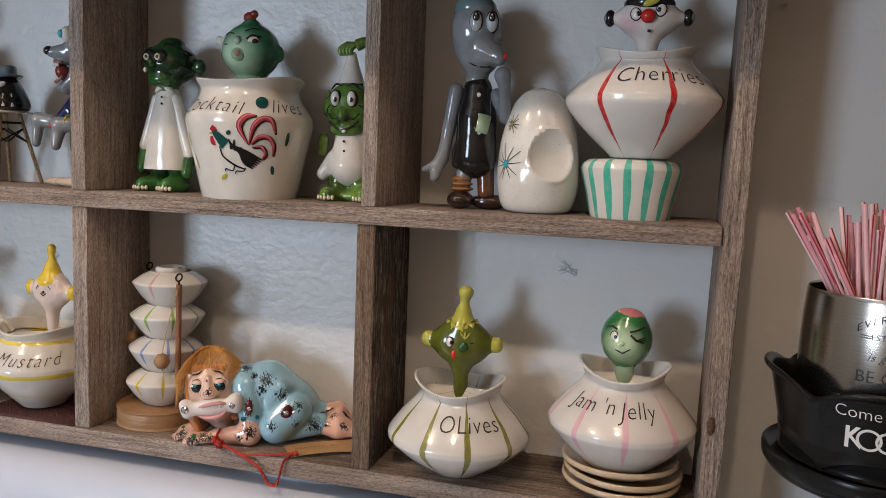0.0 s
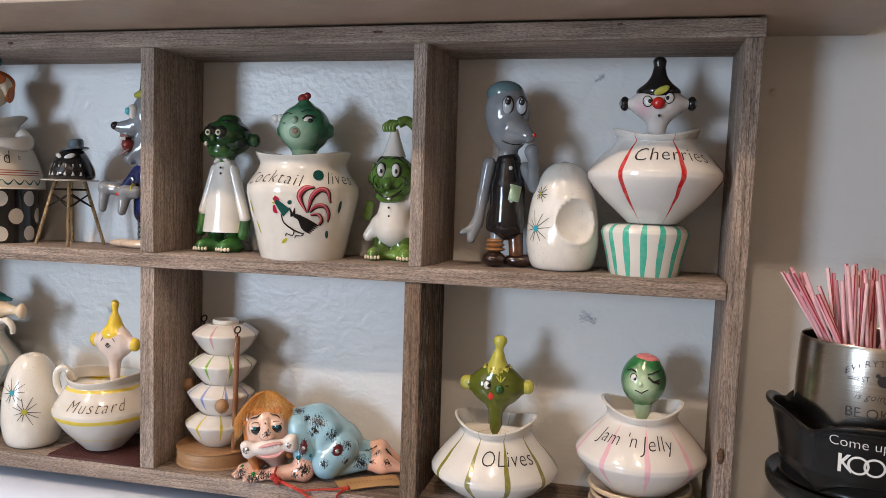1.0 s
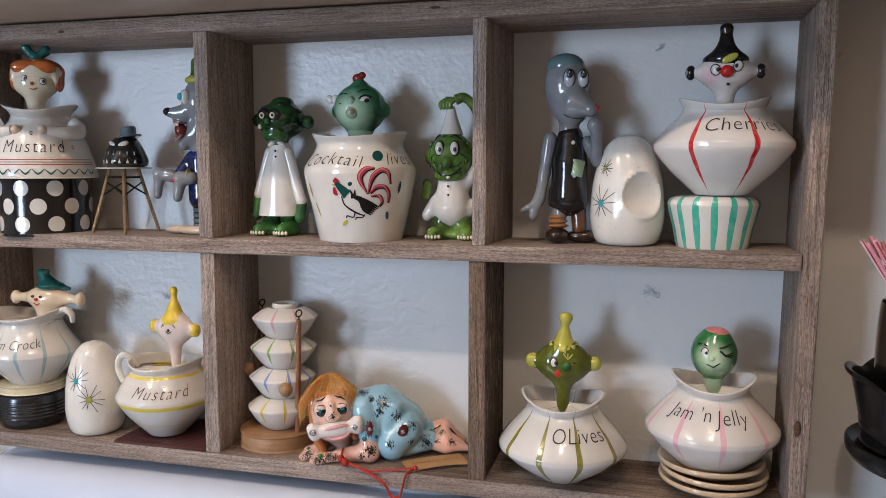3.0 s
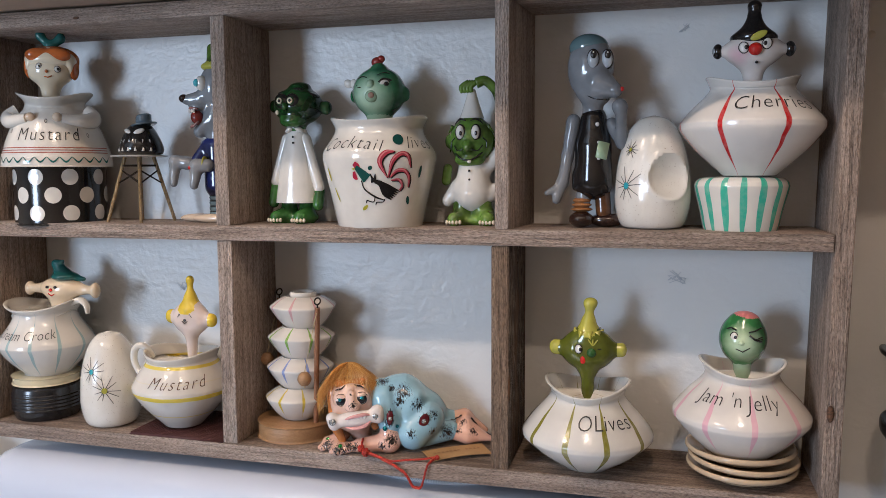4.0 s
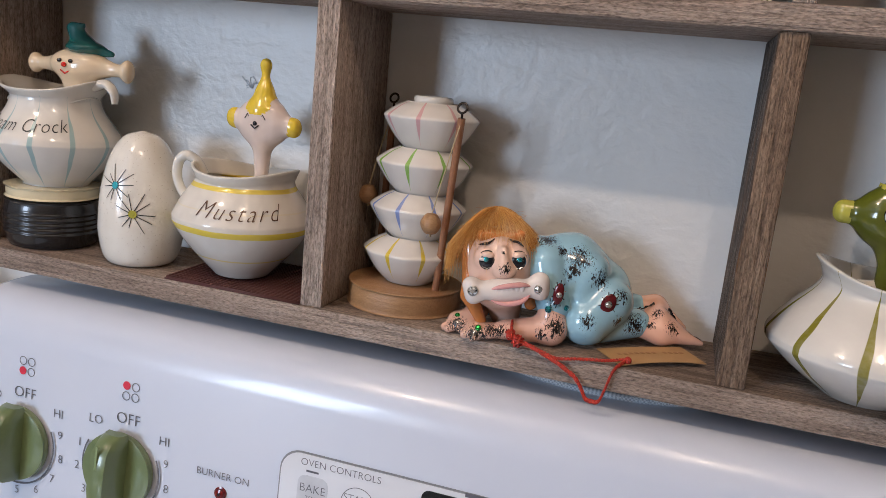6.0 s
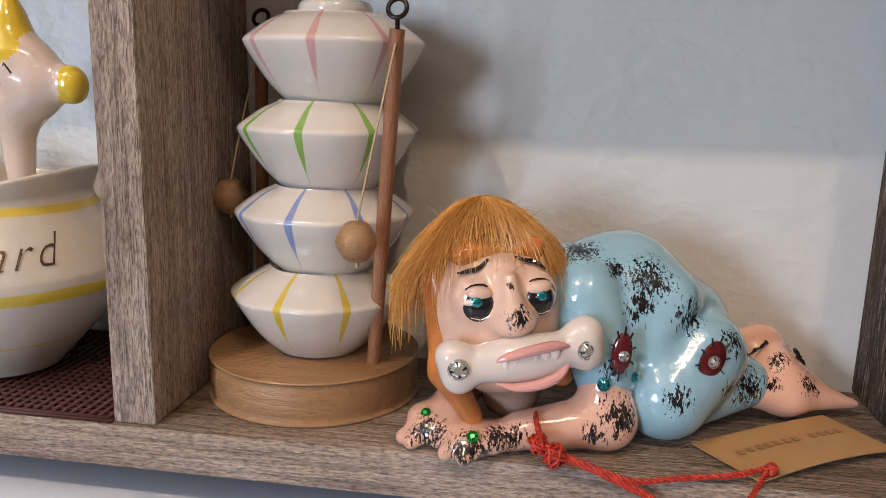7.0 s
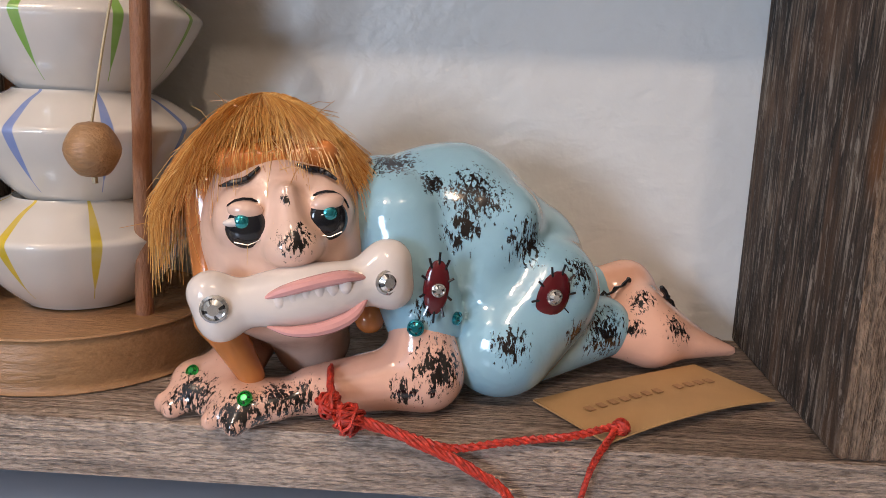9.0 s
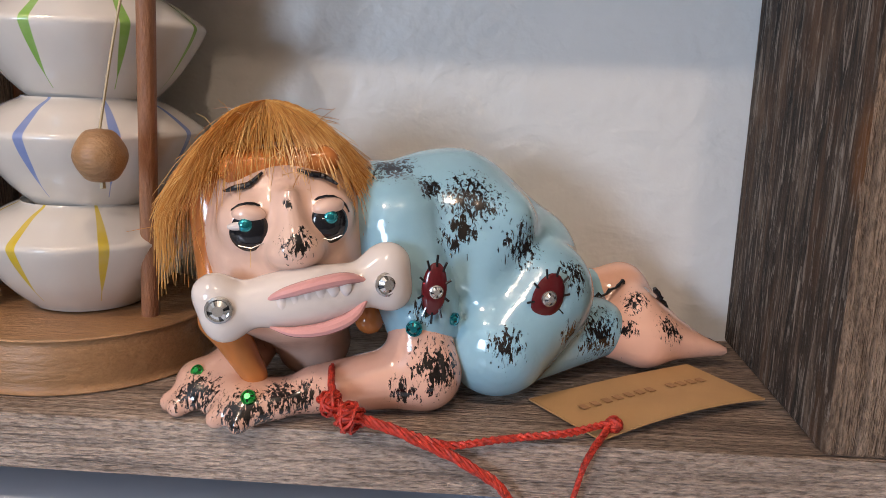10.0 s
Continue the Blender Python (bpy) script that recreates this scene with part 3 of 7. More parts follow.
ell(gg, (0.0105, -0.0098, 0.0965), (0.003, 0.0009, 0.0006), 2, (0, 0, 30))
ell(gg, (-0.0030, -0.0113, 0.0875), (0.0022, 0.001, 0.0032), 5)
for rx in (-35, 0, 35):
    ell(gg, (0.0045 + 0.00006 * rx, -0.0108, 0.1015), (0.0006, 0.0006, 0.003), 1, (0, rx, 0))
stopper(gg, [GREEN_OLIVE, YELLOW_GREEN, BLACK, WHITE, GREEN, RED], olives, "dark green head with yellow ears and stalk", {1: "yellow_trim", 2: "eye_line", 3: "eye_white", 4: "nose", 5: "mouth"})

# jam jar on three small plates
plates_x, plates_y = 0.4258, 0.0326
PLATE = glaze("cream_plate_glaze", (0.56, 0.42, 0.27))
plate = thing("small_plate", plates_x, plates_y, L, "small cream glazed plate in a stack under the jar", "plate", "stacked plates")
prof = [(0.001, 0.0), (0.020, 0.0), (0.024, 0.0022), (0.035, 0.0062), (0.0390, 0.0082), (0.0404, 0.0100), (0.0400, 0.0118), (0.0385, 0.0122), (0.034, 0.0100), (0.024, 0.0062), (0.001, 0.0058)]
part("dish", lathe(Geo(), prof, 56, None, 0, 4), PLATE, plate)
copy_thing(plate, pose(plates_x + 0.001, plates_y - 0.001, L + 0.0070, 0.6, 0.4, 40))
copy_thing(plate, pose(plates_x - 0.001, plates_y - 0.0005, L + 0.0140, -0.6, 0.9, 100))
WHITE_JAM = striped_glaze("white_glaze_pink_stripes", (0.70, 0.66, 0.60), (0.72, 0.42, 0.48), 9, -6, 0.034, 0.024, 0.060)
jam, zt = squat_jar("lettered_jar", 0.4240, 0.0300, L + 0.0200, 0.0498, 0.030, 0.058, 0.068, 0.022, 0.0275, 0.0315, WHITE_JAM,
                    "white glazed jar with pink stripes and green winking head stopper", [("Jam 'n", 0.0125, -29, 0.0490, 0.1, 1.05, 2.0), ("Jelly", 0.0132, 18, 0.0485, 0.1, 1.05, -7.0)])
gg = blend(Geo(), [ell_prim((0, 0, 0.095), (0.0172, 0.0158, 0.0195), 0), ell_prim((-0.001, -0.0070, 0.0935), (0.0128, 0.0088, 0.0110), 0), cone_prim((0, 0, 0.082), (0, 0, 0.062), 0.0065, 0.0060, 1), ell_prim((0.001, 0, 0.1095), (0.0095, 0.009, 0.0058), 2)], 0.0012, 0.004)
eye_spots(gg, [((-0.0075, -0.0140, 0.0985), 0.0040, (0, 0, -24), 0.0008)], 4, 3)
tube(gg, [(0.003, -0.0160, 0.1005), (0.0068, -0.0155, 0.0972), (0.0115, -0.0130, 0.0955)], 0.0008, 3, 6)
tube(gg, [(0.0120, -0.0130, 0.0990), (0.0068, -0.0155, 0.0972), (0.0125, -0.0125, 0.0972)], 0.0005, 3, 6)
tube(gg, [(0.0025, -0.0155, 0.1025), (0.0065, -0.0147, 0.1035), (0.0115, -0.0120, 0.1058)], 0.0006, 3, 6)
tube(gg, [(-0.0125, -0.0113, 0.1040), (-0.0095, -0.0128, 0.1053), (-0.006, -0.0140, 0.1035)], 0.0006, 3, 6)
ell(gg, (-0.0025, -0.0164, 0.0945), (0.0022, 0.0016, 0.0018), 0)
tube(gg, [(-0.0062, -0.0152, 0.0900), (-0.0015, -0.0164, 0.0880), (0.0035, -0.0158, 0.0912)], 0.0005, 3, 6)
gg.moved(Matrix.Translation((0, 0, -0.0070)))
stopper(gg, [airbrushed("sprayed_green_glaze", (0.035, 0.16, 0.045), (0.50, 0.62, 0.40), (-0.002, -0.0160, 0.0865), 0.004, 0.0165), SAGE, glaze("pink_glaze", (0.58, 0.20, 0.19)), BLACK, WHITE, SAGE], jam, "green winking head with a pink cap", {2: "pink_cap", 3: "eye_line", 4: "eye_white", 5: "nose"})

# cherries jar on a striped bowl
WHITE_MINT = striped_glaze("white_glaze_mint_stripes", (0.70, 0.67, 0.60), (0.06, 0.42, 0.29), 15, 2, 0.018, 0.030, 0.20)
bowl = thing("striped_bowl", 0.4201, 0.0363, U, "white glazed bowl with mint green vertical stripes, upturned under the jar", "bowl")
prof = [(0.001, 0.0), (0.024, 0.0), (0.0275, 0.0015), (0.0305, 0.014), (0.0345, 0.029), (0.0345, 0.0325), (0.0325, 0.0355), (0.026, 0.0375), (0.001, 0.038)]
part("body", lathe(Geo(), prof, 56, None, 0, 5), WHITE_MINT, bowl)
bowl.scale = (0.968, 0.968, 1.045)
WHITE_CHERRY = striped_glaze("white_glaze_red_stripes", (0.71, 0.68, 0.63), (0.50, 0.012, 0.012), 7, 29, 0.036, 0.032, 0.036, rough=0.13)
cherries, zt = squat_jar("lettered_jar", 0.4248, 0.0287, U + 0.0397, 0.0505, 0.0385, 0.064, 0.0715, 0.0190, 0.0300, 0.0325, WHITE_CHERRY,
                         "white glazed jar with red stripes and black-capped head stopper", [("Cherries", 0.0142, 16, 0.0535, 0.1, 1.08, -2.0)], amp=0.0035)
cherries.scale = (1.0, 1.0, 0.950)
gg = blend(Geo(), [ell_prim((0, 0, 0.0945), (0.0185, 0.0125, 0.0135), 0), cone_prim((-0.010, 0, 0.096), (-0.0200, 0, 0.0955), 0.0085, 0.0040, 0), cone_prim((0.010, 0, 0.096), (0.0200, 0, 0.0955), 0.0085, 0.004, 0),
                   cone_prim((0, 0, 0.086), (0, 0, 0.062), 0.0085, 0.0050, 0)], 0.0012, 0.006)
gg = blend(gg, [ell_prim((0, 0.001, 0.1045), (0.0165, 0.0122, 0.0065), 2), cone_prim((0, 0.001, 0.106), (0, 0.001, 0.120), 0.0125, 0.0045, 2), cone_prim((0, 0.001, 0.120), (0, 0.001, 0.127), 0.0032, 0.0026, 2), ell_prim((0, 0.001, 0.129), (0.0045, 0.0045, 0.0038), 2)], 0.0012, 0.005)
for sx in (-1, 1):
    ell(gg, (sx * 0.0245, 0, 0.0955), (0.0038, 0.0045, 0.0058), 2)
    ell(gg, (sx * 0.0262, -0.001, 0.0955), (0.0024, 0.0026, 0.0034), 5)
eye_spots(gg, [((-0.0078, -0.0118, 0.0960), 0.0046, (0, -14, -14), 0.0014), ((0.0078, -0.0118, 0.0985), 0.0046, (0, 14, 14), -0.0012)], 1, 2)
ell(gg, (0.0, -0.0132, 0.0945), (0.0048, 0.0042, 0.0048), 3)
ell(gg, (0.0010, -0.0122, 0.0850), (0.0011, 0.0008, 0.0011), 2)
ell(gg, (0.002, -0.0125, 0.1045), (0.0062, 0.0010, 0.0028), 4, (0, -28, 0))
stopper(gg, [airbrushed("pale_face_glaze", (0.72, 0.66, 0.61), (0.70, 0.44, 0.48), (-0.012, -0.0115, 0.0900), 0.001, 0.0105, 0.05), WHITE, BLACK, RED, YELLOW_GREEN, GREY], cherries, "pale round-nosed head with a black cap and ears", {1: "eye_white", 2: "black_cap", 3: "nose", 4: "leaf", 5: "ear"})

# cocktail olives crock
crock = thing("lettered_crock", 0.1360, 0.0330, U, "white glazed crock with a painted rooster and green head stopper", "jar", "lettered jars")
out = [(0.020, 0.0), (0.0345, 0.0), (0.0372, 0.002), (0.0425, 0.025), (0.0485, 0.050), (0.0492, 0.0575), (0.0475, 0.0625), (0.0410, 0.0715), (0.0385, 0.0765)]
prof = out + [(0.0385, 0.0800), (0.0418, 0.0855), (0.0405, 0.0866), (0.0370, 0.0850), (0.0350, 0.0800), (0.0340, 0.0780), (0.001, 0.0790)]


def crock_shape(a, r, z, s):
    w = max(0.0, min(1.0, (s - 0.60) / 0.12))
    return r * math.cos(a), r * math.sin(a), z + 0.0028 * w * -math.cos(2 * (a + math.pi / 2))


part("body", lathe(Geo(), prof, 56, crock_shape), WHITE, crock)
crock.scale = (0.958, 0.958, 1.010)
rad = profile_radius(out)
gg = Geo()
round_letters(gg, "Cocktail", 0.0140, rad, -15, 0.0668, 0.35, 1.18, -4.0)
round_letters(gg, "lives", 0.0140, rad, 65, 0.0668, 0.35, 1.12, -4.0)
part("lettering", gg, INK, crock, "black hand-painted lettering", smooth=False)

# ---- middle lower cubby: the crawling figurine ----
def flecked(name, base, patches, floor=0.69, depth=0.285):
    """Glazed colour with dry-brushed black flecks that crowd round the patches (x, y, z, radius) and thin out between them."""
    mt, nt, b = nodes_of(name)
    n = Net(nt)
    warp = nt.nodes.new("ShaderNodeMapping")
    nt.links.new(n.tc.outputs["Object"], warp.inputs["Vector"])
    warp.inputs["Rotation"].default_value = (0.2, radians(-35), 0.3)
    warp.inputs["Scale"].default_value = (1250, 1150, 420)
    f = n.noise(warp.outputs[0], 1.0, 6, 0.70, 0.5)
    near = None
    for x, y, z, rad_p in patches:
        d = nt.nodes.new("ShaderNodeVectorMath")
        d.operation = "DISTANCE"
        nt.links.new(n.tc.outputs["Object"], d.inputs[0])
        d.inputs[1].default_value = (x, y, z)
        w = n.math("MAXIMUM", n.math("SUBTRACT", 1.0, n.math("DIVIDE", d.outputs["Value"], rad_p * 1.5)), 0.0)
        near = w if near is None else n.math("MAXIMUM", near, w)
    near = n.math("MULTIPLY", n.math("POWER", near, 0.75), n.math("ADD", 0.35, n.math("MULTIPLY", n.noise(n.mapped(), 260, 3), 1.3)))
    thr = n.math("SUBTRACT", floor, n.math("MULTIPLY", near, depth))
    e = n.math("MINIMUM", n.math("MAXIMUM", n.math("DIVIDE", n.math("SUBTRACT", f, thr), 0.012), 0.0), 1.0)
    tone = n.ramp(n.noise(n.mapped(), 55, 3), [(0.3, tuple(c * 0.86 for c in base)), (0.7, base)])
    nt.links.new(n.mix(e, tone, (0.012, 0.010, 0.010)), b.inputs["Base Color"])
    b.inputs["Roughness"].default_value, b.inputs["Coat Weight"].default_value, b.inputs["Coat Roughness"].default_value = 0.13, 0.7, 0.05
    n.bump(n.math("ADD", n.math("MULTIPLY", e, 0.3), n.noise(n.mapped(), 150, 3)), 0.5, 0.0007, b)
    return mt


def hair_material():
    mt, nt, b = nodes_of("ginger_mohair")
    n = Net(nt)
    r = nt.nodes.new("ShaderNodeNewGeometry").outputs["Random Per Island"]
    nt.links.new(n.ramp(r, [(0.0, (0.42, 0.15, 0.022)), (0.5, (0.66, 0.33, 0.07)), (1.0, (0.82, 0.55, 0.20))]), b.inputs["Base Color"])
    b.inputs["Roughness"].default_value = 0.32
    b.inputs["Specular IOR Level"].default_value = 0.7
    return mt


def gem_material(name, color):
    mt, nt, b = nodes_of(name)
    b.inputs["Base Color"].default_value = (*color, 1)
    b.inputs["Roughness"].default_value, b.inputs["Metallic"].default_value, b.inputs["Coat Weight"].default_value = 0.12, 0.75, 1.0
    return mt


FO = Vector((0.15, 0.02, L))


def W(x, y, z):
    return (x - FO.x, y - FO.y, z - FO.z)


SUIT, SKIN, FACE, HAIR_PAINT, BONE, LIP, EYEBLK, TEALGEM, CLEARGEM, SILVER, MAROON, HAIR, LEAFGEM, FOOT, TOOTH, HAND = range(16)
fig = Geo()
# blue suit
blend(fig, [
    cone_prim(W(0.134, 0.024, 1.292), W(0.150, 0.030, 1.2885), 0.0150, 0.0208, SUIT),
    cone_prim(W(0.150, 0.0305, 1.2885), W(0.168, 0.0345, 1.2785), 0.0206, 0.0182, SUIT),
    cone_prim(W(0.1735, 0.0240, 1.2745), W(0.1640, 0.0155, 1.2645), 0.0150, 0.0138, SUIT, 0.0012),
    cone_prim(W(0.1640, 0.0200, 1.2930), W(0.1585, 0.0150, 1.2800), 0.0085, 0.0070, SUIT, 0.004),
    cone_prim(W(0.172, 0.044, 1.2720), W(0.161, 0.046, 1.2650), 0.0155, 0.0140, SUIT, 0.006),
    cone_prim(W(0.167, 0.021, 1.2600), W(0.1915, 0.0340, 1.2625), 0.0100, 0.0083, SUIT, 0.002),
    cone_prim(W(0.170, 0.046, 1.2620), W(0.190, 0.047, 1.2680), 0.0100, 0.0080, SUIT, 0.004),
    cone_prim(W(0.1390, 0.0165, 1.2925), W(0.1455, 0.0098, 1.2720), 0.0122, 0.0092, SUIT, 0.0012),
    cone_prim(W(0.1180, 0.0300, 1.2820), W(0.106, 0.0270, 1.2640), 0.0100, 0.0090, SUIT, 0.005),
], 0.00105, 0.005)
# arms and hands
blend(fig, [
    cone_prim(W(0.1452, 0.0078, 1.2690), W(0.1465, 0.0065, 1.2588), 0.0076, 0.0080, SKIN),
    cone_prim(W(0.1465, 0.0065, 1.2588), W(0.1220, 0.0010, 1.2563), 0.0080, 0.0056, SKIN),
    ell_prim(W(0.1105, -0.0025, 1.2548), (0.0112, 0.0072, 0.0046), HAND, (0, -4, 14)),
    cone_prim(W(0.1050, -0.0030, 1.2560), W(0.0985, -0.0030, 1.2535), 0.0032, 0.0024, HAND, 0.002),
    cone_prim(W(0.1060, -0.0060, 1.2550), W(0.1010, -0.0085, 1.2525), 0.0030, 0.0022, HAND, 0.002),
    cone_prim(W(0.1090, -0.0070, 1.2545), W(0.1065, -0.0105, 1.2522), 0.0030, 0.0022, HAND, 0.002),
    cone_prim(W(0.1030, 0.0200, 1.2620), W(0.1020, 0.0060, 1.2580), 0.0070, 0.0060, HAND),
    ell_prim(W(0.0968, 0.0050, 1.2560), (0.0085, 0.0080, 0.0050), HAND, (0, 8, -20)),
    cone_prim(W(0.0925, 0.0020, 1.2545), W(0.0882, 0.0000, 1.2525), 0.0032, 0.0024, HAND, 0.002),
    cone_prim(W(0.0945, -0.0005, 1.2545), W(0.0908, -0.0030, 1.2525), 0.0030, 0.0023, HAND, 0.002),
], 0.0009, 0.004)
# feet
blend(fig, [
    cone_prim(W(0.1920, 0.0340, 1.2620), W(0.2060, 0.0370, 1.2585), 0.0068, 0.0074, FOOT),
    cone_prim(W(0.2060, 0.0370, 1.2595), W(0.2290, 0.0400, 1.2550), 0.0074, 0.0015, FOOT),
    cone_prim(W(0.1890, 0.0470, 1.2680), W(0.2010, 0.0490, 1.2690), 0.0070, 0.0074, FOOT),
    cone_prim(W(0.2010, 0.0500, 1.2700), W(0.2180, 0.0540, 1.2580), 0.0062, 0.0030, FOOT),
    cone_prim(W(0.2035, 0.0400, 1.2665), W(0.2180, 0.0430, 1.2585), 0.0060, 0.0028, FOOT),
], 0.0010, 0.004)
# black creases painted along the feet
fc = random.Random(4)
for line, width in ((((0.2085, 0.0400, 1.2722), (0.2115, 0.0415, 1.2680), (0.2150, 0.0430, 1.2635), (0.2210, 0.0440, 1.2590), (0.2290, 0.0445, 1.2552)), 0.0011),
                    (((0.1905, 0.0360, 1.2700), (0.1950, 0.0380, 1.2712), (0.2000, 0.0410, 1.2735)), 0.0009)):
    pts = curve_through([W(*p) for p in line], 6)
    tube(fig, [Vector(p) + Vector((fc.gauss(0, 0.0002), 0, fc.gauss(0, 0.0003))) for p in pts], [width * fc.uniform(0.35, 1.0) for p in pts], 6, 7)
# head
TURN_FACE = Matrix.Translation(Vector(W(0.1130, 0.0130, 1.2890))) @ pose(0, 0, 0, 0, -5, 0) @ pose(0, 0, 0, 0, 0, 14)
head = Geo()
blend(head, [
    ell_prim((0, 0, 0.001), (0.0192, 0.0180, 0.0225), FACE),
    ell_prim((0.000, -0.0050, -0.0125), (0.0172, 0.0130, 0.0100), FACE),
    cone_prim((0.0008, -0.0172, 0.0120), (0.0010, -0.0200, 0.0015), 0.0018, 0.0036, FACE, 0.004),
    ell_prim((-0.0016, -0.0190, 0.0008), (0.0025, 0.0025, 0.0022), FACE), ell_prim((0.0040, -0.0185, 0.0008), (0.0025, 0.0025, 0.0022), FACE),
    ell_prim((-0.0088, -0.0125, 0.0070), (0.0058, 0.0052, 0.0060), FACE, k=0.003), ell_prim((0.0090, -0.0125, 0.0070), (0.0058, 0.0052, 0.0060), FACE, k=0.003),
    cone_prim((0.002, 0.000, -0.016), (0.004, 0.004, -0.0265), 0.0120, 0.0095, FACE),
], 0.0010, 0.005)
blend(head, [
    ell_prim((0, 0.0055, 0.0045), (0.0198, 0.0170, 0.0216), HAIR_PAINT),
    cone_prim((-0.0165, -0.000, 0.012), (-0.0170, -0.004, -0.016), 0.0048, 0.0040, HAIR_PAINT), cone_prim((0.0165, -0.000, 0.012), (0.0172, -0.003, -0.014), 0.0048, 0.0040, HAIR_PAINT),
    cone_prim((-0.0165, -0.006, -0.016), (-0.0105, -0.0115, -0.0285), 0.0048, 0.0030, HAIR_PAINT), cone_prim((0.0185, -0.005, -0.014), (0.0170, -0.0080, -0.0200), 0.0048, 0.0035, HAIR_PAINT),
    cone_prim((-0.010, -0.0080, 0.0185), (0.010, -0.0080, 0.0185), 0.0034, 0.0034, HAIR_PAINT),
], 0.0010, 0.004)
face_points = [tuple(v) for v in head.v]
# eyes: dark lower lids, pale lid, gem pupil, painted lashes
for ex, gx in ((-0.0080, -0.0009), (0.0088, 0.0002)):
    ell(head, (ex, -0.0165, 0.0056), (0.0044, 0.0021, 0.0046), EYEBLK, (4, 0, -8 if ex < 0 else 10), 24, 14)
    ell(head, (ex + 0.0002, -0.0167, 0.0092), (0.0037, 0.0021, 0.0020), FACE, (0, 6 if ex < 0 else -6, -8 if ex < 0 else 10), 20, 12)
    ell(head, (ex + gx - 0.0010, -0.0174, 0.0070), (0.0027, 0.0013, 0.0010), TOOTH, (0, 0, 0), 14, 8)
    ell(head, (ex + gx + 0.0002, -0.0180, 0.0071), (0.0017, 0.0011, 0.0016), TEALGEM, (0, 0, 0), 12, 8)
    pts = [(ex + 0.0047 * math.cos(radians(a)), -0.0168 + 0.0012 * abs(math.cos(radians(a))), 0.0066 + 0.0050 * math.sin(radians(a))) for a in range(10, 171, 20)]
    tube(head, pts, 0.0003, EYEBLK, 6)
    # thin silver line drawn as the gloss along the dark lower lid
    tube(head, [(ex - 0.0027, -0.01835, 0.0030), (ex, -0.0187, 0.0022), (ex + 0.0026, -0.01835, 0.0030)], 0.00013, SILVER, 5)


def on_face(x, z):
    """How far forward the bare face lies at x, z."""
    return min(v[1] for v in face_points if abs(v[0] - x) < 0.0012 and abs(v[2] - z) < 0.0012)


for brow in (((-0.0124, 0.0140), (-0.0100, 0.0146), (-0.0070, 0.0152), (-0.0040, 0.0174)), ((0.0035, 0.0174), (0.0062, 0.0162), (0.0090, 0.0154), (0.0116, 0.0136))):
    line = [(x, z) for x, z in curve_through(brow, 5)]
    tube(head, [(x, on_face(x, z) + 0.0001, z) for x, z in line], [0.0002 + 0.0005 * math.sin(math.pi * (i + 1) / (len(line) + 1)) for i in range(len(line))], EYEBLK, 8)
# bone with the mouth on it
blend(head, [
    cone_prim((-0.0150, -0.0195, -0.0098), (0.019, -0.0195, -0.0074), 0.0044, 0.0044, BONE),
    ell_prim((0.0020, -0.0205, -0.0094), (0.0140, 0.0048, 0.0062), BONE),
    ell_prim((-0.0166, -0.0198, -0.0062), (0.0046, 0.0044, 0.0042), BONE), ell_prim((-0.0150, -0.0198, -0.0132), (0.0042, 0.0042, 0.0040), BONE),
    ell_prim((0.0205, -0.0190, -0.0042), (0.0052, 0.0046, 0.0048), BONE), ell_prim((0.0210, -0.0190, -0.0108), (0.0045, 0.0044, 0.0042), BONE),
], 0.0009, 0.004)
tube(head, [(-0.0070, -0.0240, -0.0082), (-0.002, -0.0252, -0.0066), (0.0050, -0.0254, -0.0054), (0.0110, -0.0246, -0.0052), (0.0155, -0.0232, -0.0064)], [0.0003, 0.0015, 0.0018, 0.0017, 0.0004], LIP, 10, 4, 0.8)
tube(head, [(-0.0060, -0.0240, -0.0140), (-0.001, -0.0246, -0.0155), (0.0055, -0.0246, -0.0156), (0.0115, -0.0240, -0.0138), (0.0155, -0.0228, -0.0100)], [0.0003, 0.0014, 0.0018, 0.0017, 0.0004], LIP, 10, 4, 0.8)
ell(head, (-0.0105, -0.0232, -0.0102), (0.0012, 0.0010, 0.0012), LIP)
for k in range(6):
    ell(head, (-0.0030 + 0.0027 * k, -0.0246, -0.0086 + 0.00035 * k), (0.0015, 0.0012, 0.0022), TOOTH, (0, 0, 0), 10, 8)


def gem(geo, c, r, rot, slot, rim=SILVER):
    """A cut stone in a thin silver rim: a table, eight facets and a girdle."""
    m = pose(*c, *rot)
    vs, fs = [], []
    for rr, z in ((1.12, -0.5), (1.12, 0.10), (0.92, 0.22), (0.88, 0.10), (0.45, 0.46)):
        vs += [m @ Vector((r * rr * math.cos(math.pi * k / 8), r * rr * math.sin(math.pi * k / 8), r * z)) for k in range(16)]
    sl = []
    for i in range(4):
        for k in range(16):
            fs.append((i * 16 + k, i * 16 + (k + 1) % 16, i * 16 + 16 + (k + 1) % 16, i * 16 + 16 + k))
            sl.append(rim if i < 3 else slot if k % 4 else EYEBLK)
    fs.append(tuple(range(64, 80)))
    sl.append(slot)
    geo.add(vs, fs, sl)


gem(head, (-0.0158, -0.0246, -0.0088), 0.0026, (90, 0, -8), CLEARGEM)
gem(head, (0.0195, -0.0240, -0.0076), 0.0025, (90, 0, 10), CLEARGEM)
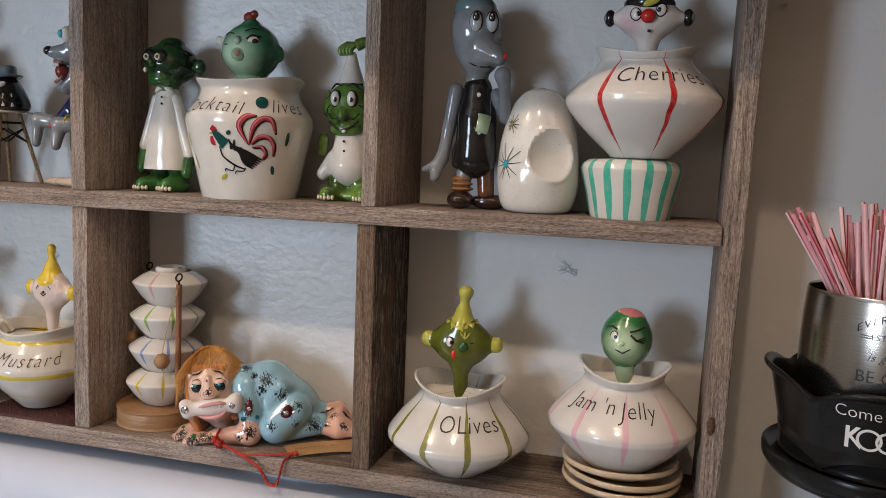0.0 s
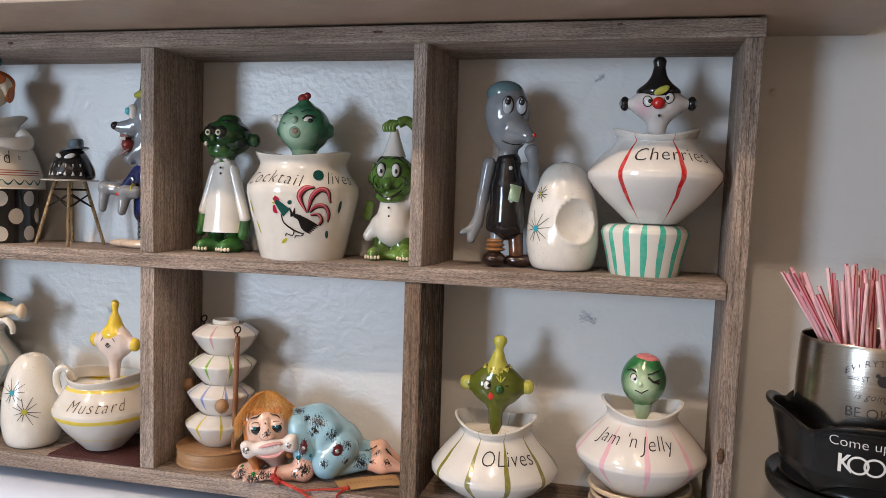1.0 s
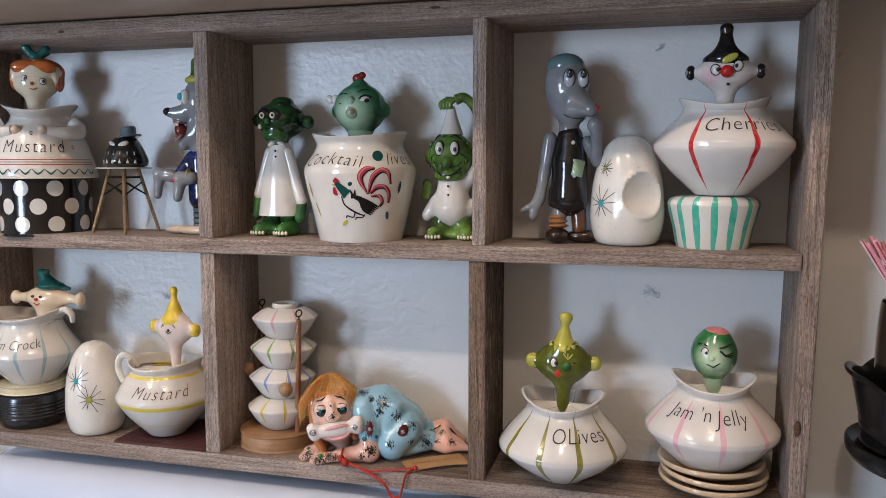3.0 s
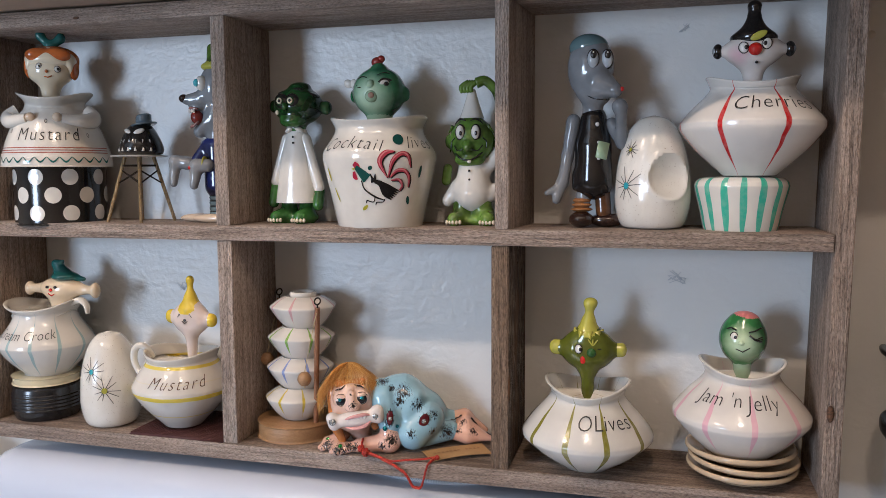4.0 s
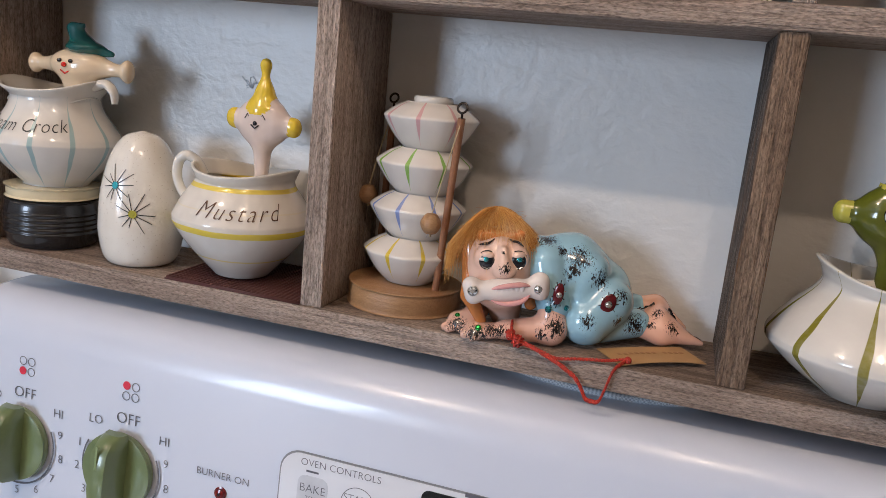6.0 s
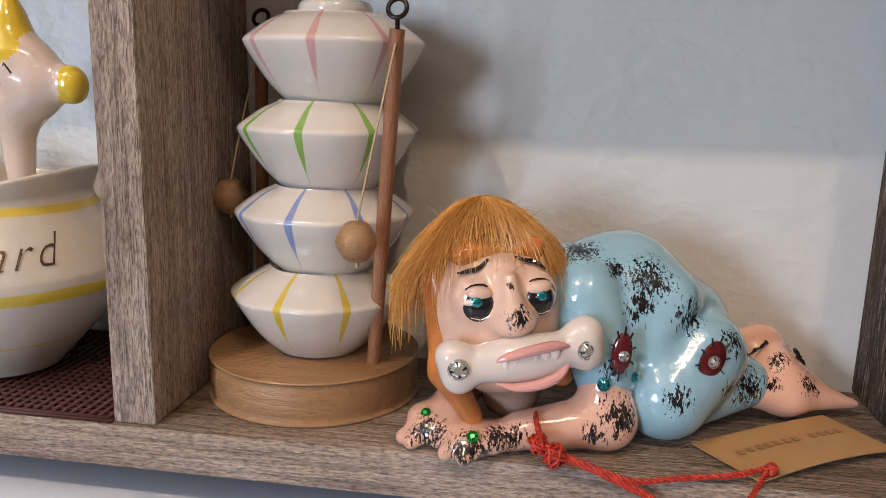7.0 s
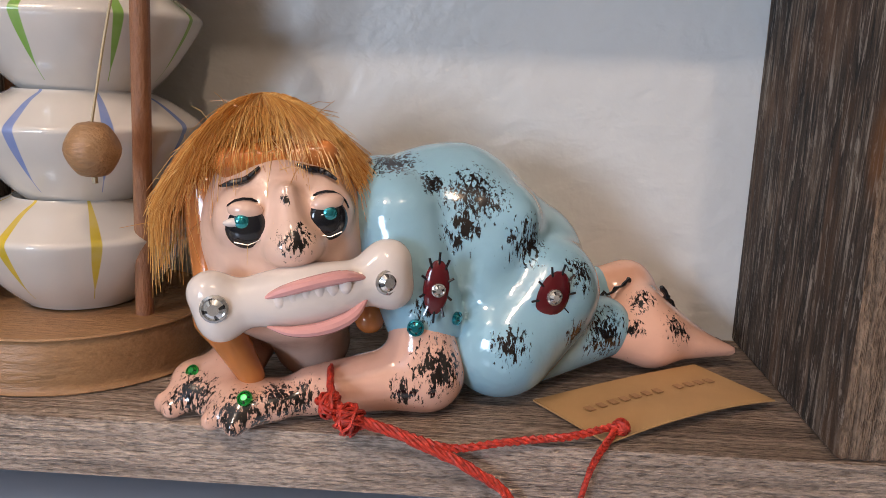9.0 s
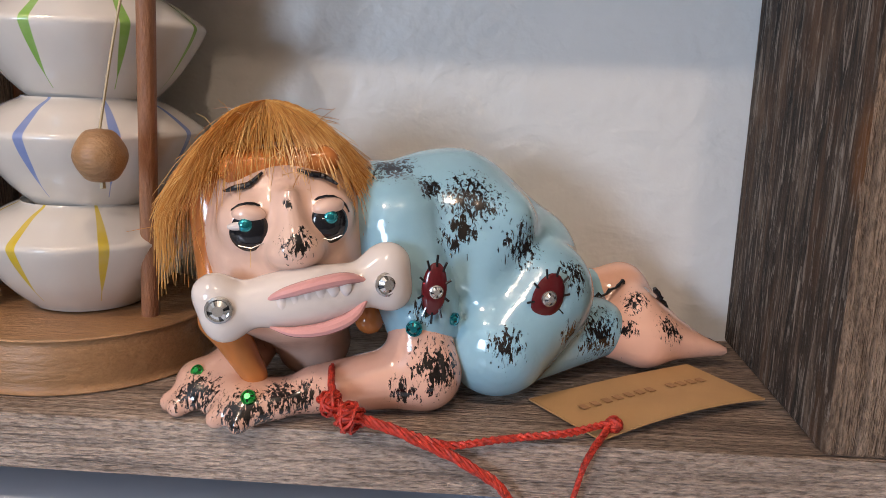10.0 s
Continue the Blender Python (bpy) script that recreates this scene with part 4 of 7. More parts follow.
# mohair wig
hr = random.Random(7)
CROWN = Vector((-0.0015, 0.0060, 0.0060))
for k in range(4600):
    az = hr.uniform(0, 2 * math.pi)
    fr = -math.sin(az)
    left = max(0.0, -math.cos(az))
    end = 104 - 66 * max(0.0, fr) ** 1.25 - 5 * left + hr.gauss(0, 12) + (24 if fr > 0.3 and k % 12 == 0 else 0)
    th0 = hr.uniform(0, 30) if hr.random() < 0.7 else hr.uniform(20, 60)
    lay = 1.0 + hr.uniform(-0.02, 0.10)
    sway = hr.gauss(0, 0.10)
    flare = 0.34 * (0.4 + hr.random()) * (1.0 - 0.85 * max(0, fr)) * (1.0 - 0.4 * left)
    pts, rad_l = [], []
    for s in range(6):
        t = s / 5
        th = radians(th0 + (end - th0) * t)
        a = az + sway * t
        out = lay + flare * max(0, t - 0.45)
        wide = min(1.0, (th / radians(84)) ** 0.88) if fr < 0.6 else math.sin(th)
        pts.append(CROWN + Vector(((0.0228 + 0.0012 * left) * out * wide * math.cos(a), 0.0212 * out * wide * math.sin(a), 0.0240 * out * math.cos(th))))
        rad_l.append(0.00005 + 0.00007 * (1 - t))
    tube(head, pts, rad_l, HAIR, 3)
for k in range(70):
    az = hr.uniform(0, 2 * math.pi)
    th = radians(hr.uniform(10, 100))
    p = CROWN + Vector((0.0225 * math.sin(th) * math.cos(az), 0.0212 * math.sin(th) * math.sin(az), 0.0245 * math.cos(th)))
    d = Vector((math.cos(az) * 0.8 + hr.gauss(0, 0.4), math.sin(az) * 0.8 + hr.gauss(0, 0.4), hr.gauss(-0.2, 0.5))) * hr.uniform(0.004, 0.009)
    tube(head, [p, p + d * 0.5 + Vector((0, 0, 0.0008)), p + d], [0.0001, 0.00008, 0.00005], HAIR, 3)
head.moved(TURN_FACE)
fig.add(head.v, head.f, head.m)
# stitched patches, stones
for c, r, rot in ((W(0.1484, 0.0002, 1.2812), (0.0029, 0.0012, 0.0062), (0, 4, 8)), (W(0.1750, 0.0086, 1.2775), (0.0042, 0.0014, 0.0062), (0, 18, 22))):
    ell(fig, c, r, MAROON, rot, 18, 10)
    pm = pose(*c, *rot)
    for k in range(10):
        a = 2 * math.pi * k / 10 + 0.3
        p, q = [pm @ Vector((r[0] * s * math.cos(a), -0.0004, r[2] * s * math.sin(a))) for s in (0.85, 1.28)]
        tube(fig, [p, q], 0.0003, EYEBLK, 5)
gem(fig, W(0.1489, -0.0012, 1.2809), 0.0014, (90, 0, 10), CLEARGEM)
gem(fig, W(0.1752, 0.0070, 1.2778), 0.0017, (90, 0, 22), CLEARGEM)
gem(fig, W(0.1441, -0.0004, 1.2720), 0.0017, (90, 0, -4), TEALGEM, TEALGEM)
gem(fig, W(0.1535, 0.0042, 1.2730), 0.0014, (90, 0, 60), TEALGEM, TEALGEM)
gem(fig, W(0.1086, -0.0092, 1.2582), 0.0015, (50, 0, -10), LEAFGEM, LEAFGEM)
gem(fig, W(0.0945, 0.0005, 1.2600), 0.0014, (50, 0, -20), LEAFGEM, LEAFGEM)
NOSE = tuple(TURN_FACE @ Vector((0.0014, -0.0222, 0.0025)))
BROW_SPOT = tuple(TURN_FACE @ Vector((0.0004, -0.0200, 0.0110)))
SUIT_FLECKS = [(-0.013, -0.0015, 0.0559, 0.0064), (0.0065, -0.0073, 0.05, 0.0072), (0.0038, -0.0109, 0.0421, 0.0045), (0.0186, -0.0066, 0.039, 0.0055), (0.0153, -0.0168, 0.0172, 0.0044),
               (0.0317, -0.0053, 0.0313, 0.0042), (0.041, 0.0043, 0.0142, 0.0072), (-0.004, -0.0198, 0.0257, 0.0030), (-0.003, -0.0073, 0.0521, 0.0036), (0.0307, -0.0074, 0.0181, 0.0036)]
ARM_FLECKS = [(-0.0005, -0.0211, 0.013, 0.007), (-0.0302, -0.0256, 0.0067, 0.0045), (-0.0076, -0.0224, 0.0077, 0.004), (-0.0427, -0.0309, 0.0051, 0.0055), (-0.0543, -0.0241, 0.0056, 0.0053), (-0.0339, -0.0268, 0.0074, 0.0045), (-0.0382, -0.0293, 0.0031, 0.0036)]
FIG_MATS = [flecked("pale_blue_flecked_glaze", (0.33, 0.55, 0.66), SUIT_FLECKS), flecked("peach_flecked_glaze", (0.80, 0.48, 0.36), ARM_FLECKS), flecked("peach_face_glaze", (0.82, 0.57, 0.45), [(*NOSE, 0.0045), (*BROW_SPOT, 0.0016)], 0.80, 0.42),
            glaze("painted_ginger_glaze", (0.56, 0.20, 0.05), speck=0.25), glaze("bone_white_glaze", (0.76, 0.69, 0.64)), glaze("lip_pink_glaze", (0.70, 0.36, 0.34)), glaze("blue_black_glaze", (0.012, 0.013, 0.017)),
            gem_material("teal_stone", (0.02, 0.30, 0.36)), gem_material("clear_stone", (0.75, 0.76, 0.74)), gem_material("foil_silver", (0.55, 0.54, 0.52)), glaze("maroon_glaze", (0.10, 0.008, 0.012)), hair_material(),
            gem_material("green_stone", (0.02, 0.36, 0.05)), flecked("peach_foot_glaze", (0.80, 0.47, 0.34), [(0.0523, 0.014, 0.0206, 0.004), (0.062, 0.0116, 0.0141, 0.0045), (0.0493, 0.0084, 0.0143, 0.003)]), glaze("tooth_white_glaze", (0.80, 0.72, 0.68)), flecked("peach_hand_glaze", (0.76, 0.46, 0.34), ARM_FLECKS, 0.66)]
figurine = part("crawling_figurine", fig, FIG_MATS, None, sharp=30)
figurine.matrix_world = pose(FO.x + 0.0008, FO.y + 0.0092, FO.z, 0, 0, 3.6) @ Matrix.Scale(1.016, 4)
tagged(figurine, "glazed crawling doll figurine in flecked blue suit with ginger wig", "figurine")

# tag and red thread
KRAFT = plain("kraft_paper", (0.45, 0.27, 0.11), 0.7, 0, 0.0004, 60)
tag = thing("paper_tag", 0.2, 0.02, L, "tan kraft paper tag lying on the shelf board", "tag")
ca, cb, cc, cd = [Vector((x - 0.2, y - 0.02, 0)) for x, y in ((0.1739, 0.0214), (0.1891, 0.0006), (0.2329, 0.0269), (0.2188, 0.0492))]
gg = Geo()
vs, fs = [], []
NU, NV = 14, 8
for lay in (0, 1):
    for i in range(NU + 1):
        for j in range(NV + 1):
            u, v = i / NU, j / NV
            p = (ca * (1 - v) + cb * v) * (1 - u) + (cd * (1 - v) + cc * v) * u
            lift = 0.0008 + 0.0040 * (1 - (2 * u - 1) ** 2) * (0.4 + 0.6 * v) * 0.5 + 0.0012 * u * u
            vs.append((p.x, p.y, lift + 0.0004 * lay))
n1 = (NU + 1) * (NV + 1)
for i in range(NU):
    for j in range(NV):
        a = i * (NV + 1) + j
        fs.append((a, a + NV + 1, a + NV + 2, a + 1))
        fs.append((n1 + a, n1 + a + 1, n1 + a + NV + 2, n1 + a + NV + 1))
ring = [i * (NV + 1) for i in range(NU + 1)] + [NU * (NV + 1) + j for j in range(1, NV + 1)] + [i * (NV + 1) + NV for i in range(NU - 1, -1, -1)] + [j for j in range(NV - 1, 0, -1)]
for a, b2 in zip(ring, ring[1:] + ring[:1]):
    fs.append((a, b2, b2 + n1, a + n1))
part("card", gg.add(vs, fs), KRAFT, tag, sharp=60)
gg = Geo()
for i in range(12):
    if i == 7:
        continue
    u, v = 0.14 + 0.066 * i, 0.44
    p = (ca * (1 - v) + cb * v) * (1 - u) + (cd * (1 - v) + cc * v) * u
    z0 = 0.0012 + 0.0040 * (1 - (2 * u - 1) ** 2) * (0.4 + 0.6 * v) * 0.5 + 0.0012 * u * u
    m = pose(p.x, p.y, z0 + 0.0003, 0, 0, 36)
    ngon_plate(gg, [(-0.0010, -0.0012), (0.0010, -0.0012), (0.0010, 0.0012), (-0.0010, 0.0012)], 0.00012, m)
part("printed_bars", gg, plain("faded_red_print", (0.36, 0.19, 0.08), 0.7), tag, "faded printed marks", smooth=False)

RED_THREAD = plain("red_thread", (0.50, 0.035, 0.015), 0.55, 0, 0.0003, 900, 0.0, 0.3)
string = thing("red_string", 0.15, 0.0, L, "knotted red embroidery thread hanging over the shelf edge", "string")


def strands(path, count, radius, spreadr, seed, turns=3.0):
    """Plies twisted loosely round a line."""
    rr = random.Random(seed)
    gg = Geo()
    line = [Vector(p) for p in curve_through(path, 8)]
    for k in range(count):
        ph = 2 * math.pi * k / count
        off = spreadr * rr.uniform(0.6, 1.2)
        pts = []
        for i, p in enumerate(line):
            a = ph + turns * 2 * math.pi * i / len(line)
            pts.append(p + Vector((0.25 * math.cos(a), math.cos(a), math.sin(a))) * off)
        tube(gg, pts, radius, 0, 6)
    return gg


S = lambda *pts: [(x - 0.15, y, z - L) for x, y, z in pts]
part("cord", strands(S((0.1275, 0.0060, 1.2625), (0.1290, 0.0000, 1.2600), (0.1330, -0.0035, 1.2560), (0.1420, -0.0035, 1.2531), (0.1553, -0.0035, 1.2476), (0.1665, -0.0035, 1.2410), (0.1715, -0.0035, 1.2340), (0.1740, -0.0035, 1.2302), (0.1800, -0.0035, 1.2300), (0.1826, -0.0035, 1.2364), (0.1850, -0.0032, 1.2460), (0.1870, -0.0028, 1.2505), (0.1912, 0.0035, 1.2535)), 6, 0.00050, 0.00095, 3, 14), RED_THREAD, string)
part("cord", strands(S((0.1330, -0.0030, 1.2555), (0.1430, -0.0032, 1.2530), (0.1552, -0.0028, 1.2495), (0.1680, -0.0015, 1.2512), (0.1808, 0.0000, 1.2525), (0.1920, 0.0040, 1.2540)), 3, 0.00048, 0.00060, 5, 12), RED_THREAD, string)
gg = Geo()
kr = random.Random(11)
for c, r in ((W(0.1290, -0.0020, 1.2575), 0.0030), (W(0.1335, -0.0035, 1.2550), 0.0034), (W(0.1922, 0.0040, 1.2535), 0.0017)):
    c = Vector((c[0] + FO.x - 0.15, c[1] + FO.y, c[2]))
    for k in range(11):
        n1v = Vector((kr.gauss(0, 1), kr.gauss(0, 1), kr.gauss(0, 1))).normalized()
        n2v = n1v.orthogonal().normalized()
        n3v = n1v.cross(n2v)
        rr = r * kr.uniform(0.75, 1.05)
        tube(gg, [c + n1v * r * kr.uniform(-0.1, 0.1) + n2v * rr * math.cos(a * math.pi / 7) + n3v * rr * math.sin(a * math.pi / 7) for a in range(14)], 0.00042, 0, 5)
part("knot", gg, RED_THREAD, string)

# stack of striped bowls on a wooden stand
BEECH = wood("turned_beech", 0, (0.30, 0.160, 0.070), (0.37, 0.210, 0.095), (0.43, 0.260, 0.125), 0.42, 0.5, 0.25)
DOWEL = wood("dowel_wood", 2, (0.20, 0.085, 0.038), (0.27, 0.12, 0.055), (0.33, 0.16, 0.075), 0.5, 1.0, 0.25)
WIRE = plain("dark_wire", (0.03, 0.025, 0.022), 0.4, 0.8)
THREAD = plain("gold_thread", (0.45, 0.36, 0.20), 0.5)
SXC, SYC = 0.0503, 0.0437
stand = thing("wooden_stand", SXC, SYC, L, "round wooden stand with two dowels, wire hooks and hanging beads", "stand")
part("base", lathe(Geo(), [(0.0, 0.0), (0.0328, 0.0), (0.0348, 0.002), (0.0352, 0.008), (0.0346, 0.0128), (0.0326, 0.0148), (0.0, 0.0153)], 64, None, 0, 4), BEECH, stand)
for (fx, fy), (tx, ty), (bx, by, bz) in (((0.0738, 0.0310), (0.0828, 0.0195), (0.0735, 0.0105, 1.3090)), ((0.0250, 0.0590), (0.0258, 0.0616), (0.0180, 0.0500, 1.3140))):
    f, t = Vector((fx - SXC, fy - SYC, 0.0147)), Vector((tx - SXC, ty - SYC, 1.3690 - L))
    gg = Geo()
    tube(gg, [f + (t - f) * s for s in (0, 0.25, 0.5, 0.75, 1)], 0.00225, 0, 12)
    dowel = part("dowel", gg, DOWEL, stand, "brown wooden dowel")
    gg = Geo()
    tube(gg, [t + Vector((0, 0, -0.001)), t + Vector((0, 0, 0.003))], 0.0007, 0, 8)
    tube(gg, [t + Vector((0.0027 * math.cos(a), 0.0027 * math.sin(a) * 0.5, 0.0057 + 0.0027 * math.sin(a))) for a in [2 * math.pi * i / 16 for i in range(17)]], 0.0007, 0, 8)
    part("hook", gg, WIRE, dowel, "dark wire eye hook")
    bp = Vector((bx - SXC, by - SYC, bz - L))
    gg = Geo()
    lathe(gg, [(0.0006, -0.0061), (0.0036, -0.0051), (0.0061, 0.0), (0.0036, 0.0051), (0.0006, 0.0061)], 24, None, 0, 4)
    gg.moved(Matrix.Translation(bp))
    part("bead", gg, BEECH, stand, "round wooden bead on a thread")
    gg = Geo()
    tube(gg, [t + Vector((0, -0.002, -0.004)), bp + (t - bp) * 0.5 + Vector((0, -0.003, -0.001)), bp + Vector((0, 0, 0.005))], 0.00035, 0, 6, 4)
    tube(gg, [bp + Vector((0, 0, -0.0048)), bp + Vector((0.0004, -0.0005, -0.0075))], 0.0007, 0, 6)
    part("thread", gg, THREAD, stand, "thin gold thread")


def octo(a, r, z, s):
    w = 1 + 0.018 * math.cos(8 * a) * (r / 0.03) ** 2
    return r * w * math.cos(a), r * w * math.sin(a), z


bowl_geo = lathe(Geo(), [(0.001, 0.0), (0.0130, 0.0), (0.0155, 0.0010), (0.0212, 0.0066), (0.0262, 0.0138), (0.0287, 0.0182), (0.0290, 0.0200), (0.0272, 0.0218), (0.0215, 0.0258), (0.0168, 0.0280), (0.0160, 0.0286), (0.0148, 0.0272), (0.001, 0.0260)], 64, octo)
for i, (cx, col, nm) in enumerate(((0.0520, (0.62, 0.46, 0.03), "yellow"), (0.0538, (0.20, 0.27, 0.55), "blue"), (0.0550, (0.22, 0.42, 0.06), "green"), (0.0568, (0.62, 0.36, 0.36), "pink"))):
    mt = striped_glaze("white_glaze_%s_stripes" % nm, (0.70, 0.66, 0.60), col, 8, 22 + 4 * i, 0.0195, 0.0125, 0.05, 0.0)
    b1 = thing("stacking_bowl", cx, 0.0430 + 0.0012 * i, L + 0.0154 + 0.0270 * i, "small white glazed bowl with %s stripes, stacked on the stand" % nm, "bowl", "stacked bowls", 12 + 8 * i)
    part("body", bowl_geo, mt, b1)
    if i == 3:
        part("rim", lathe(Geo(), [(0.0115, 0.0276), (0.0120, 0.0296), (0.0112, 0.0318), (0.0098, 0.0320), (0.0090, 0.0300), (0.0085, 0.0262)], 40, None, 0, 3), WHITE, b1)

# ---- painted marks wrapped about turned bodies ----
def wrap(geo, outline, radius_at, angle, z, lift=0.0004, mat=0):
    """A painted shape with the outline (u, v) on a turned body; angle in degrees from -y towards +x."""
    vs = [(0.0, 0.0)] + list(outline)
    n = len(outline)
    vs[0] = (sum(u for u, v in outline) / n, sum(v for u, v in outline) / n)
    out = []
    for u, v in vs:
        r = radius_at(z + v) + lift
        a = radians(angle) + u / max(r, 1e-4)
        out.append((r * math.sin(a), -r * math.cos(a), z + v))
    return geo.add(out, [(0, i + 1, (i + 1) % n + 1) for i in range(n)], mat)


def oval(w, h, n=16, turn=0.0, cx=0.0, cy=0.0):
    t = radians(turn)
    out = []
    for i in range(n):
        a = 2 * math.pi * i / n
        x, y = w * math.cos(a), h * math.sin(a)
        out.append((cx + x * math.cos(t) - y * math.sin(t), cy + x * math.sin(t) + y * math.cos(t)))
    return out


def stroke(pts, widths):
    """A brush stroke's outline along a bent line."""
    p = [np.array(q) for q in curve_through([(*a, w) for a, w in zip(pts, widths)], 4)]
    left, right = [], []
    for i, q in enumerate(p):
        d = p[min(i + 1, len(p) - 1)][:2] - p[max(i - 1, 0)][:2]
        d = d / (np.linalg.norm(d) + 1e-9)
        nrm = np.array((-d[1], d[0])) * max(q[2], 0.0001)
        left.append(tuple(q[:2] + nrm))
        right.append(tuple(q[:2] - nrm))
    return left, right


def wrap_stroke(geo, pts, widths, radius_at, angle, z, mat=0, lift=0.0004):
    left, right = stroke(pts, widths)
    n = len(left)
    out = []
    for u, v in left + right:
        r = radius_at(z + v) + lift
        a = radians(angle) + u / max(r, 1e-4)
        out.append((r * math.sin(a), -r * math.cos(a), z + v))
    return geo.add(out, [(i, i + 1, n + i + 1, n + i) for i in range(n - 1)], mat)


def starburst(geo, radius_at, angle, z, r, mat_line, mat_core, seed):
    sr = random.Random(seed)
    for k in range(11):
        a = math.pi * k / 5.5 + sr.uniform(-0.12, 0.12)
        rr = r * sr.uniform(0.8, 1.5)
        wrap_stroke(geo, [(0, 0), (rr * 0.5 * math.cos(a), rr * 0.5 * math.sin(a)), (rr * math.cos(a), rr * math.sin(a))], [0.00032, 0.00028, 0.00022], radius_at, angle, z, mat_line)
    for k in range(5):
        wrap(geo, oval(r * 0.26, r * 0.10, 10, 36 * k), radius_at, angle, z, 0.0005 + 0.00002 * k, mat_core)


# rooster on the crock
rg = Geo()
RA, RZ, RS = 16, 0.0320, 1.36
rw = lambda pts, ws, mat: wrap_stroke(rg, [(u * RS * 1.12, v * RS * 0.86) for u, v in pts], [q * RS for q in ws], rad, RA, RZ, mat, 0.0004 + 0.00005 * mat)
PLUMES = ([(0.0057, 0.0063), (0.0018, 0.0165), (0.0050, 0.0228), (0.0099, 0.0236)],
          [(0.0062, 0.0063), (0.0088, 0.0172), (0.0135, 0.0222), (0.0177, 0.0208), (0.0194, 0.0132)],
          [(0.0073, 0.0063), (0.0109, 0.0108), (0.0156, 0.0110), (0.0182, 0.0063), (0.0177, 0.0000)],
          [(0.0078, 0.0044), (0.0120, 0.0051), (0.0140, 0.0013), (0.0125, -0.0022)])
for i, line in enumerate(PLUMES):
    k = len(line) - 2
    rw([(u + 0.0005, v - 0.0005) for u, v in line], [0.0002] + [0.0017 - 0.0002 * i] * k + [0.0006], 2)
    rw(line, [0.0002] + [0.0014 - 0.0002 * i] * k + [0.0004], 6)
    rw([(u - 0.0002, v + 0.0004) for u, v in line], [0.0001] + [0.0004] * k + [0.0001], 7)
for i in range(6):
    rw([(-0.0010 + 0.0006 * i, 0.0040), (0.0050 - 0.0002 * i, 0.0010 - 0.0010 * i), (0.0128 - 0.0010 * i, -0.0030 - 0.0011 * i)], [0.0011, 0.0014, 0.0002], 2)
rw([(-0.0114, 0.0135), (-0.0085, 0.0100), (-0.0050, 0.0055)], [0.0012, 0.0022, 0.0031], 3)
rw([(-0.0083, 0.0046), (-0.0066, -0.0013), (-0.0010, -0.0063), (0.0042, -0.0088)], [0.0003, 0.0004, 0.0005, 0.0003], 2)
for u0 in (-0.0010, 0.0042):
    rw([(u0, -0.0063 - 0.3 * (u0 + 0.001)), (u0 - 0.0010, -0.0098), (u0 - 0.0045, -0.0086 - 0.25 * (u0 + 0.001))], [0.0003, 0.0003, 0.0003], 2)
    rw([(u0 - 0.0045, -0.0086 - 0.25 * (u0 + 0.001)), (u0 - 0.0050, -0.0105 - 0.25 * (u0 + 0.001))], [0.0004, 0.0002], 2)
rw([(-0.0020, 0.0050), (-0.0035, 0.0092)], [0.0009, 0.0002], 2)
rw([(-0.0010, 0.0050), (-0.0006, 0.0090)], [0.0009, 0.0002], 2)
rw([(-0.0030, 0.0040), (0.0010, 0.0045)], [0.0010, 0.0004], 2)
rw([(-0.0125, 0.0160), (-0.0105, 0.0135), (-0.0108, 0.0110)], [0.0014, 0.0018, 0.0010], 0)
rw([(-0.0125, 0.0105), (-0.0120, 0.0070), (-0.0105, 0.0052)], [0.0008, 0.0014, 0.0004], 0)
rw([(-0.0138, 0.0122), (-0.0120, 0.0122)], [0.0002, 0.0007], 5)
wrap(rg, oval(0.0030, 0.0014, 14, 40), rad, RA - 14, RZ - 0.0160, 0.0004, 5)
for da, dz, w, h, tilt in ((-6, 0.0150, 0.0020, 0.0016, 30), (36, -0.0105, 0.0016, 0.0034, 10), (48, 0.012, 0.0016, 0.0050, -5), (-60, 0.010, 0.0014, 0.0055, 8), (-52, -0.006, 0.0009, 0.0060, 20)):
    wrap(rg, oval(w, h, 14, tilt), rad, RA + da, RZ + dz, 0.0004, 3 if da > -50 else 5)
wrap(rg, oval(0.0050, 0.0040, 16, 25), rad, 40, 0.0690, 0.0005, 3)
part("painted_rooster", rg, [glaze("crimson_paint", (0.40, 0.02, 0.05)), glaze("rose_paint", (0.55, 0.09, 0.12)), BLACK, glaze("dark_teal_paint", (0.01, 0.07, 0.06)), glaze("pale_paint", (0.70, 0.68, 0.60)), glaze("olive_paint", (0.42, 0.38, 0.03)), glaze("plume_paint", (0.42, 0.045, 0.07), speck=0.2), glaze("pink_plume_paint", (0.66, 0.20, 0.22))], crock, "painted red, black and teal rooster", sharp=None)
gg = blend(Geo(), [ell_prim((0, 0, 0.1085), (0.0232, 0.0205, 0.0205), 0), ell_prim((0.0013, -0.0096, 0.1060), (0.0178, 0.0112, 0.0120), 0, (0, 0, 13)), cone_prim((0, 0, 0.118), (0.0, 0, 0.127), 0.0150, 0.0060, 0), cone_prim((0, 0, 0.094), (0, 0, 0.080), 0.0105, 0.0105, 1),
                   ell_prim((-0.0240, 0.002, 0.1065), (0.0032, 0.0035, 0.0050), 0), ell_prim((0.0240, 0.002, 0.1065), (0.0032, 0.0035, 0.0050), 0)], 0.0012, 0.005)
ell(gg, (-0.0015, -0.0002, 0.1330), (0.0052, 0.0040, 0.0042), 2)
ell(gg, (0.0022, 0.0, 0.1355), (0.0034, 0.003, 0.0030), 2)
face_start = len(gg.v)
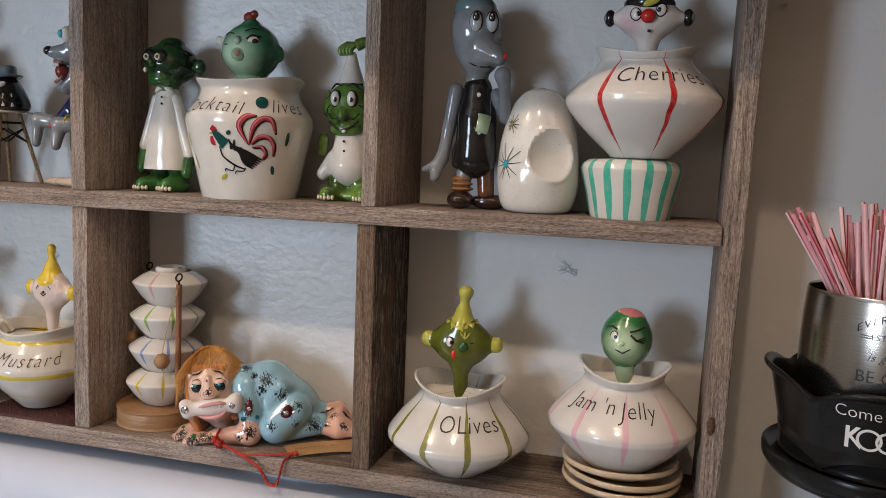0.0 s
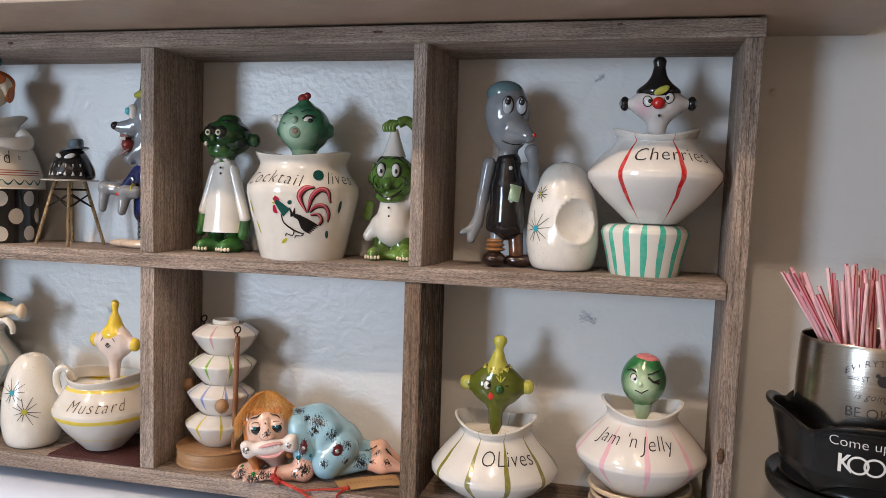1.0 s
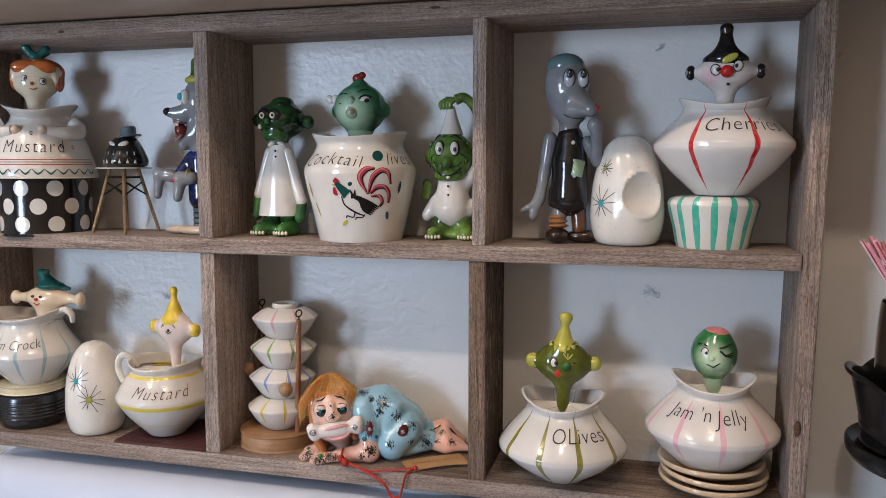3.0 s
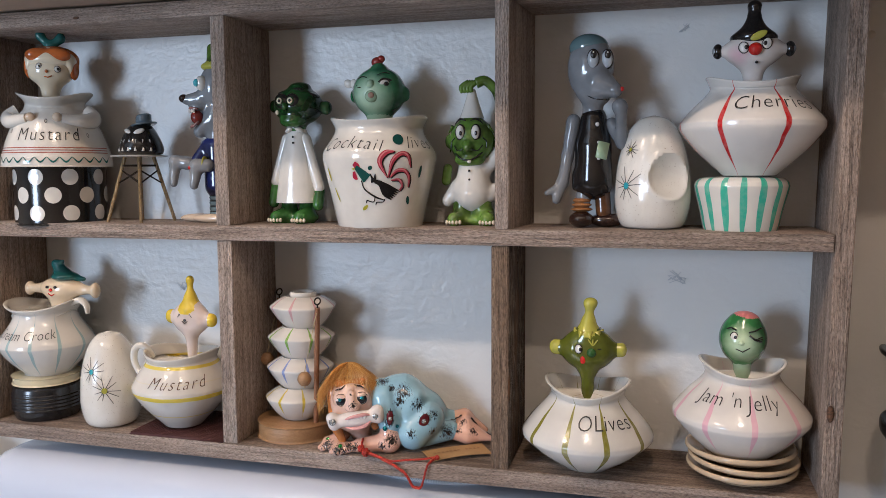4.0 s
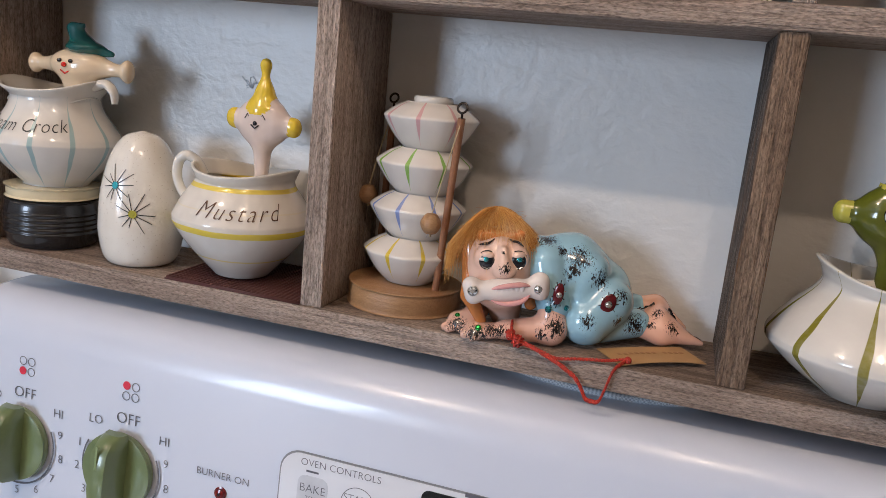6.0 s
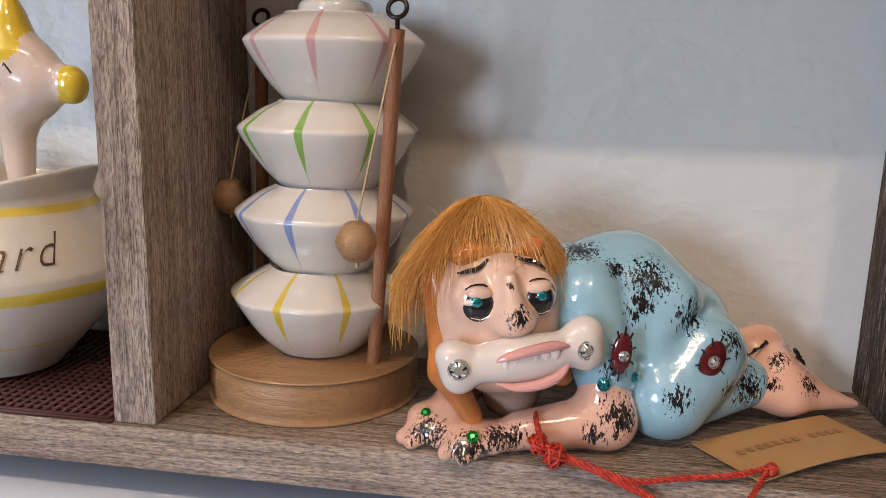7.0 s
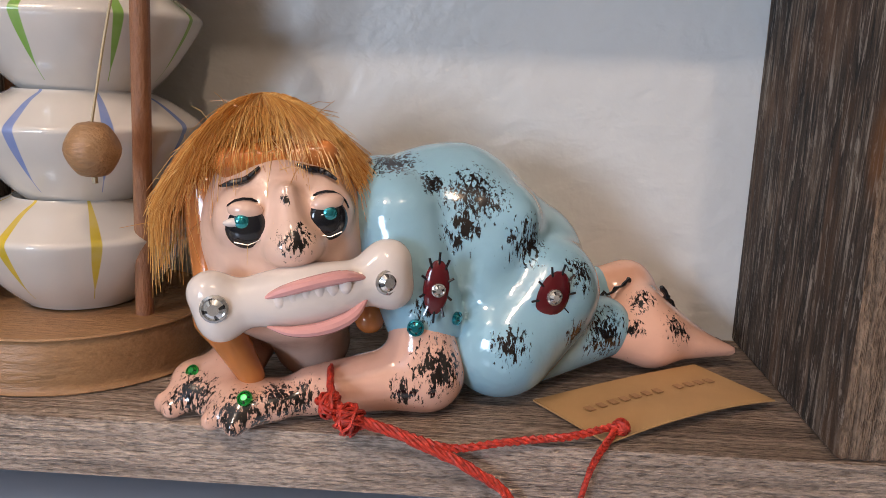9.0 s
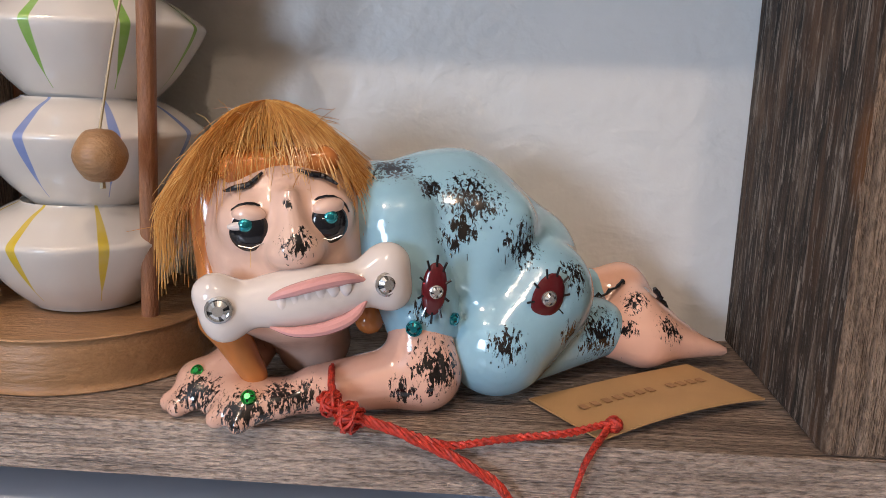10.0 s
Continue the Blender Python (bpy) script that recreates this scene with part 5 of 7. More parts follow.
ell(gg, (-0.0050, -0.0195, 0.1135), (0.0034, 0.0034, 0.0036), 0)
ell(gg, (-0.0042, -0.0202, 0.1040), (0.0055, 0.0032, 0.0050), 1)
ell(gg, (-0.0042, -0.0230, 0.1045), (0.0026, 0.0010, 0.0024), 5)
eye_spots(gg, [((0.0068, -0.0186, 0.1135), 0.0052, (0, 75, 18), 0.0016)], 4, 3)
tube(gg, [(0.0015, -0.0202, 0.1150), (0.0060, -0.0193, 0.1176), (0.0115, -0.0160, 0.1165), (0.0142, -0.0140, 0.1150)], [0.0004, 0.0010, 0.0009, 0.0003], 3, 7, 3)
tube(gg, [(0.0005, -0.0190, 0.1205), (0.0060, -0.0170, 0.1228), (0.0110, -0.0140, 0.1222)], 0.0004, 3, 6, 3)
tube(gg, [(-0.0185, -0.0122, 0.1105), (-0.0145, -0.0162, 0.1112), (-0.0095, -0.0190, 0.1098)], [0.0003, 0.0007, 0.0004], 3, 7, 3)
tube(gg, [(-0.0180, -0.0120, 0.1130), (-0.0140, -0.0157, 0.1132), (-0.0100, -0.0182, 0.1120)], 0.0003, 3, 6, 3)
tube(gg, [(-0.0165, -0.0115, 0.1185), (-0.0125, -0.0145, 0.1200), (-0.0085, -0.0168, 0.1190)], 0.0004, 3, 6, 3)
gg.moved(pose(0, 0, 0, 0, 0, 13), face_start)
ell(gg, (-0.0300, 0.004, 0.1170), (0.0042, 0.0018, 0.0034), 4, (0, 30, 0))
ell(gg, (-0.0245, 0.004, 0.1165), (0.0034, 0.0018, 0.0045), 4, (0, -20, 0))
stopper(gg, [airbrushed("bottle_green_glaze", (0.040, 0.19, 0.085), (0.46, 0.62, 0.44), (-0.003, -0.0215, 0.1035), 0.006, 0.0235, 0.3), SAGE, glaze("brick_red_glaze", (0.25, 0.025, 0.02)), BLACK, WHITE, glaze("dusky_glaze", (0.35, 0.22, 0.16))], crock, "green head with a red comb", {2: "comb", 3: "eye_line", 4: "eye_white", 5: "mouth"})


# ---- speckled eggs ----
def dented_egg(x, y, z, r, h, dent_at, stars, rz=0.0):
    ob = thing("egg_shaker", x, y, z, "white speckled ceramic egg with painted starbursts and a thumb dent", "shaker", "egg shakers", rz)
    out = [(0.001, 0.0), (r * 0.62, 0.0), (r * 0.86, 0.004), (r * 0.985, h * 0.20), (r, h * 0.34), (r * 0.93, h * 0.58), (r * 0.72, h * 0.82), (r * 0.42, h * 0.955), (0.001, h)]

    def sh(a, rr, zz, s):
        px, py = rr * math.cos(a), rr * math.sin(a)
        if dent_at:
            da, dz, dr, deep = dent_at
            dx = math.atan2(math.sin(a - radians(da)), math.cos(a - radians(da))) * r
            q = math.hypot(dx, zz - dz) / dr
            if q < 1.25:
                w = deep * (1 - min(1, q) ** 2) - 0.0012 * max(0.0, 1 - abs(q - 1.08) / 0.17)
                px, py = px - w * math.cos(radians(da)), py - w * math.sin(radians(da))
        return px, py, zz
    part("body", lathe(Geo(), out, 96, sh, 0, 9), EGG, ob)
    rd = profile_radius(out)
    for k, (ang, zz, rr, blue) in enumerate(stars):
        gg = Geo()
        starburst(gg, rd, ang, zz, rr, 0, 1 if blue else 2, 20 + k)
        part("painted_star", gg, [INK, TURQ, YELLOW_GREEN], ob, "turquoise starburst" if blue else "yellow starburst", sharp=None)
    return ob


TURQ = glaze("turquoise_paint", (0.06, 0.38, 0.45))
mt, nt, b = nodes_of("speckled_egg_glaze")
n = Net(nt)
sp = n.noise(n.mapped(), 900, 2, 0.5)
nt.links.new(n.mix(n.math("GREATER_THAN", sp, 0.70), n.ramp(n.noise(n.mapped(), 40, 3), [(0.3, (0.70, 0.66, 0.58)), (0.7, (0.78, 0.75, 0.68))]), (0.42, 0.36, 0.28)), b.inputs["Base Color"])
b.inputs["Roughness"].default_value, b.inputs["Coat Weight"].default_value = 0.2, 0.5
n.bump(n.noise(n.mapped(), 150, 2), 0.3, 0.0006, b)
EGG = mt
dented_egg(0.3561, 0.0400, U, 0.0284, 0.0862, (-62, 0.040, 0.0165, 0.0075), [(-42, 0.033, 0.0105, True), (-42, 0.060, 0.0055, False)])
dented_egg(-0.1332, 0.0270, L, 0.0270, 0.0873, None, [(-2, 0.054, 0.0095, True), (26, 0.037, 0.0110, False)])

# ---- mustard jar on a mesh mat ----
mat_geo = Geo()
for i in range(24):
    yy = -0.0375 + 0.075 * i / 23
    tube(mat_geo, [(-0.046, yy, 0.0012), (0.046, yy, 0.0012)], 0.0007, 0, 5)
for i in range(30):
    xx = -0.046 + 0.092 * i / 29
    tube(mat_geo, [(xx, -0.0375, 0.0016), (xx, 0.0375, 0.0016)], 0.0007, 0, 5)
box(mat_geo, (-0.047, -0.0385, 0.0), (0.047, 0.0385, 0.0008), 0)
mesh_mat = thing("mesh_mat", -0.0480, 0.0390, L, "dark maroon open-weave rubber mat under the jar", "mat")
part("weave", mat_geo, plain("maroon_rubber", (0.075, 0.022, 0.020), 0.6), mesh_mat, sharp=None)


def banded_glaze(name, base, band, levels):
    mt, nt, b = nodes_of(name)
    n = Net(nt)
    o = n.xyz()
    zw = n.math("ADD", o[2], n.math("MULTIPLY", n.math("SUBTRACT", n.noise(n.mapped(), 25, 2), 0.5), 0.0025))
    tot = None
    for zc, hw, strength in levels:
        d = n.math("SUBTRACT", hw, n.math("ABSOLUTE", n.math("SUBTRACT", zw, zc)))
        e = n.math("MULTIPLY", n.math("MINIMUM", n.math("MAXIMUM", n.math("DIVIDE", d, 0.0004), 0.0), 1.0), strength)
        tot = e if tot is None else n.math("MAXIMUM", tot, e)
    nt.links.new(n.mix(tot, n.ramp(n.noise(n.mapped(), 45, 3), [(0.3, tuple(c * 0.92 for c in base)), (0.7, base)]), band), b.inputs["Base Color"])
    b.inputs["Roughness"].default_value, b.inputs["Coat Weight"].default_value, b.inputs["Coat Roughness"].default_value = 0.14, 0.3, 0.07
    n.bump(n.noise(n.mapped(), 110, 2), 0.25, 0.0006, b)
    return mt


WHITE_BANDS = banded_glaze("white_glaze_yellow_bands", (0.71, 0.67, 0.60), (0.72, 0.55, 0.03), [(0.0335, 0.0022, 0.95), (0.0585, 0.0015, 0.9), (0.0145, 0.0007, 0.6), (0.046, 0.0006, 0.15)])
must, zt = squat_jar("lettered_jar", -0.0604, 0.0342, L + 0.0025, 0.0490, 0.0370, 0.0600, 0.0680, 0.0190, 0.0345, 0.0370, WHITE_BANDS,
                     "white glazed mustard jar with yellow bands and smiling head stopper", [("Mustard", 0.0140, 24, 0.0465, 0.45, 1.22, 1.0)], amp=0.0025, ink=BROWN_INK)
gg = Geo()
tube(gg, [(-0.0300, -0.0050, 0.0620), (-0.0335, -0.0090, 0.0700), (-0.0395, -0.0125, 0.0735), (-0.0450, -0.0135, 0.0695), (-0.0465, -0.0135, 0.0605), (-0.0440, -0.0130, 0.0530), (-0.0400, -0.0120, 0.0470)], [0.0036, 0.0038, 0.0038, 0.0038, 0.0036, 0.0034, 0.0034], 0, 14, 5, 0.85)
part("handle", gg, WHITE, must, "white loop handle")
must.scale = (0.914, 0.914, 1.005)
gg = blend(Geo(), [ell_prim((0.012, 0, 0.0985), (0.0190, 0.0105, 0.0155), 0), cone_prim((-0.000, 0, 0.0995), (-0.0075, 0, 0.0995), 0.008, 0.004, 0), cone_prim((0.024, 0, 0.0985), (0.0325, 0, 0.0980), 0.008, 0.004, 0), cone_prim((0.012, 0, 0.090), (0.012, 0, 0.060), 0.0070, 0.0042, 0),
                   cone_prim((0.012, 0, 0.108), (0.012, 0, 0.116), 0.0110, 0.0060, 1), cone_prim((0.012, 0, 0.116), (0.012, 0, 0.131), 0.0050, 0.0020, 1), ell_prim((0.012, 0, 0.1345), (0.0036, 0.0036, 0.0034), 1),
                   ell_prim((-0.0115, 0, 0.1000), (0.0045, 0.0050, 0.0058), 1), ell_prim((0.0362, 0, 0.0975), (0.0040, 0.0050, 0.0055), 1)], 0.0012, 0.006)
for sx in (0.0055, 0.0170):
    tube(gg, [(sx - 0.0020, -0.0102, 0.1010), (sx, -0.0108, 0.1040), (sx + 0.0020, -0.0102, 0.1010)], 0.00045, 2, 6)
tube(gg, [(0.0085, -0.0108, 0.0975), (0.0115, -0.0112, 0.0955), (0.0145, -0.0108, 0.0975)], 0.0005, 2, 6)
ell(gg, (0.0115, -0.0108, 0.0985), (0.0016, 0.0012, 0.0014), 2)
stopper(gg, [PINKSKIN, YELLOW, BLACK], must, "pale smiling head with yellow hair and ears", {1: "yellow_hair", 2: "painted_face"})

# ---- cream crock on a disc and a black pot ----
pot = thing("black_pot", -0.2112, 0.0330, L, "black ribbed glazed pot, upturned on the shelf", "pot")
prof = [(0.001, 0.0), (0.030, 0.0), (0.0350, 0.0025), (0.0375, 0.009)]
for i in range(5):
    prof += [(0.0385, 0.0105 + 0.0034 * i), (0.0377, 0.0122 + 0.0034 * i)]
prof += [(0.0375, 0.0275), (0.0365, 0.031), (0.034, 0.033), (0.001, 0.0335)]
part("body", lathe(Geo(), prof, 56, None, 0, 4), glaze("matt_black_glaze", (0.014, 0.014, 0.016), 0.25, 0.1), pot)
pot.scale = (0.822, 0.822, 1.0)
disc = thing("cream_disc", -0.2112, 0.0330, L + 0.0338, "thick cream ceramic disc on the black pot", "disc")
part("body", lathe(Geo(), [(0.001, 0.0), (0.034, 0.0), (0.0355, 0.0015), (0.0357, 0.0065), (0.0345, 0.0085), (0.001, 0.0088)], 48, None, 0, 3), glaze("butter_glaze", (0.68, 0.60, 0.40)), disc)
disc.scale = (0.83, 0.83, 1.0)
WHITE_BLUE = striped_glaze("white_glaze_blue_stripes", (0.70, 0.67, 0.61), (0.34, 0.47, 0.47), 11, 10, 0.027, 0.026, 0.06)
cream = thing("lettered_pitcher", -0.2085, 0.0335, L + 0.0428, "white glazed cream pitcher with blue stripes and a green-haired head", "jar", "lettered jars")
out = [(0.001, 0.0), (0.022, 0.0), (0.0245, 0.0015), (0.0395, 0.0150), (0.0475, 0.0265), (0.0480, 0.0300), (0.0455, 0.0350), (0.0350, 0.0480), (0.0315, 0.0560)]
prof = out + [(0.0325, 0.0600), (0.0365, 0.0650), (0.0350, 0.0660), (0.0320, 0.0640), (0.0285, 0.0560), (0.0280, 0.0540), (0.001, 0.0550)]


def spout(a, r, z, s):
    w = max(0.0, min(1.0, (s - 0.55) / 0.1))
    side = max(0.0, math.cos(a - math.pi)) ** 3
    back = max(0.0, math.cos(a)) ** 4
    rr = r * (1 + w * (0.20 * side + 0.12 * back))
    return rr * math.cos(a), rr * math.sin(a), z + w * (0.0030 * side + 0.0050 * back - 0.0035 * abs(math.sin(a)))


part("body", lathe(Geo(), prof, 64, spout), WHITE_BLUE, cream)
cream.scale = (0.90, 0.90, 1.03)
gg = Geo()
round_letters(gg, "Cream Crock", 0.0115, profile_radius(out), 6, 0.0400, 0.15, 1.05, 1.0)
part("lettering", gg, INK, cream, "black hand-painted lettering", smooth=False)
gg = Geo()
tube(gg, [(0.0330, 0, 0.0660), (0.0450, 0, 0.0690), (0.0520, 0, 0.0640), (0.0530, 0, 0.0570)], [0.0055, 0.0050, 0.0042, 0.0030], 0, 14, 5, 0.6)
part("handle", gg, WHITE, cream)
gg = blend(Geo(), [ell_prim((0.010, 0.004, 0.0790), (0.0200, 0.0130, 0.0110), 0), cone_prim((0.010, 0.004, 0.074), (0.010, 0.004, 0.055), 0.0120, 0.0080, 0), cone_prim((-0.010, 0.004, 0.0785), (-0.0210, 0.004, 0.0780), 0.0050, 0.0035, 0), cone_prim((0.030, 0.004, 0.0785), (0.0400, 0.004, 0.0780), 0.0050, 0.0035, 0),
                   ell_prim((-0.0225, 0.004, 0.0780), (0.0035, 0.0055, 0.0068), 0), ell_prim((0.0425, 0.004, 0.0780), (0.0035, 0.0055, 0.0075), 0)], 0.0012, 0.004)
gg = blend(gg, [ell_prim((0.014, 0.003, 0.0905), (0.0115, 0.0115, 0.0045), 1), cone_prim((0.012, 0.003, 0.093), (0.006, 0.003, 0.1020), 0.0070, 0.0040, 1), cone_prim((0.006, 0.003, 0.1020), (0.0125, 0.003, 0.1045), 0.0030, 0.0016, 1), cone_prim((0.016, 0.004, 0.0900), (0.030, 0.006, 0.0880), 0.0050, 0.0020, 1)], 0.0012, 0.003)
eye_spots(gg, [((0.0045, -0.0088, 0.0815), 0.0016, (0, 80, 0), 0), ((0.0125, -0.0090, 0.0815), 0.0016, (0, 80, 0), 0)], None, 2)
ell(gg, (0.0085, -0.0098, 0.0790), (0.0016, 0.0016, 0.0016), 3)
tube(gg, [(0.0052, -0.0085, 0.0755), (0.0085, -0.0090, 0.0735), (0.0118, -0.0085, 0.0755)], 0.0006, 3, 6)
cream_head = stopper(gg, [glaze("cream_face_glaze", (0.70, 0.56, 0.38)), TEAL, BLACK, RED], cream, "cream face with teal green hair and big ears", {1: "green_hair", 2: "eye_line", 3: "nose"})
cream_head.scale, cream_head.location = (1.28, 1.1, 1.0), (0.0060, 0.0, 0.0)

# ---- lady mustard jar on a dotted pot ----
dotpot = thing("dotted_pot", -0.1861, 0.0365, U, "black glazed pot with large white polka dots", "pot")
out = [(0.001, 0.0), (0.0470, 0.0), (0.0485, 0.0012), (0.0485, 0.0480), (0.0470, 0.0500), (0.001, 0.0502)]
part("body", lathe(Geo(), out, 64, None, 0, 3), BLACK, dotpot)
dotpot.scale = (0.824, 0.824, 1.0)
dots = [(10.0 + 42 * k + (21 if row % 2 else 0), 0.0085 + 0.0165 * row) for row in range(3) for k in range(-4, 5)]
for ang, zz in dots:
    gg = Geo()
    vv = [(u, max(-zz + 0.002, min(0.0485 - zz, v))) for u, v in oval(0.0088, 0.0074, 20)]
    wrap(gg, vv, lambda z: 0.0485, ang, zz)
    part("dot", gg, WHITE, dotpot, sharp=None)
lady = thing("lettered_jar", -0.1841, 0.0320, U + 0.0503, "white skirt-shaped mustard jar with a red-haired head stopper", "jar", "lettered jars", 24)
out = [(0.001, 0.0), (0.0560, 0.0), (0.0590, 0.0015), (0.0590, 0.0070), (0.0565, 0.0150), (0.0505, 0.0300), (0.0440, 0.0420), (0.0370, 0.0500), (0.0330, 0.0540)]
prof = out + [(0.0320, 0.0580), (0.0400, 0.0650), (0.0385, 0.0660), (0.0300, 0.0600), (0.0270, 0.0560), (0.001, 0.0560)]
part("body", lathe(Geo(), prof, 64, wavy(0.55, 0.0035)), WHITE, lady)
lady.scale = (0.808, 0.808, 0.990)
rd = profile_radius(out)
gg = Geo()
round_letters(gg, "Mustard", 0.0170, rd, 6, 0.0290, 0.1, 1.2, 0.0)
for ang, zz in ((-22, 0.0455), (4, 0.0415), (40, 0.0300), (55, 0.0290), (-48, 0.0330)):
    wrap_stroke(gg, [(0.0012 * math.cos(a * 0.8), 0.0017 * math.sin(a * 0.8)) for a in range(9)], [0.0003] * 9, rd, ang, zz, 0)
part("lettering", gg, INK, lady, "black hand-painted lettering", smooth=False)
gg = Geo()
for zz in (0.0130, 0.0152, 0.0174):
    wrap_stroke(gg, [(u * 0.0165, 0) for u in range(-5, 6)], [0.00035] * 11, rd, 0, zz, 0)
for k in range(-6, 7):
    wrap_stroke(gg, [(-0.0062, 0.0025), (0.0, -0.0020), (0.0062, 0.0025)], [0.0003, 0.0009, 0.0003], rd, 12.4 * k, 0.0065, 1)
part("painted_trim", gg, [glaze("rust_paint", (0.35, 0.06, 0.03)), TEAL], lady, "rust lines and teal scallops", sharp=None)
gg = Geo()
for sx in (-1, 1):
    tube(gg, [(sx * 0.038, -0.010, 0.0500), (sx * 0.046, -0.016, 0.0440), (sx * 0.036, -0.030, 0.0420), (sx * 0.018, -0.040, 0.0440)], [0.0085, 0.0080, 0.0060, 0.0045], 0, 14, 5)
    ell(gg, (sx * 0.014, -0.0415, 0.0450), (0.0055, 0.0040, 0.0042), 1)
part("arm", gg, [WHITE, TAUPE], lady)
gg = blend(Geo(), [ell_prim((-0.003, 0, 0.0900), (0.0255, 0.0180, 0.0150), 0), cone_prim((-0.003, -0.002, 0.084), (-0.005, 0, 0.050), 0.0110, 0.0080, 0)], 0.0013, 0.008)
gg = blend(gg, [ell_prim((-0.002, 0.002, 0.1000), (0.0285, 0.0205, 0.0125), 0), ell_prim((-0.024, 0.001, 0.0940), (0.0055, 0.0120, 0.0095), 0), ell_prim((0.021, 0.001, 0.0930), (0.0055, 0.0120, 0.0095), 0)], 0.0013, 0.004)
hair_faces = gg
part("head_stopper", hair_faces, [CREAM], lady, "cream face of the stopper")
gg = blend(Geo(), [ell_prim((-0.002, 0.004, 0.1010), (0.0292, 0.0200, 0.0125), 0), ell_prim((-0.026, 0.001, 0.0930), (0.0050, 0.0110, 0.0105), 0), ell_prim((0.022, 0.001, 0.0920), (0.0050, 0.0110, 0.0105), 0), ell_prim((-0.013, -0.0125, 0.1035), (0.0130, 0.0055, 0.0060), 0), ell_prim((0.010, -0.0125, 0.1035), (0.0130, 0.0055, 0.0060), 0)], 0.0013, 0.004)
part("hair", gg, [ORANGE], lady, "orange painted hair")
gg = blend(Geo(), [ell_prim((-0.002, -0.002, 0.1140), (0.0055, 0.0050, 0.0045), 0), cone_prim((-0.004, -0.002, 0.1130), (-0.0125, 0, 0.1225), 0.0030, 0.0052, 0), cone_prim((0.000, -0.002, 0.1130), (0.0095, 0, 0.1200), 0.0030, 0.0052, 0)], 0.0012, 0.003)
part("bow", gg, [TEAL], lady, "teal green bow")
gg = Geo()
eye_spots(gg, [((-0.0105, -0.0168, 0.0925), 0.0038, (0, 60, -12), 0.001), ((0.0095, -0.0168, 0.0900), 0.0038, (0, 100, 16), 0.001)], 1, 0)
ell(gg, (-0.002, -0.0185, 0.0880), (0.0018, 0.0016, 0.0016), 2)
tube(gg, [(-0.0050, -0.0165, 0.0835), (-0.001, -0.0172, 0.0825), (0.0030, -0.0165, 0.0840)], 0.0006, 2, 6)
part("painted_face", gg, [BLACK, WHITE, ORANGE], lady, "painted eyes and mouth", sharp=None)

# ---- standing figurines: each one plain mesh ----
def figure(name, x, y, z, geo, mats, label, size, rz=0.0):
    ob = part(name, geo, mats, None, sharp=None)
    ob.matrix_world = pose(x, y, z, 0, 0, rz) @ Matrix.Diagonal((*size, 1.0))
    return tagged(ob, label, "figurine", "monster figurines")


C, E = cone_prim, ell_prim
# green figure in a white coat
gg = Geo()
blend(gg, [C((-0.010, -0.004, 0.0070), (-0.017, -0.013, 0.0050), 0.0075, 0.0060, 0), C((0.010, -0.004, 0.0070), (0.008, -0.015, 0.0050), 0.0075, 0.0062, 0), C((-0.010, 0, 0.005), (-0.009, 0, 0.020), 0.0080, 0.0075, 0), C((0.009, 0, 0.005), (0.009, 0, 0.020), 0.0080, 0.0075, 0), ell_prim((0.002, 0, 0.005), (0.018, 0.010, 0.005), 0)], 0.0012, 0.003)
lathe(gg, [(0.001, 0.0200), (0.0180, 0.0180), (0.0215, 0.0175), (0.0218, 0.0195), (0.0195, 0.0350), (0.0165, 0.0560), (0.0120, 0.0720), (0.0085, 0.0800), (0.0060, 0.0815)], 40, lambda a, r, z, s: (r * math.cos(a) * (1 + 0.04 * math.sin(5 * a) * (1 - s)), 0.82 * r * math.sin(a) * (1 + 0.04 * math.sin(5 * a) * (1 - s)), z), 1)
blend(gg, [C((-0.009, -0.002, 0.0715), (-0.0205, -0.004, 0.036), 0.0055, 0.0050, 1), C((0.009, -0.002, 0.0715), (0.0235, -0.005, 0.030), 0.0055, 0.0050, 1)], 0.0012, 0.004)
blend(gg, [C((-0.0210, -0.003, 0.032), (-0.0225, -0.006, 0.018), 0.0050, 0.0050, 0), C((0.0235, -0.004, 0.028), (0.0235, -0.008, 0.016), 0.0050, 0.0052, 0)], 0.0012, 0.003)
blend(gg, [E((0.002, 0, 0.1000), (0.0235, 0.0190, 0.0165), 2), C((0.001, 0, 0.090), (0, 0, 0.075), 0.0090, 0.0070, 0), E((-0.024, 0.002, 0.1005), (0.0045, 0.0040, 0.0055), 2), E((0.0290, 0.002, 0.0980), (0.0055, 0.0045, 0.0060), 2), E((0.004, 0, 0.1160), (0.010, 0.008, 0.0042), 2), E((0.000, -0.010, 0.0870), (0.012, 0.0085, 0.0060), 0)], 0.0012, 0.004)
for ex in (-0.0075, 0.0030):
    ell(gg, (ex + 0.0006, -0.0165, 0.1030), (0.0072, 0.0034, 0.0066), 4, (0, 12, 0))
    ell(gg, (ex, -0.0185, 0.1030), (0.0042, 0.0024, 0.0040), 2)
    ell(gg, (ex, -0.0202, 0.1032), (0.0027, 0.0014, 0.0027), 3)
    ell(gg, (ex + 0.0004, -0.0214, 0.1032), (0.0013, 0.0008, 0.0013), 4)
ell(gg, (-0.0025, -0.0195, 0.0985), (0.0026, 0.0036, 0.0034), 0)
ell(gg, (-0.0130, -0.0140, 0.0940), (0.0018, 0.0014, 0.0021), 3)
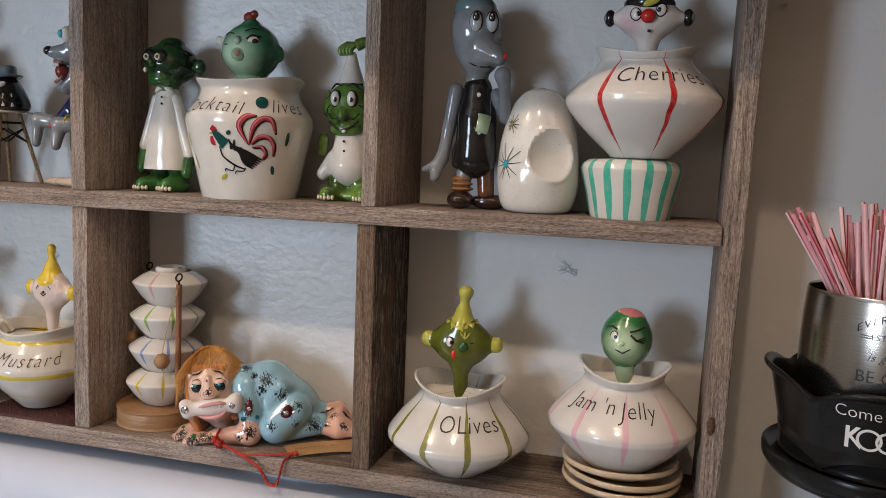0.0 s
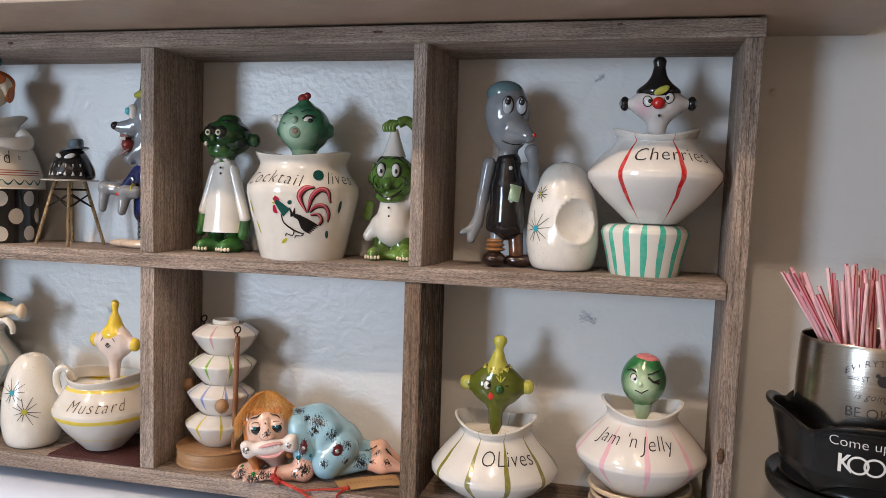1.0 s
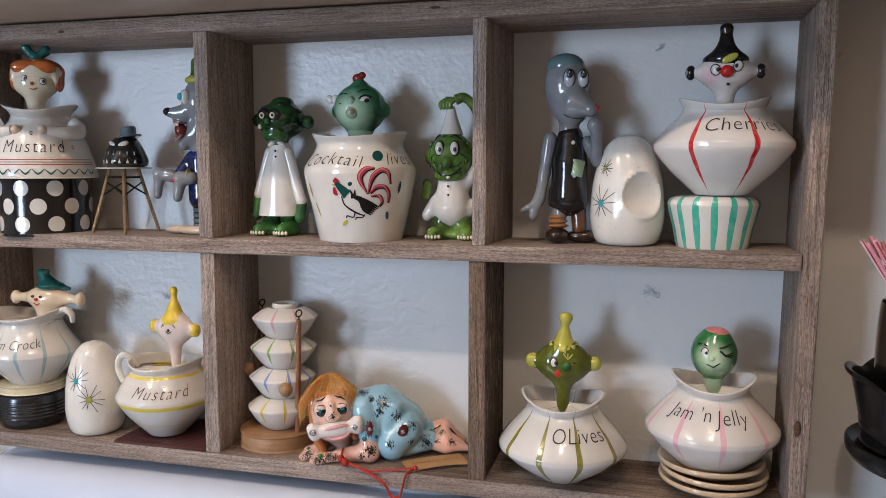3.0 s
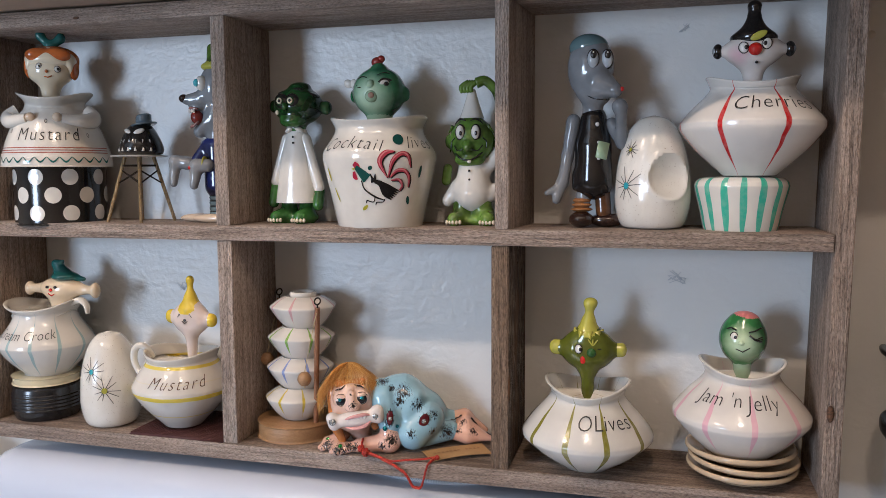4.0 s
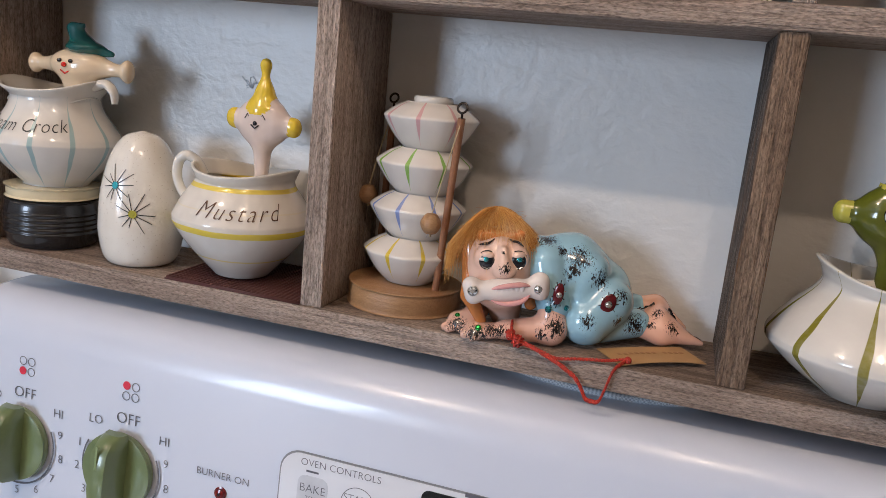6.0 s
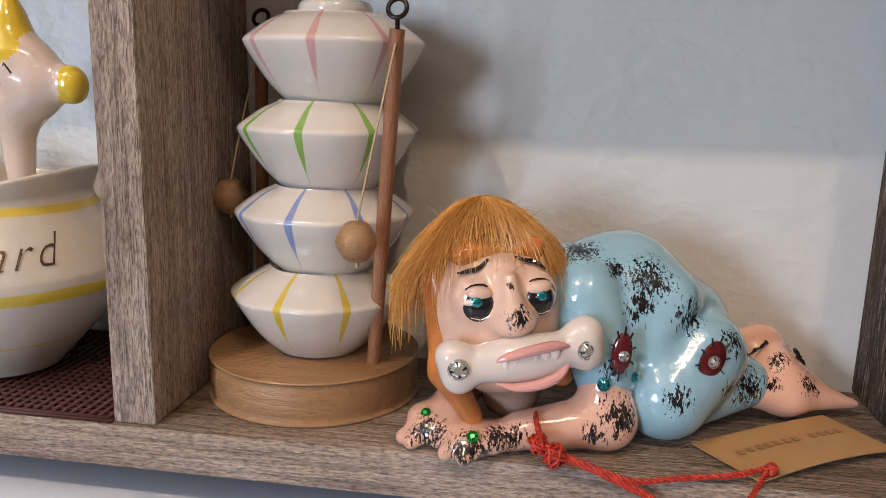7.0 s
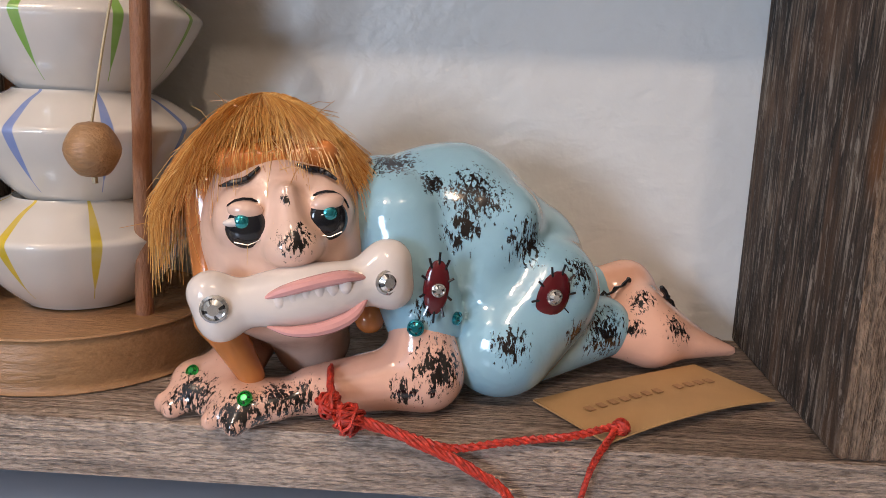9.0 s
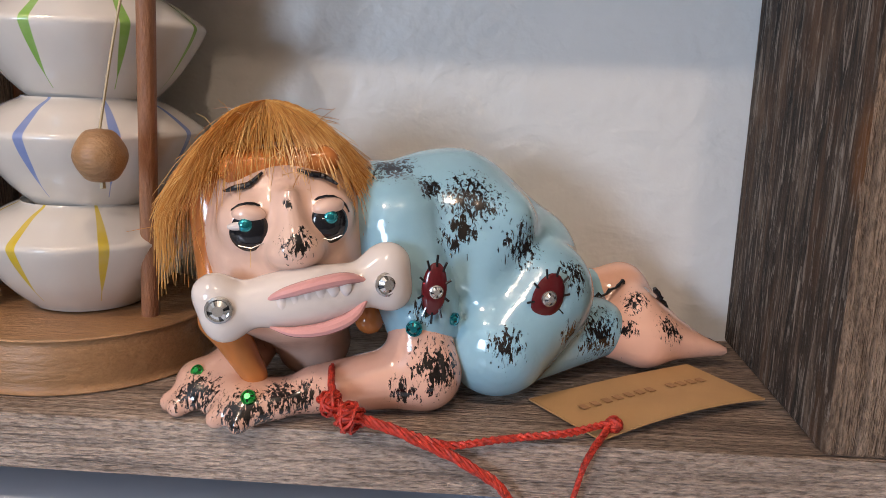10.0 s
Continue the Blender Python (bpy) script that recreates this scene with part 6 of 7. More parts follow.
for px, pz, pr in ((-0.010, 0.1130, 0.0050), (0.006, 0.1150, 0.0065), (0.018, 0.1110, 0.0055), (0.021, 0.0980, 0.0040)):
    ell(gg, (px, -0.0060 + 0.2 * abs(px), pz - 0.0022), (pr * 1.25, 0.0070, pr * 0.42), 4, (0, 160 * px / 0.15, 0))
for sx in (-1, 1):
    ell(gg, (0.0005 + sx * 0.0048, -0.0075, 0.0800), (0.0050, 0.0030, 0.0022), 1, (20, sx * 28, sx * 14))
for k in range(5):
    for cx, cy in ((-0.017, -0.016), (0.008, -0.019)):
        ell(gg, (cx - 0.006 + 0.003 * k, cy - 0.002 + 0.0008 * abs(k - 2), 0.0030), (0.0014, 0.0016, 0.0018), 5)
for k in range(2):
    ell(gg, (0.0010, -0.0115 - 0.002 * k * 0, 0.0735 - 0.0050 * k), (0.0010, 0.0010, 0.0010), 4)
figure("green_figurine", 0.0535, 0.0490, U, gg, [GREEN, WHITE, DKGREEN, CREAM, BLACK, CREAM], "small dark green monster figurine in a long white coat", (0.94, 0.94, 1.02))

# green figure with a party hat
gg = Geo()
blend(gg, [C((-0.010, 0, 0.0065), (-0.012, -0.014, 0.0050), 0.0075, 0.0060, 0), C((0.012, 0, 0.0065), (0.016, -0.013, 0.0050), 0.0075, 0.0060, 0), C((-0.008, 0, 0.006), (-0.007, 0, 0.024), 0.0085, 0.0090, 0), C((0.009, 0, 0.006), (0.008, 0, 0.024), 0.0085, 0.0090, 0), E((0.002, 0, 0.004), (0.018, 0.010, 0.004), 0)], 0.0012, 0.003)
blend(gg, [C((0.001, 0, 0.027), (0.001, 0, 0.046), 0.0165, 0.0125, 1), C((0.016, 0, 0.025), (0.020, 0.001, 0.030), 0.0060, 0.0040, 1), C((-0.012, -0.002, 0.030), (-0.020, -0.004, 0.020), 0.0070, 0.0050, 1), C((0.012, 0.001, 0.046), (0.0235, 0.002, 0.058), 0.0060, 0.0065, 1)], 0.0012, 0.004)
blend(gg, [E((0, 0, 0.0685), (0.0190, 0.0160, 0.0195), 2), E((-0.0195, 0.001, 0.0680), (0.0040, 0.0040, 0.0060), 0), E((0, -0.015, 0.0625), (0.0045, 0.0050, 0.0050), 2), E((0.0, -0.008, 0.0530), (0.0130, 0.0085, 0.0060), 2), C((-0.022, -0.002, 0.036), (-0.020, -0.004, 0.046), 0.0040, 0.0040, 0)], 0.0012, 0.003)
lathe(gg, [(0.001, 0.086), (0.0098, 0.0860), (0.0096, 0.0880), (0.0055, 0.1000), (0.0030, 0.1085), (0.001, 0.1090)], 24, None, 1, 3)
tube(gg, [(0.0240, 0.002, 0.0600), (0.0245, 0.002, 0.0850), (0.0215, 0.001, 0.1050), (0.0120, 0.000, 0.1155), (0.0040, -0.001, 0.1140)], [0.0050, 0.0042, 0.0040, 0.0040, 0.0045], 0, 12, 5)
for k in range(4):
    tube(gg, [(0.004 - 0.002 * k, -0.002, 0.1150), (0.000 - 0.0028 * k, -0.003, 0.1110), (0.0005 - 0.0026 * k, -0.003, 0.1065)], [0.0024, 0.0022, 0.0016], 0, 8, 3)
for ex in (-0.0065, 0.0065):
    ell(gg, (ex, -0.0140, 0.0745), (0.0046, 0.0032, 0.0066), 4)
    ell(gg, (ex, -0.0155, 0.0745), (0.0036, 0.0026, 0.0055), 3)
    ell(gg, (ex + 0.001, -0.0180, 0.0735), (0.0013, 0.0008, 0.0018), 4)
tube(gg, [(-0.0110, -0.0140, 0.0580), (-0.004, -0.0170, 0.0530), (0.004, -0.0170, 0.0530), (0.0120, -0.0135, 0.0585)], 0.0007, 4, 6, 4)
ell(gg, (0.0015, -0.0170, 0.0515), (0.0018, 0.0010, 0.0016), 3)
for sx in (-1, 1):
    tube(gg, [(sx * 0.0030, -0.0170, 0.0610), (sx * 0.0085, -0.0160, 0.0600), (sx * 0.0120, -0.0132, 0.0640)], 0.0005, 4, 6, 4)
    tube(gg, [(sx * 0.0115, -0.0130, 0.0700), (sx * 0.0145, -0.0108, 0.0675), (sx * 0.0150, -0.0108, 0.0620)], 0.0005, 4, 6, 4)
    tube(gg, [(sx * 0.0020, -0.0140, 0.0835), (sx * 0.0070, -0.0125, 0.0850), (sx * 0.0120, -0.0105, 0.0810)], [0.0004, 0.0009, 0.0003], 4, 6, 4)
    for k in range(4):
        tube(gg, [(sx * (0.0150 + 0.0006 * k), -0.006 + 0.003 * k, 0.0800 - 0.0040 * k), (sx * (0.0195 + 0.0004 * k), -0.003 + 0.003 * k, 0.0740 - 0.0050 * k)], [0.0016, 0.0003], 0, 6)
for k in range(2):
    ell(gg, (0.0010, -0.0150 + 0.0010 * k, 0.0440 - 0.0070 * k), (0.0010, 0.0012, 0.0010), 4)
for k in range(5):
    for cx, cy in ((-0.012, -0.017), (0.016, -0.016)):
        ell(gg, (cx - 0.0055 + 0.0028 * k, cy - 0.002 + 0.0008 * abs(k - 2), 0.0030), (0.0013, 0.0016, 0.0018), 5)
figure("green_figurine", 0.2110, 0.0490, U, gg, [LEAFGREEN, WHITE, glaze("mid_green_glaze", (0.13, 0.25, 0.035), speck=0.42), WHITE, BLACK, CREAM], "small green monster figurine in a white smock and pointed hat", (0.985, 0.985, 1.02))

# grey figure in a black waistcoat
gg = Geo()
blend(gg, [E((0.0, 0.001, 0.1240), (0.0195, 0.0175, 0.0255), 0), E((0.004, -0.004, 0.1060), (0.0150, 0.0120, 0.0125), 0), C((0.0085, -0.0090, 0.1110), (0.0215, -0.016, 0.1050), 0.0125, 0.0058, 0), C((0.002, 0, 0.098), (0.002, 0, 0.088), 0.0080, 0.0090, 0)], 0.0012, 0.004)
blend(gg, [E((-0.002, 0.002, 0.1400), (0.0165, 0.0150, 0.0105), 5)], 0.0012, 0.004)
blend(gg, [C((0.003, 0, 0.038), (0.003, 0, 0.064), 0.0165, 0.0145, 1), C((0.003, 0, 0.064), (0.003, 0, 0.084), 0.0145, 0.0110, 1), C((-0.008, -0.005, 0.040), (-0.011, -0.007, 0.032), 0.006, 0.003, 1), C((0.012, -0.006, 0.040), (0.016, -0.007, 0.031), 0.006, 0.003, 1)], 0.0012, 0.004)
blend(gg, [C((-0.014, 0, 0.083), (-0.0185, -0.002, 0.056), 0.0062, 0.0050, 0), C((-0.0185, -0.002, 0.056), (-0.0220, -0.004, 0.036), 0.0048, 0.0050, 0), C((-0.0235, -0.004, 0.034), (-0.0270, -0.008, 0.022), 0.0050, 0.0038, 0), C((-0.0260, -0.006, 0.031), (-0.0350, -0.010, 0.027), 0.0035, 0.0022, 0)], 0.0012, 0.003)
blend(gg, [C((0.018, 0, 0.080), (0.0270, -0.006, 0.066), 0.0058, 0.0050, 0), C((0.0270, -0.006, 0.066), (0.0260, -0.014, 0.088), 0.0048, 0.0046, 0), E((0.0250, -0.015, 0.0930), (0.0065, 0.0058, 0.0060), 0)], 0.0012, 0.003)
blend(gg, [C((-0.004, -0.002, 0.034), (-0.005, -0.003, 0.018), 0.0065, 0.0060, 0), C((0.010, 0.004, 0.036), (0.012, 0.003, 0.012), 0.0070, 0.0065, 2)], 0.0012, 0.003)
for k in range(3):
    lathe(gg, [(0.0060, 0.0125 + 0.0035 * k), (0.0095 - 0.0008 * k, 0.0143 + 0.0035 * k), (0.0060, 0.0160 + 0.0035 * k)], 20, lambda a, r, z, s: (r * math.cos(a) - 0.006, r * math.sin(a) - 0.003, z), 3, 3)
blend(gg, [E((-0.006, -0.006, 0.0065), (0.0105, 0.0120, 0.0065), 4), E((0.015, 0.003, 0.0055), (0.0150, 0.0085, 0.0055), 4)], 0.0012, 0.003)
for ex, ez in ((0.0030, 0.1290), (0.0142, 0.1290)):
    ell(gg, (ex, -0.0150 + 0.004 * (ex > 0.01), ez), (0.0054, 0.0030, 0.0078), 6)
    ell(gg, (ex, -0.0160 + 0.004 * (ex > 0.01), ez), (0.0047, 0.0030, 0.0068), 10)
    ell(gg, (ex + 0.0006, -0.0184 + 0.004 * (ex > 0.01), ez + 0.003), (0.0026, 0.0012, 0.0034), 6)
    # small white dot drawn as the glint on the pupil
    ell(gg, (ex + 0.0006, -0.0186 + 0.004 * (ex > 0.01), ez + 0.0046), (0.0008, 0.0014, 0.0008), 7)
ell(gg, (0.0270, -0.0188, 0.1055), (0.0016, 0.0016, 0.0018), 8)
tube(gg, [(-0.0040, -0.0130, 0.1045), (0.0010, -0.0152, 0.1005), (0.0080, -0.0172, 0.0985), (0.0150, -0.0160, 0.0985)], 0.0005, 6, 6, 4)
ngon_plate(gg, rounded(0.0095, 0.0130, 0.001), 0.0012, pose(0.0115, -0.0148, 0.060, 90, 12, 18), 9)
for zz in (0.080, 0.066, 0.054):
    ell(gg, (0.0070 + 0.05 * (0.08 - zz), -0.0130 - 0.08 * (0.08 - zz) * 0.3, zz), (0.0017, 0.0014, 0.0017), 7)
figure("grey_figurine", 0.3080, 0.0395, U, gg, [GREY, BLACK, BROWN, glaze("tan_boot_glaze", (0.28, 0.12, 0.04)), DKBROWN, glaze("blue_grey_glaze", (0.13, 0.20, 0.21)), BLACK, WHITE, RED, SAGE, glaze("pale_grey_glaze", (0.40, 0.43, 0.45))], "tall grey long-nosed monster figurine in a black waistcoat", (0.92, 0.92, 0.997))

# grey clown with a green hat
gg = Geo()
blend(gg, [E((0.002, 0.002, 0.1220), (0.0170, 0.0165, 0.0230), 0), C((-0.010, -0.006, 0.1130), (-0.0230, -0.010, 0.1120), 0.0075, 0.0045, 0), C((-0.002, -0.002, 0.094), (-0.0110, -0.0085, 0.0830), 0.0105, 0.0058, 0), E((-0.0125, -0.0090, 0.1055), (0.0080, 0.0068, 0.0040), 0), C((0.004, 0, 0.100), (0.002, 0, 0.078), 0.0120, 0.0100, 0)], 0.0012, 0.004)
blend(gg, [C((0.002, 0, 0.068), (0.003, 0, 0.034), 0.0130, 0.0140, 1), C((-0.006, -0.004, 0.070), (-0.018, -0.010, 0.052), 0.0065, 0.0055, 1), C((0.014, -0.002, 0.070), (0.018, -0.010, 0.048), 0.0065, 0.0055, 1)], 0.0012, 0.004)
blend(gg, [C((-0.022, -0.012, 0.054), (-0.034, -0.014, 0.056), 0.0062, 0.0055, 0), C((-0.034, -0.014, 0.056), (-0.0360, -0.015, 0.036), 0.0055, 0.0035, 0), C((0.000, -0.016, 0.052), (-0.010, -0.018, 0.052), 0.0060, 0.0065, 0), C((-0.010, -0.018, 0.050), (-0.012, -0.020, 0.034), 0.0060, 0.0038, 0)], 0.0012, 0.003)
for k in range(6):
    lathe(gg, [(0.0112 - 0.0001 * k, 0.0060 + 0.0048 * k), (0.0118, 0.0084 + 0.0048 * k), (0.0112, 0.0097 + 0.0048 * k)], 24, lambda a, r, z, s: (r * math.cos(a) * (1 - 0.12 * math.cos(2 * a)) + 0.004, r * math.sin(a), z), 3, 2)
    lathe(gg, [(0.0113, 0.0097 + 0.0048 * k), (0.0117, 0.0102 + 0.0048 * k), (0.0112, 0.0108 + 0.0048 * k)], 24, lambda a, r, z, s: (r * math.cos(a) * (1 - 0.12 * math.cos(2 * a)) + 0.004, r * math.sin(a), z), 2, 2)
blend(gg, [E((-0.010, -0.010, 0.0042), (0.0230, 0.0070, 0.0042), 4), E((0.004, -0.016, 0.0042), (0.0200, 0.0065, 0.0042), 4)], 0.0012, 0.002)
ell(gg, (-0.0120, -0.0105, 0.0955), (0.0058, 0.0062, 0.0072), 5, (0, -25, 0))
tube(gg, [(-0.0190, -0.0120, 0.1035), (-0.0150, -0.0155, 0.1040), (-0.0080, -0.0160, 0.1030)], [0.0010, 0.0014, 0.0008], 11, 8, 3)
tube(gg, [(-0.0185, -0.0120, 0.0880), (-0.0140, -0.0160, 0.0872), (-0.0075, -0.0160, 0.0920)], [0.0010, 0.0014, 0.0008], 11, 8, 3)
ell(gg, (-0.0250, -0.0110, 0.1130), (0.0046, 0.0044, 0.0040), 6)
for k in range(3):
    ell(gg, (-0.0175 + 0.0028 * k, -0.0140 - 0.0012 * k, 0.1012), (0.0013, 0.0012, 0.0019), 7, (0, 0, 0), 10, 8)
ell(gg, (-0.0030, -0.0155, 0.0535), (0.0015, 0.0074, 0.0072), 9, (0, 0, 10))
ell(gg, (-0.0135, -0.0238, 0.0500), (0.0016, 0.0012, 0.0016), 12)
ell(gg, (-0.0060, -0.0125, 0.1260), (0.0055, 0.0050, 0.0068), 7)
ell(gg, (-0.0085, -0.0165, 0.1260), (0.0028, 0.0020, 0.0034), 8)
blend(gg, [E((0.002, 0.002, 0.1420), (0.0150, 0.0130, 0.0055), 9), C((0.002, 0, 0.146), (-0.001, 0, 0.158), 0.0085, 0.0050, 10), E((0.014, -0.003, 0.1460), (0.006, 0.005, 0.0055), 9)], 0.0012, 0.002)
figure("clown_figurine", -0.0253, 0.0470, U, gg, [GREY, glaze("navy_glaze", (0.020, 0.028, 0.13), speck=0.4), BLACK, glaze("slate_teal_glaze", (0.13, 0.18, 0.19), speck=0.3), TAUPE, glaze("mouth_red_glaze", (0.18, 0.02, 0.015)), DKBROWN, WHITE, TURQ, YELLOW_GREEN, LEAFGREEN, glaze("brown_lip_glaze", (0.30, 0.14, 0.12)), RED], "grey laughing clown figurine in blue with a green hat", (0.99, 0.99, 0.978))

# stool with a small black figure on it
STICKW = wood("pale_stick_wood", 2, (0.36, 0.24, 0.10), (0.48, 0.33, 0.15), (0.58, 0.42, 0.22), 0.5)
stool = thing("miniature_stool", -0.1000, 0.0380, U, "miniature stool with a white seat and pale wooden legs", "stool")
part("seat", lathe(Geo(), [(0.001, 0.0575), (0.0265, 0.0575), (0.0275, 0.0583), (0.0265, 0.0592), (0.001, 0.0594)], 40, None, 0, 2), WHITE, stool)
for a in (35, 125, 215, 305):
    ca_, sa_ = math.cos(radians(a)), math.sin(radians(a))
    gg = Geo()
    tube(gg, [(0.0330 * ca_, 0.0330 * sa_, 0.0), (0.0140 * ca_, 0.0140 * sa_, 0.0576)], [0.0017, 0.0019], 0, 10)
    part("leg", gg, STICKW, stool)
gg = Geo()
for a in range(4):
    p0, p1 = radians(35 + 90 * a), radians(125 + 90 * a)
    for z0, z1 in ((0.034, 0.046), (0.046, 0.034)):
        r0, r1 = 0.033 - 0.33 * z0, 0.033 - 0.33 * z1
        tube(gg, [(r0 * math.cos(p0), r0 * math.sin(p0), z0), (r1 * math.cos(p1), r1 * math.sin(p1), z1)], 0.0007, 0, 6)
    r0 = 0.033 - 0.33 * 0.050
    tube(gg, [(r0 * math.cos(p0), r0 * math.sin(p0), 0.05), (r0 * math.cos(p1), r0 * math.sin(p1), 0.05)], 0.0010, 0, 6)
part("wire_brace", gg, WIRE, stool, "black crossed wire brace")
stool.scale = (0.88, 0.88, 1.028)
gg = Geo()
lathe(gg, [(0.001, 0.0), (0.0185, 0.0), (0.0225, 0.0035), (0.0215, 0.0100), (0.0150, 0.0220), (0.0090, 0.0275), (0.001, 0.029)], 36, None, 0, 5)
for k in range(7):
    a = radians(-150 + 20 * k)
    tube(gg, [(0.0222 * math.cos(a), 0.0222 * math.sin(a), 0.003), (0.0195 * math.cos(a), 0.0195 * math.sin(a), 0.0135)], [0.0016, 0.0008], 1, 6)
for sx in (-1, 1):
    ell(gg, (sx * 0.0065 + 0.001, -0.0138, 0.0205), (0.0060, 0.0022, 0.0024), 1, (25, sx * -18, sx * 22))
ell(gg, (0.001, -0.0180, 0.0120), (0.0022, 0.0030, 0.0050), 0)
lathe(gg, [(0.001, 0.0270), (0.0125, 0.0265), (0.0130, 0.0280), (0.0085, 0.0285), (0.0080, 0.0345), (0.0060, 0.0365), (0.001, 0.0370)], 28, lambda a, r, z, s: (r * math.cos(a) + 0.004, r * math.sin(a), z + 0.15 * r * math.cos(a)), 2, 2)
ob = part("masked_figurine", gg, [BLACK, WHITE, glaze("slate_glaze", (0.12, 0.16, 0.19))], None, sharp=None)
ob.location, ob.scale = (-0.0965, 0.0370, U + 0.0611), (0.86, 0.86, 1.0)
tagged(ob, "small black and white figurine with a grey bowler hat", "figurine", "monster figurines")

# ---- range controls ----
TILT = math.degrees(math.atan2(0.0135, 0.165))


def face_y(z):
    return -0.0165 - (1.195 - z) * 0.0135 / 0.165


def on_face(x, z, lift=0.0):
    """A pose on the sloping control face: x to the right, y up the face, z out of it."""
    return Matrix.Translation((x - SX, face_y(z) + 0.2, z)) @ pose(0, 0, 0, 90 - TILT) @ Matrix.Translation((0, 0, lift))


def face_text(geo, text, size, x, z, mat=0, spread=1.0, lift=0.0005):
    vs, fs = letters(text, size, 0.0, spread)
    m = on_face(x, z, lift)
    return geo.add([m @ Vector((u, v, 0)) for u, v in vs], fs, mat)


def face_ring(geo, x, z, r, w, mat=0, a0=0, a1=360, lift=0.0004):
    m = on_face(x, z, lift)
    n = max(8, int(abs(a1 - a0) / 10))
    vs = []
    for i in range(n + 1):
        a = radians(a0 + (a1 - a0) * i / n)
        vs += [m @ Vector(((r - w / 2) * math.cos(a), (r - w / 2) * math.sin(a), 0)), m @ Vector(((r + w / 2) * math.cos(a), (r + w / 2) * math.sin(a), 0))]
    return geo.add(vs, [(2 * i, 2 * i + 1, 2 * i + 3, 2 * i + 2) for i in range(n)], mat)


PRINT = plain("grey_print", (0.10, 0.10, 0.12), 0.5)
DOTRED = plain("red_print", (0.62, 0.02, 0.05), 0.4)
KNOB = plain("olive_knob_plastic", (0.15, 0.20, 0.085), 0.28, 0, 0.0, 60, 0.3, 0.06)
KNOB_X = [(-0.1890, "FRONT", 2), (-0.1075, "REAR", 0), (0.3540, "REAR", 1), (0.4355, "FRONT", 3)]
for kx, word, filled in KNOB_X:
    kz = 1.1265
    gg = Geo()
    face_text(gg, "OFF", 0.0105, kx + 0.003, kz + 0.0335)
    face_text(gg, "LO", 0.0085, kx - 0.0215, kz + 0.0285)
    face_text(gg, "HI", 0.0085, kx + 0.0305, kz + 0.0250)
    face_text(gg, word, 0.0075, kx - 0.003, kz - 0.0515)
    for i in range(1, 10):
        a = radians(162 + (i - 1) * 27)
        face_text(gg, str(i), 0.0082, kx + 0.0345 * math.cos(a), kz + 0.0345 * math.sin(a))
    face_ring(gg, kx, kz, 0.0290, 0.0012, 0, 150, 385, 0.0014)
    part("dial_print", gg, PRINT, stove, "grey dial numbers and arc", smooth=False)
    gg = Geo()
    for j in range(4):
        cx, cz = kx + 0.0035 + (-0.0034 if j % 2 == 0 else 0.0034), kz + 0.0520 + (0.0034 if j < 2 else -0.0034)
        if j == filled:
            m = on_face(cx, cz, 0.0004)
            gg.add([m @ Vector((0.0028 * math.cos(math.pi * i / 8), 0.0028 * math.sin(math.pi * i / 8), 0)) for i in range(16)], [tuple(range(16))], 1)
        else:
            face_ring(gg, cx, cz, 0.0027, 0.0005)
    part("burner_mark", gg, [PRINT, DOTRED], stove, "four burner dots, one red", smooth=False)
    # knob: a round skirt with a tapered grip and an indicator ridge
    gg = Geo()
    lathe(gg, [(0.0215, 0.0), (0.0222, 0.0015), (0.0218, 0.0035), (0.0200, 0.0050), (0.001, 0.0055)], 44, None, 0, 3)
    blade = [(-0.0075, 0.0050), (-0.0068, 0.0150), (-0.0050, 0.0205), (0.0, 0.0218), (0.0050, 0.0205), (0.0068, 0.0150), (0.0075, 0.0050)]
    vs, fs = [], []
    ys = [-0.0205, -0.0195, -0.015, -0.005, 0.006, 0.016, 0.0215, 0.0235]
    fall = [0.35, 0.62, 0.90, 1.0, 1.0, 0.92, 0.66, 0.35]
    for yy, ff in zip(ys, fall):
        for bx, bz in blade:
            vs.append((bx * (0.75 + 0.25 * ff), yy, 0.0045 + (bz - 0.0045) * ff))
    nb = len(blade)
    for i in range(len(ys) - 1):
        for j in range(nb - 1):
            a = i * nb + j
            fs.append((a, a + 1, a + nb + 1, a + nb))
    fs.append(tuple(range(nb)))
    fs.append(tuple(range((len(ys) - 1) * nb + nb - 1, (len(ys) - 1) * nb - 1, -1)))
    gg.add(vs, [tuple(reversed(f)) for f in fs])
    gg.moved(on_face(kx, kz, 0.0008) @ pose(0, 0, 0, 0, 0, -2) @ Matrix.Scale(1.14, 4))
    knob = part("knob", gg, KNOB, stove, "olive green plastic burner knob", sharp=35)
    gg = Geo()
    box(gg, (-0.0007, 0.004, 0.0212), (0.0007, 0.0205, 0.0222), 0.0002)
    gg.moved(on_face(kx, kz, 0.0000) @ pose(0, 0, 0, 0, 0, -2) @ Matrix.Scale(1.14, 4))
    part("pointer", gg, plain("pale_green_plastic", (0.22, 0.29, 0.12), 0.3), knob)
gg = Geo()
face_text(gg, "BURNER ON", 0.0066, -0.0340, 1.1395)
part("lamp_print", gg, PRINT, stove, smooth=False)
gg = Geo()
lathe(gg, [(0.0042, 0.0), (0.0042, 0.0008), (0.0034, 0.0010), (0.0030, 0.0020), (0.001, 0.0026)], 24, None, 0, 2)
gg.moved(on_face(-0.0345, 1.1285))
part("indicator_lamp", gg, glaze("dark_red_lens", (0.14, 0.006, 0.006)), stove, "dark red burner indicator lens")
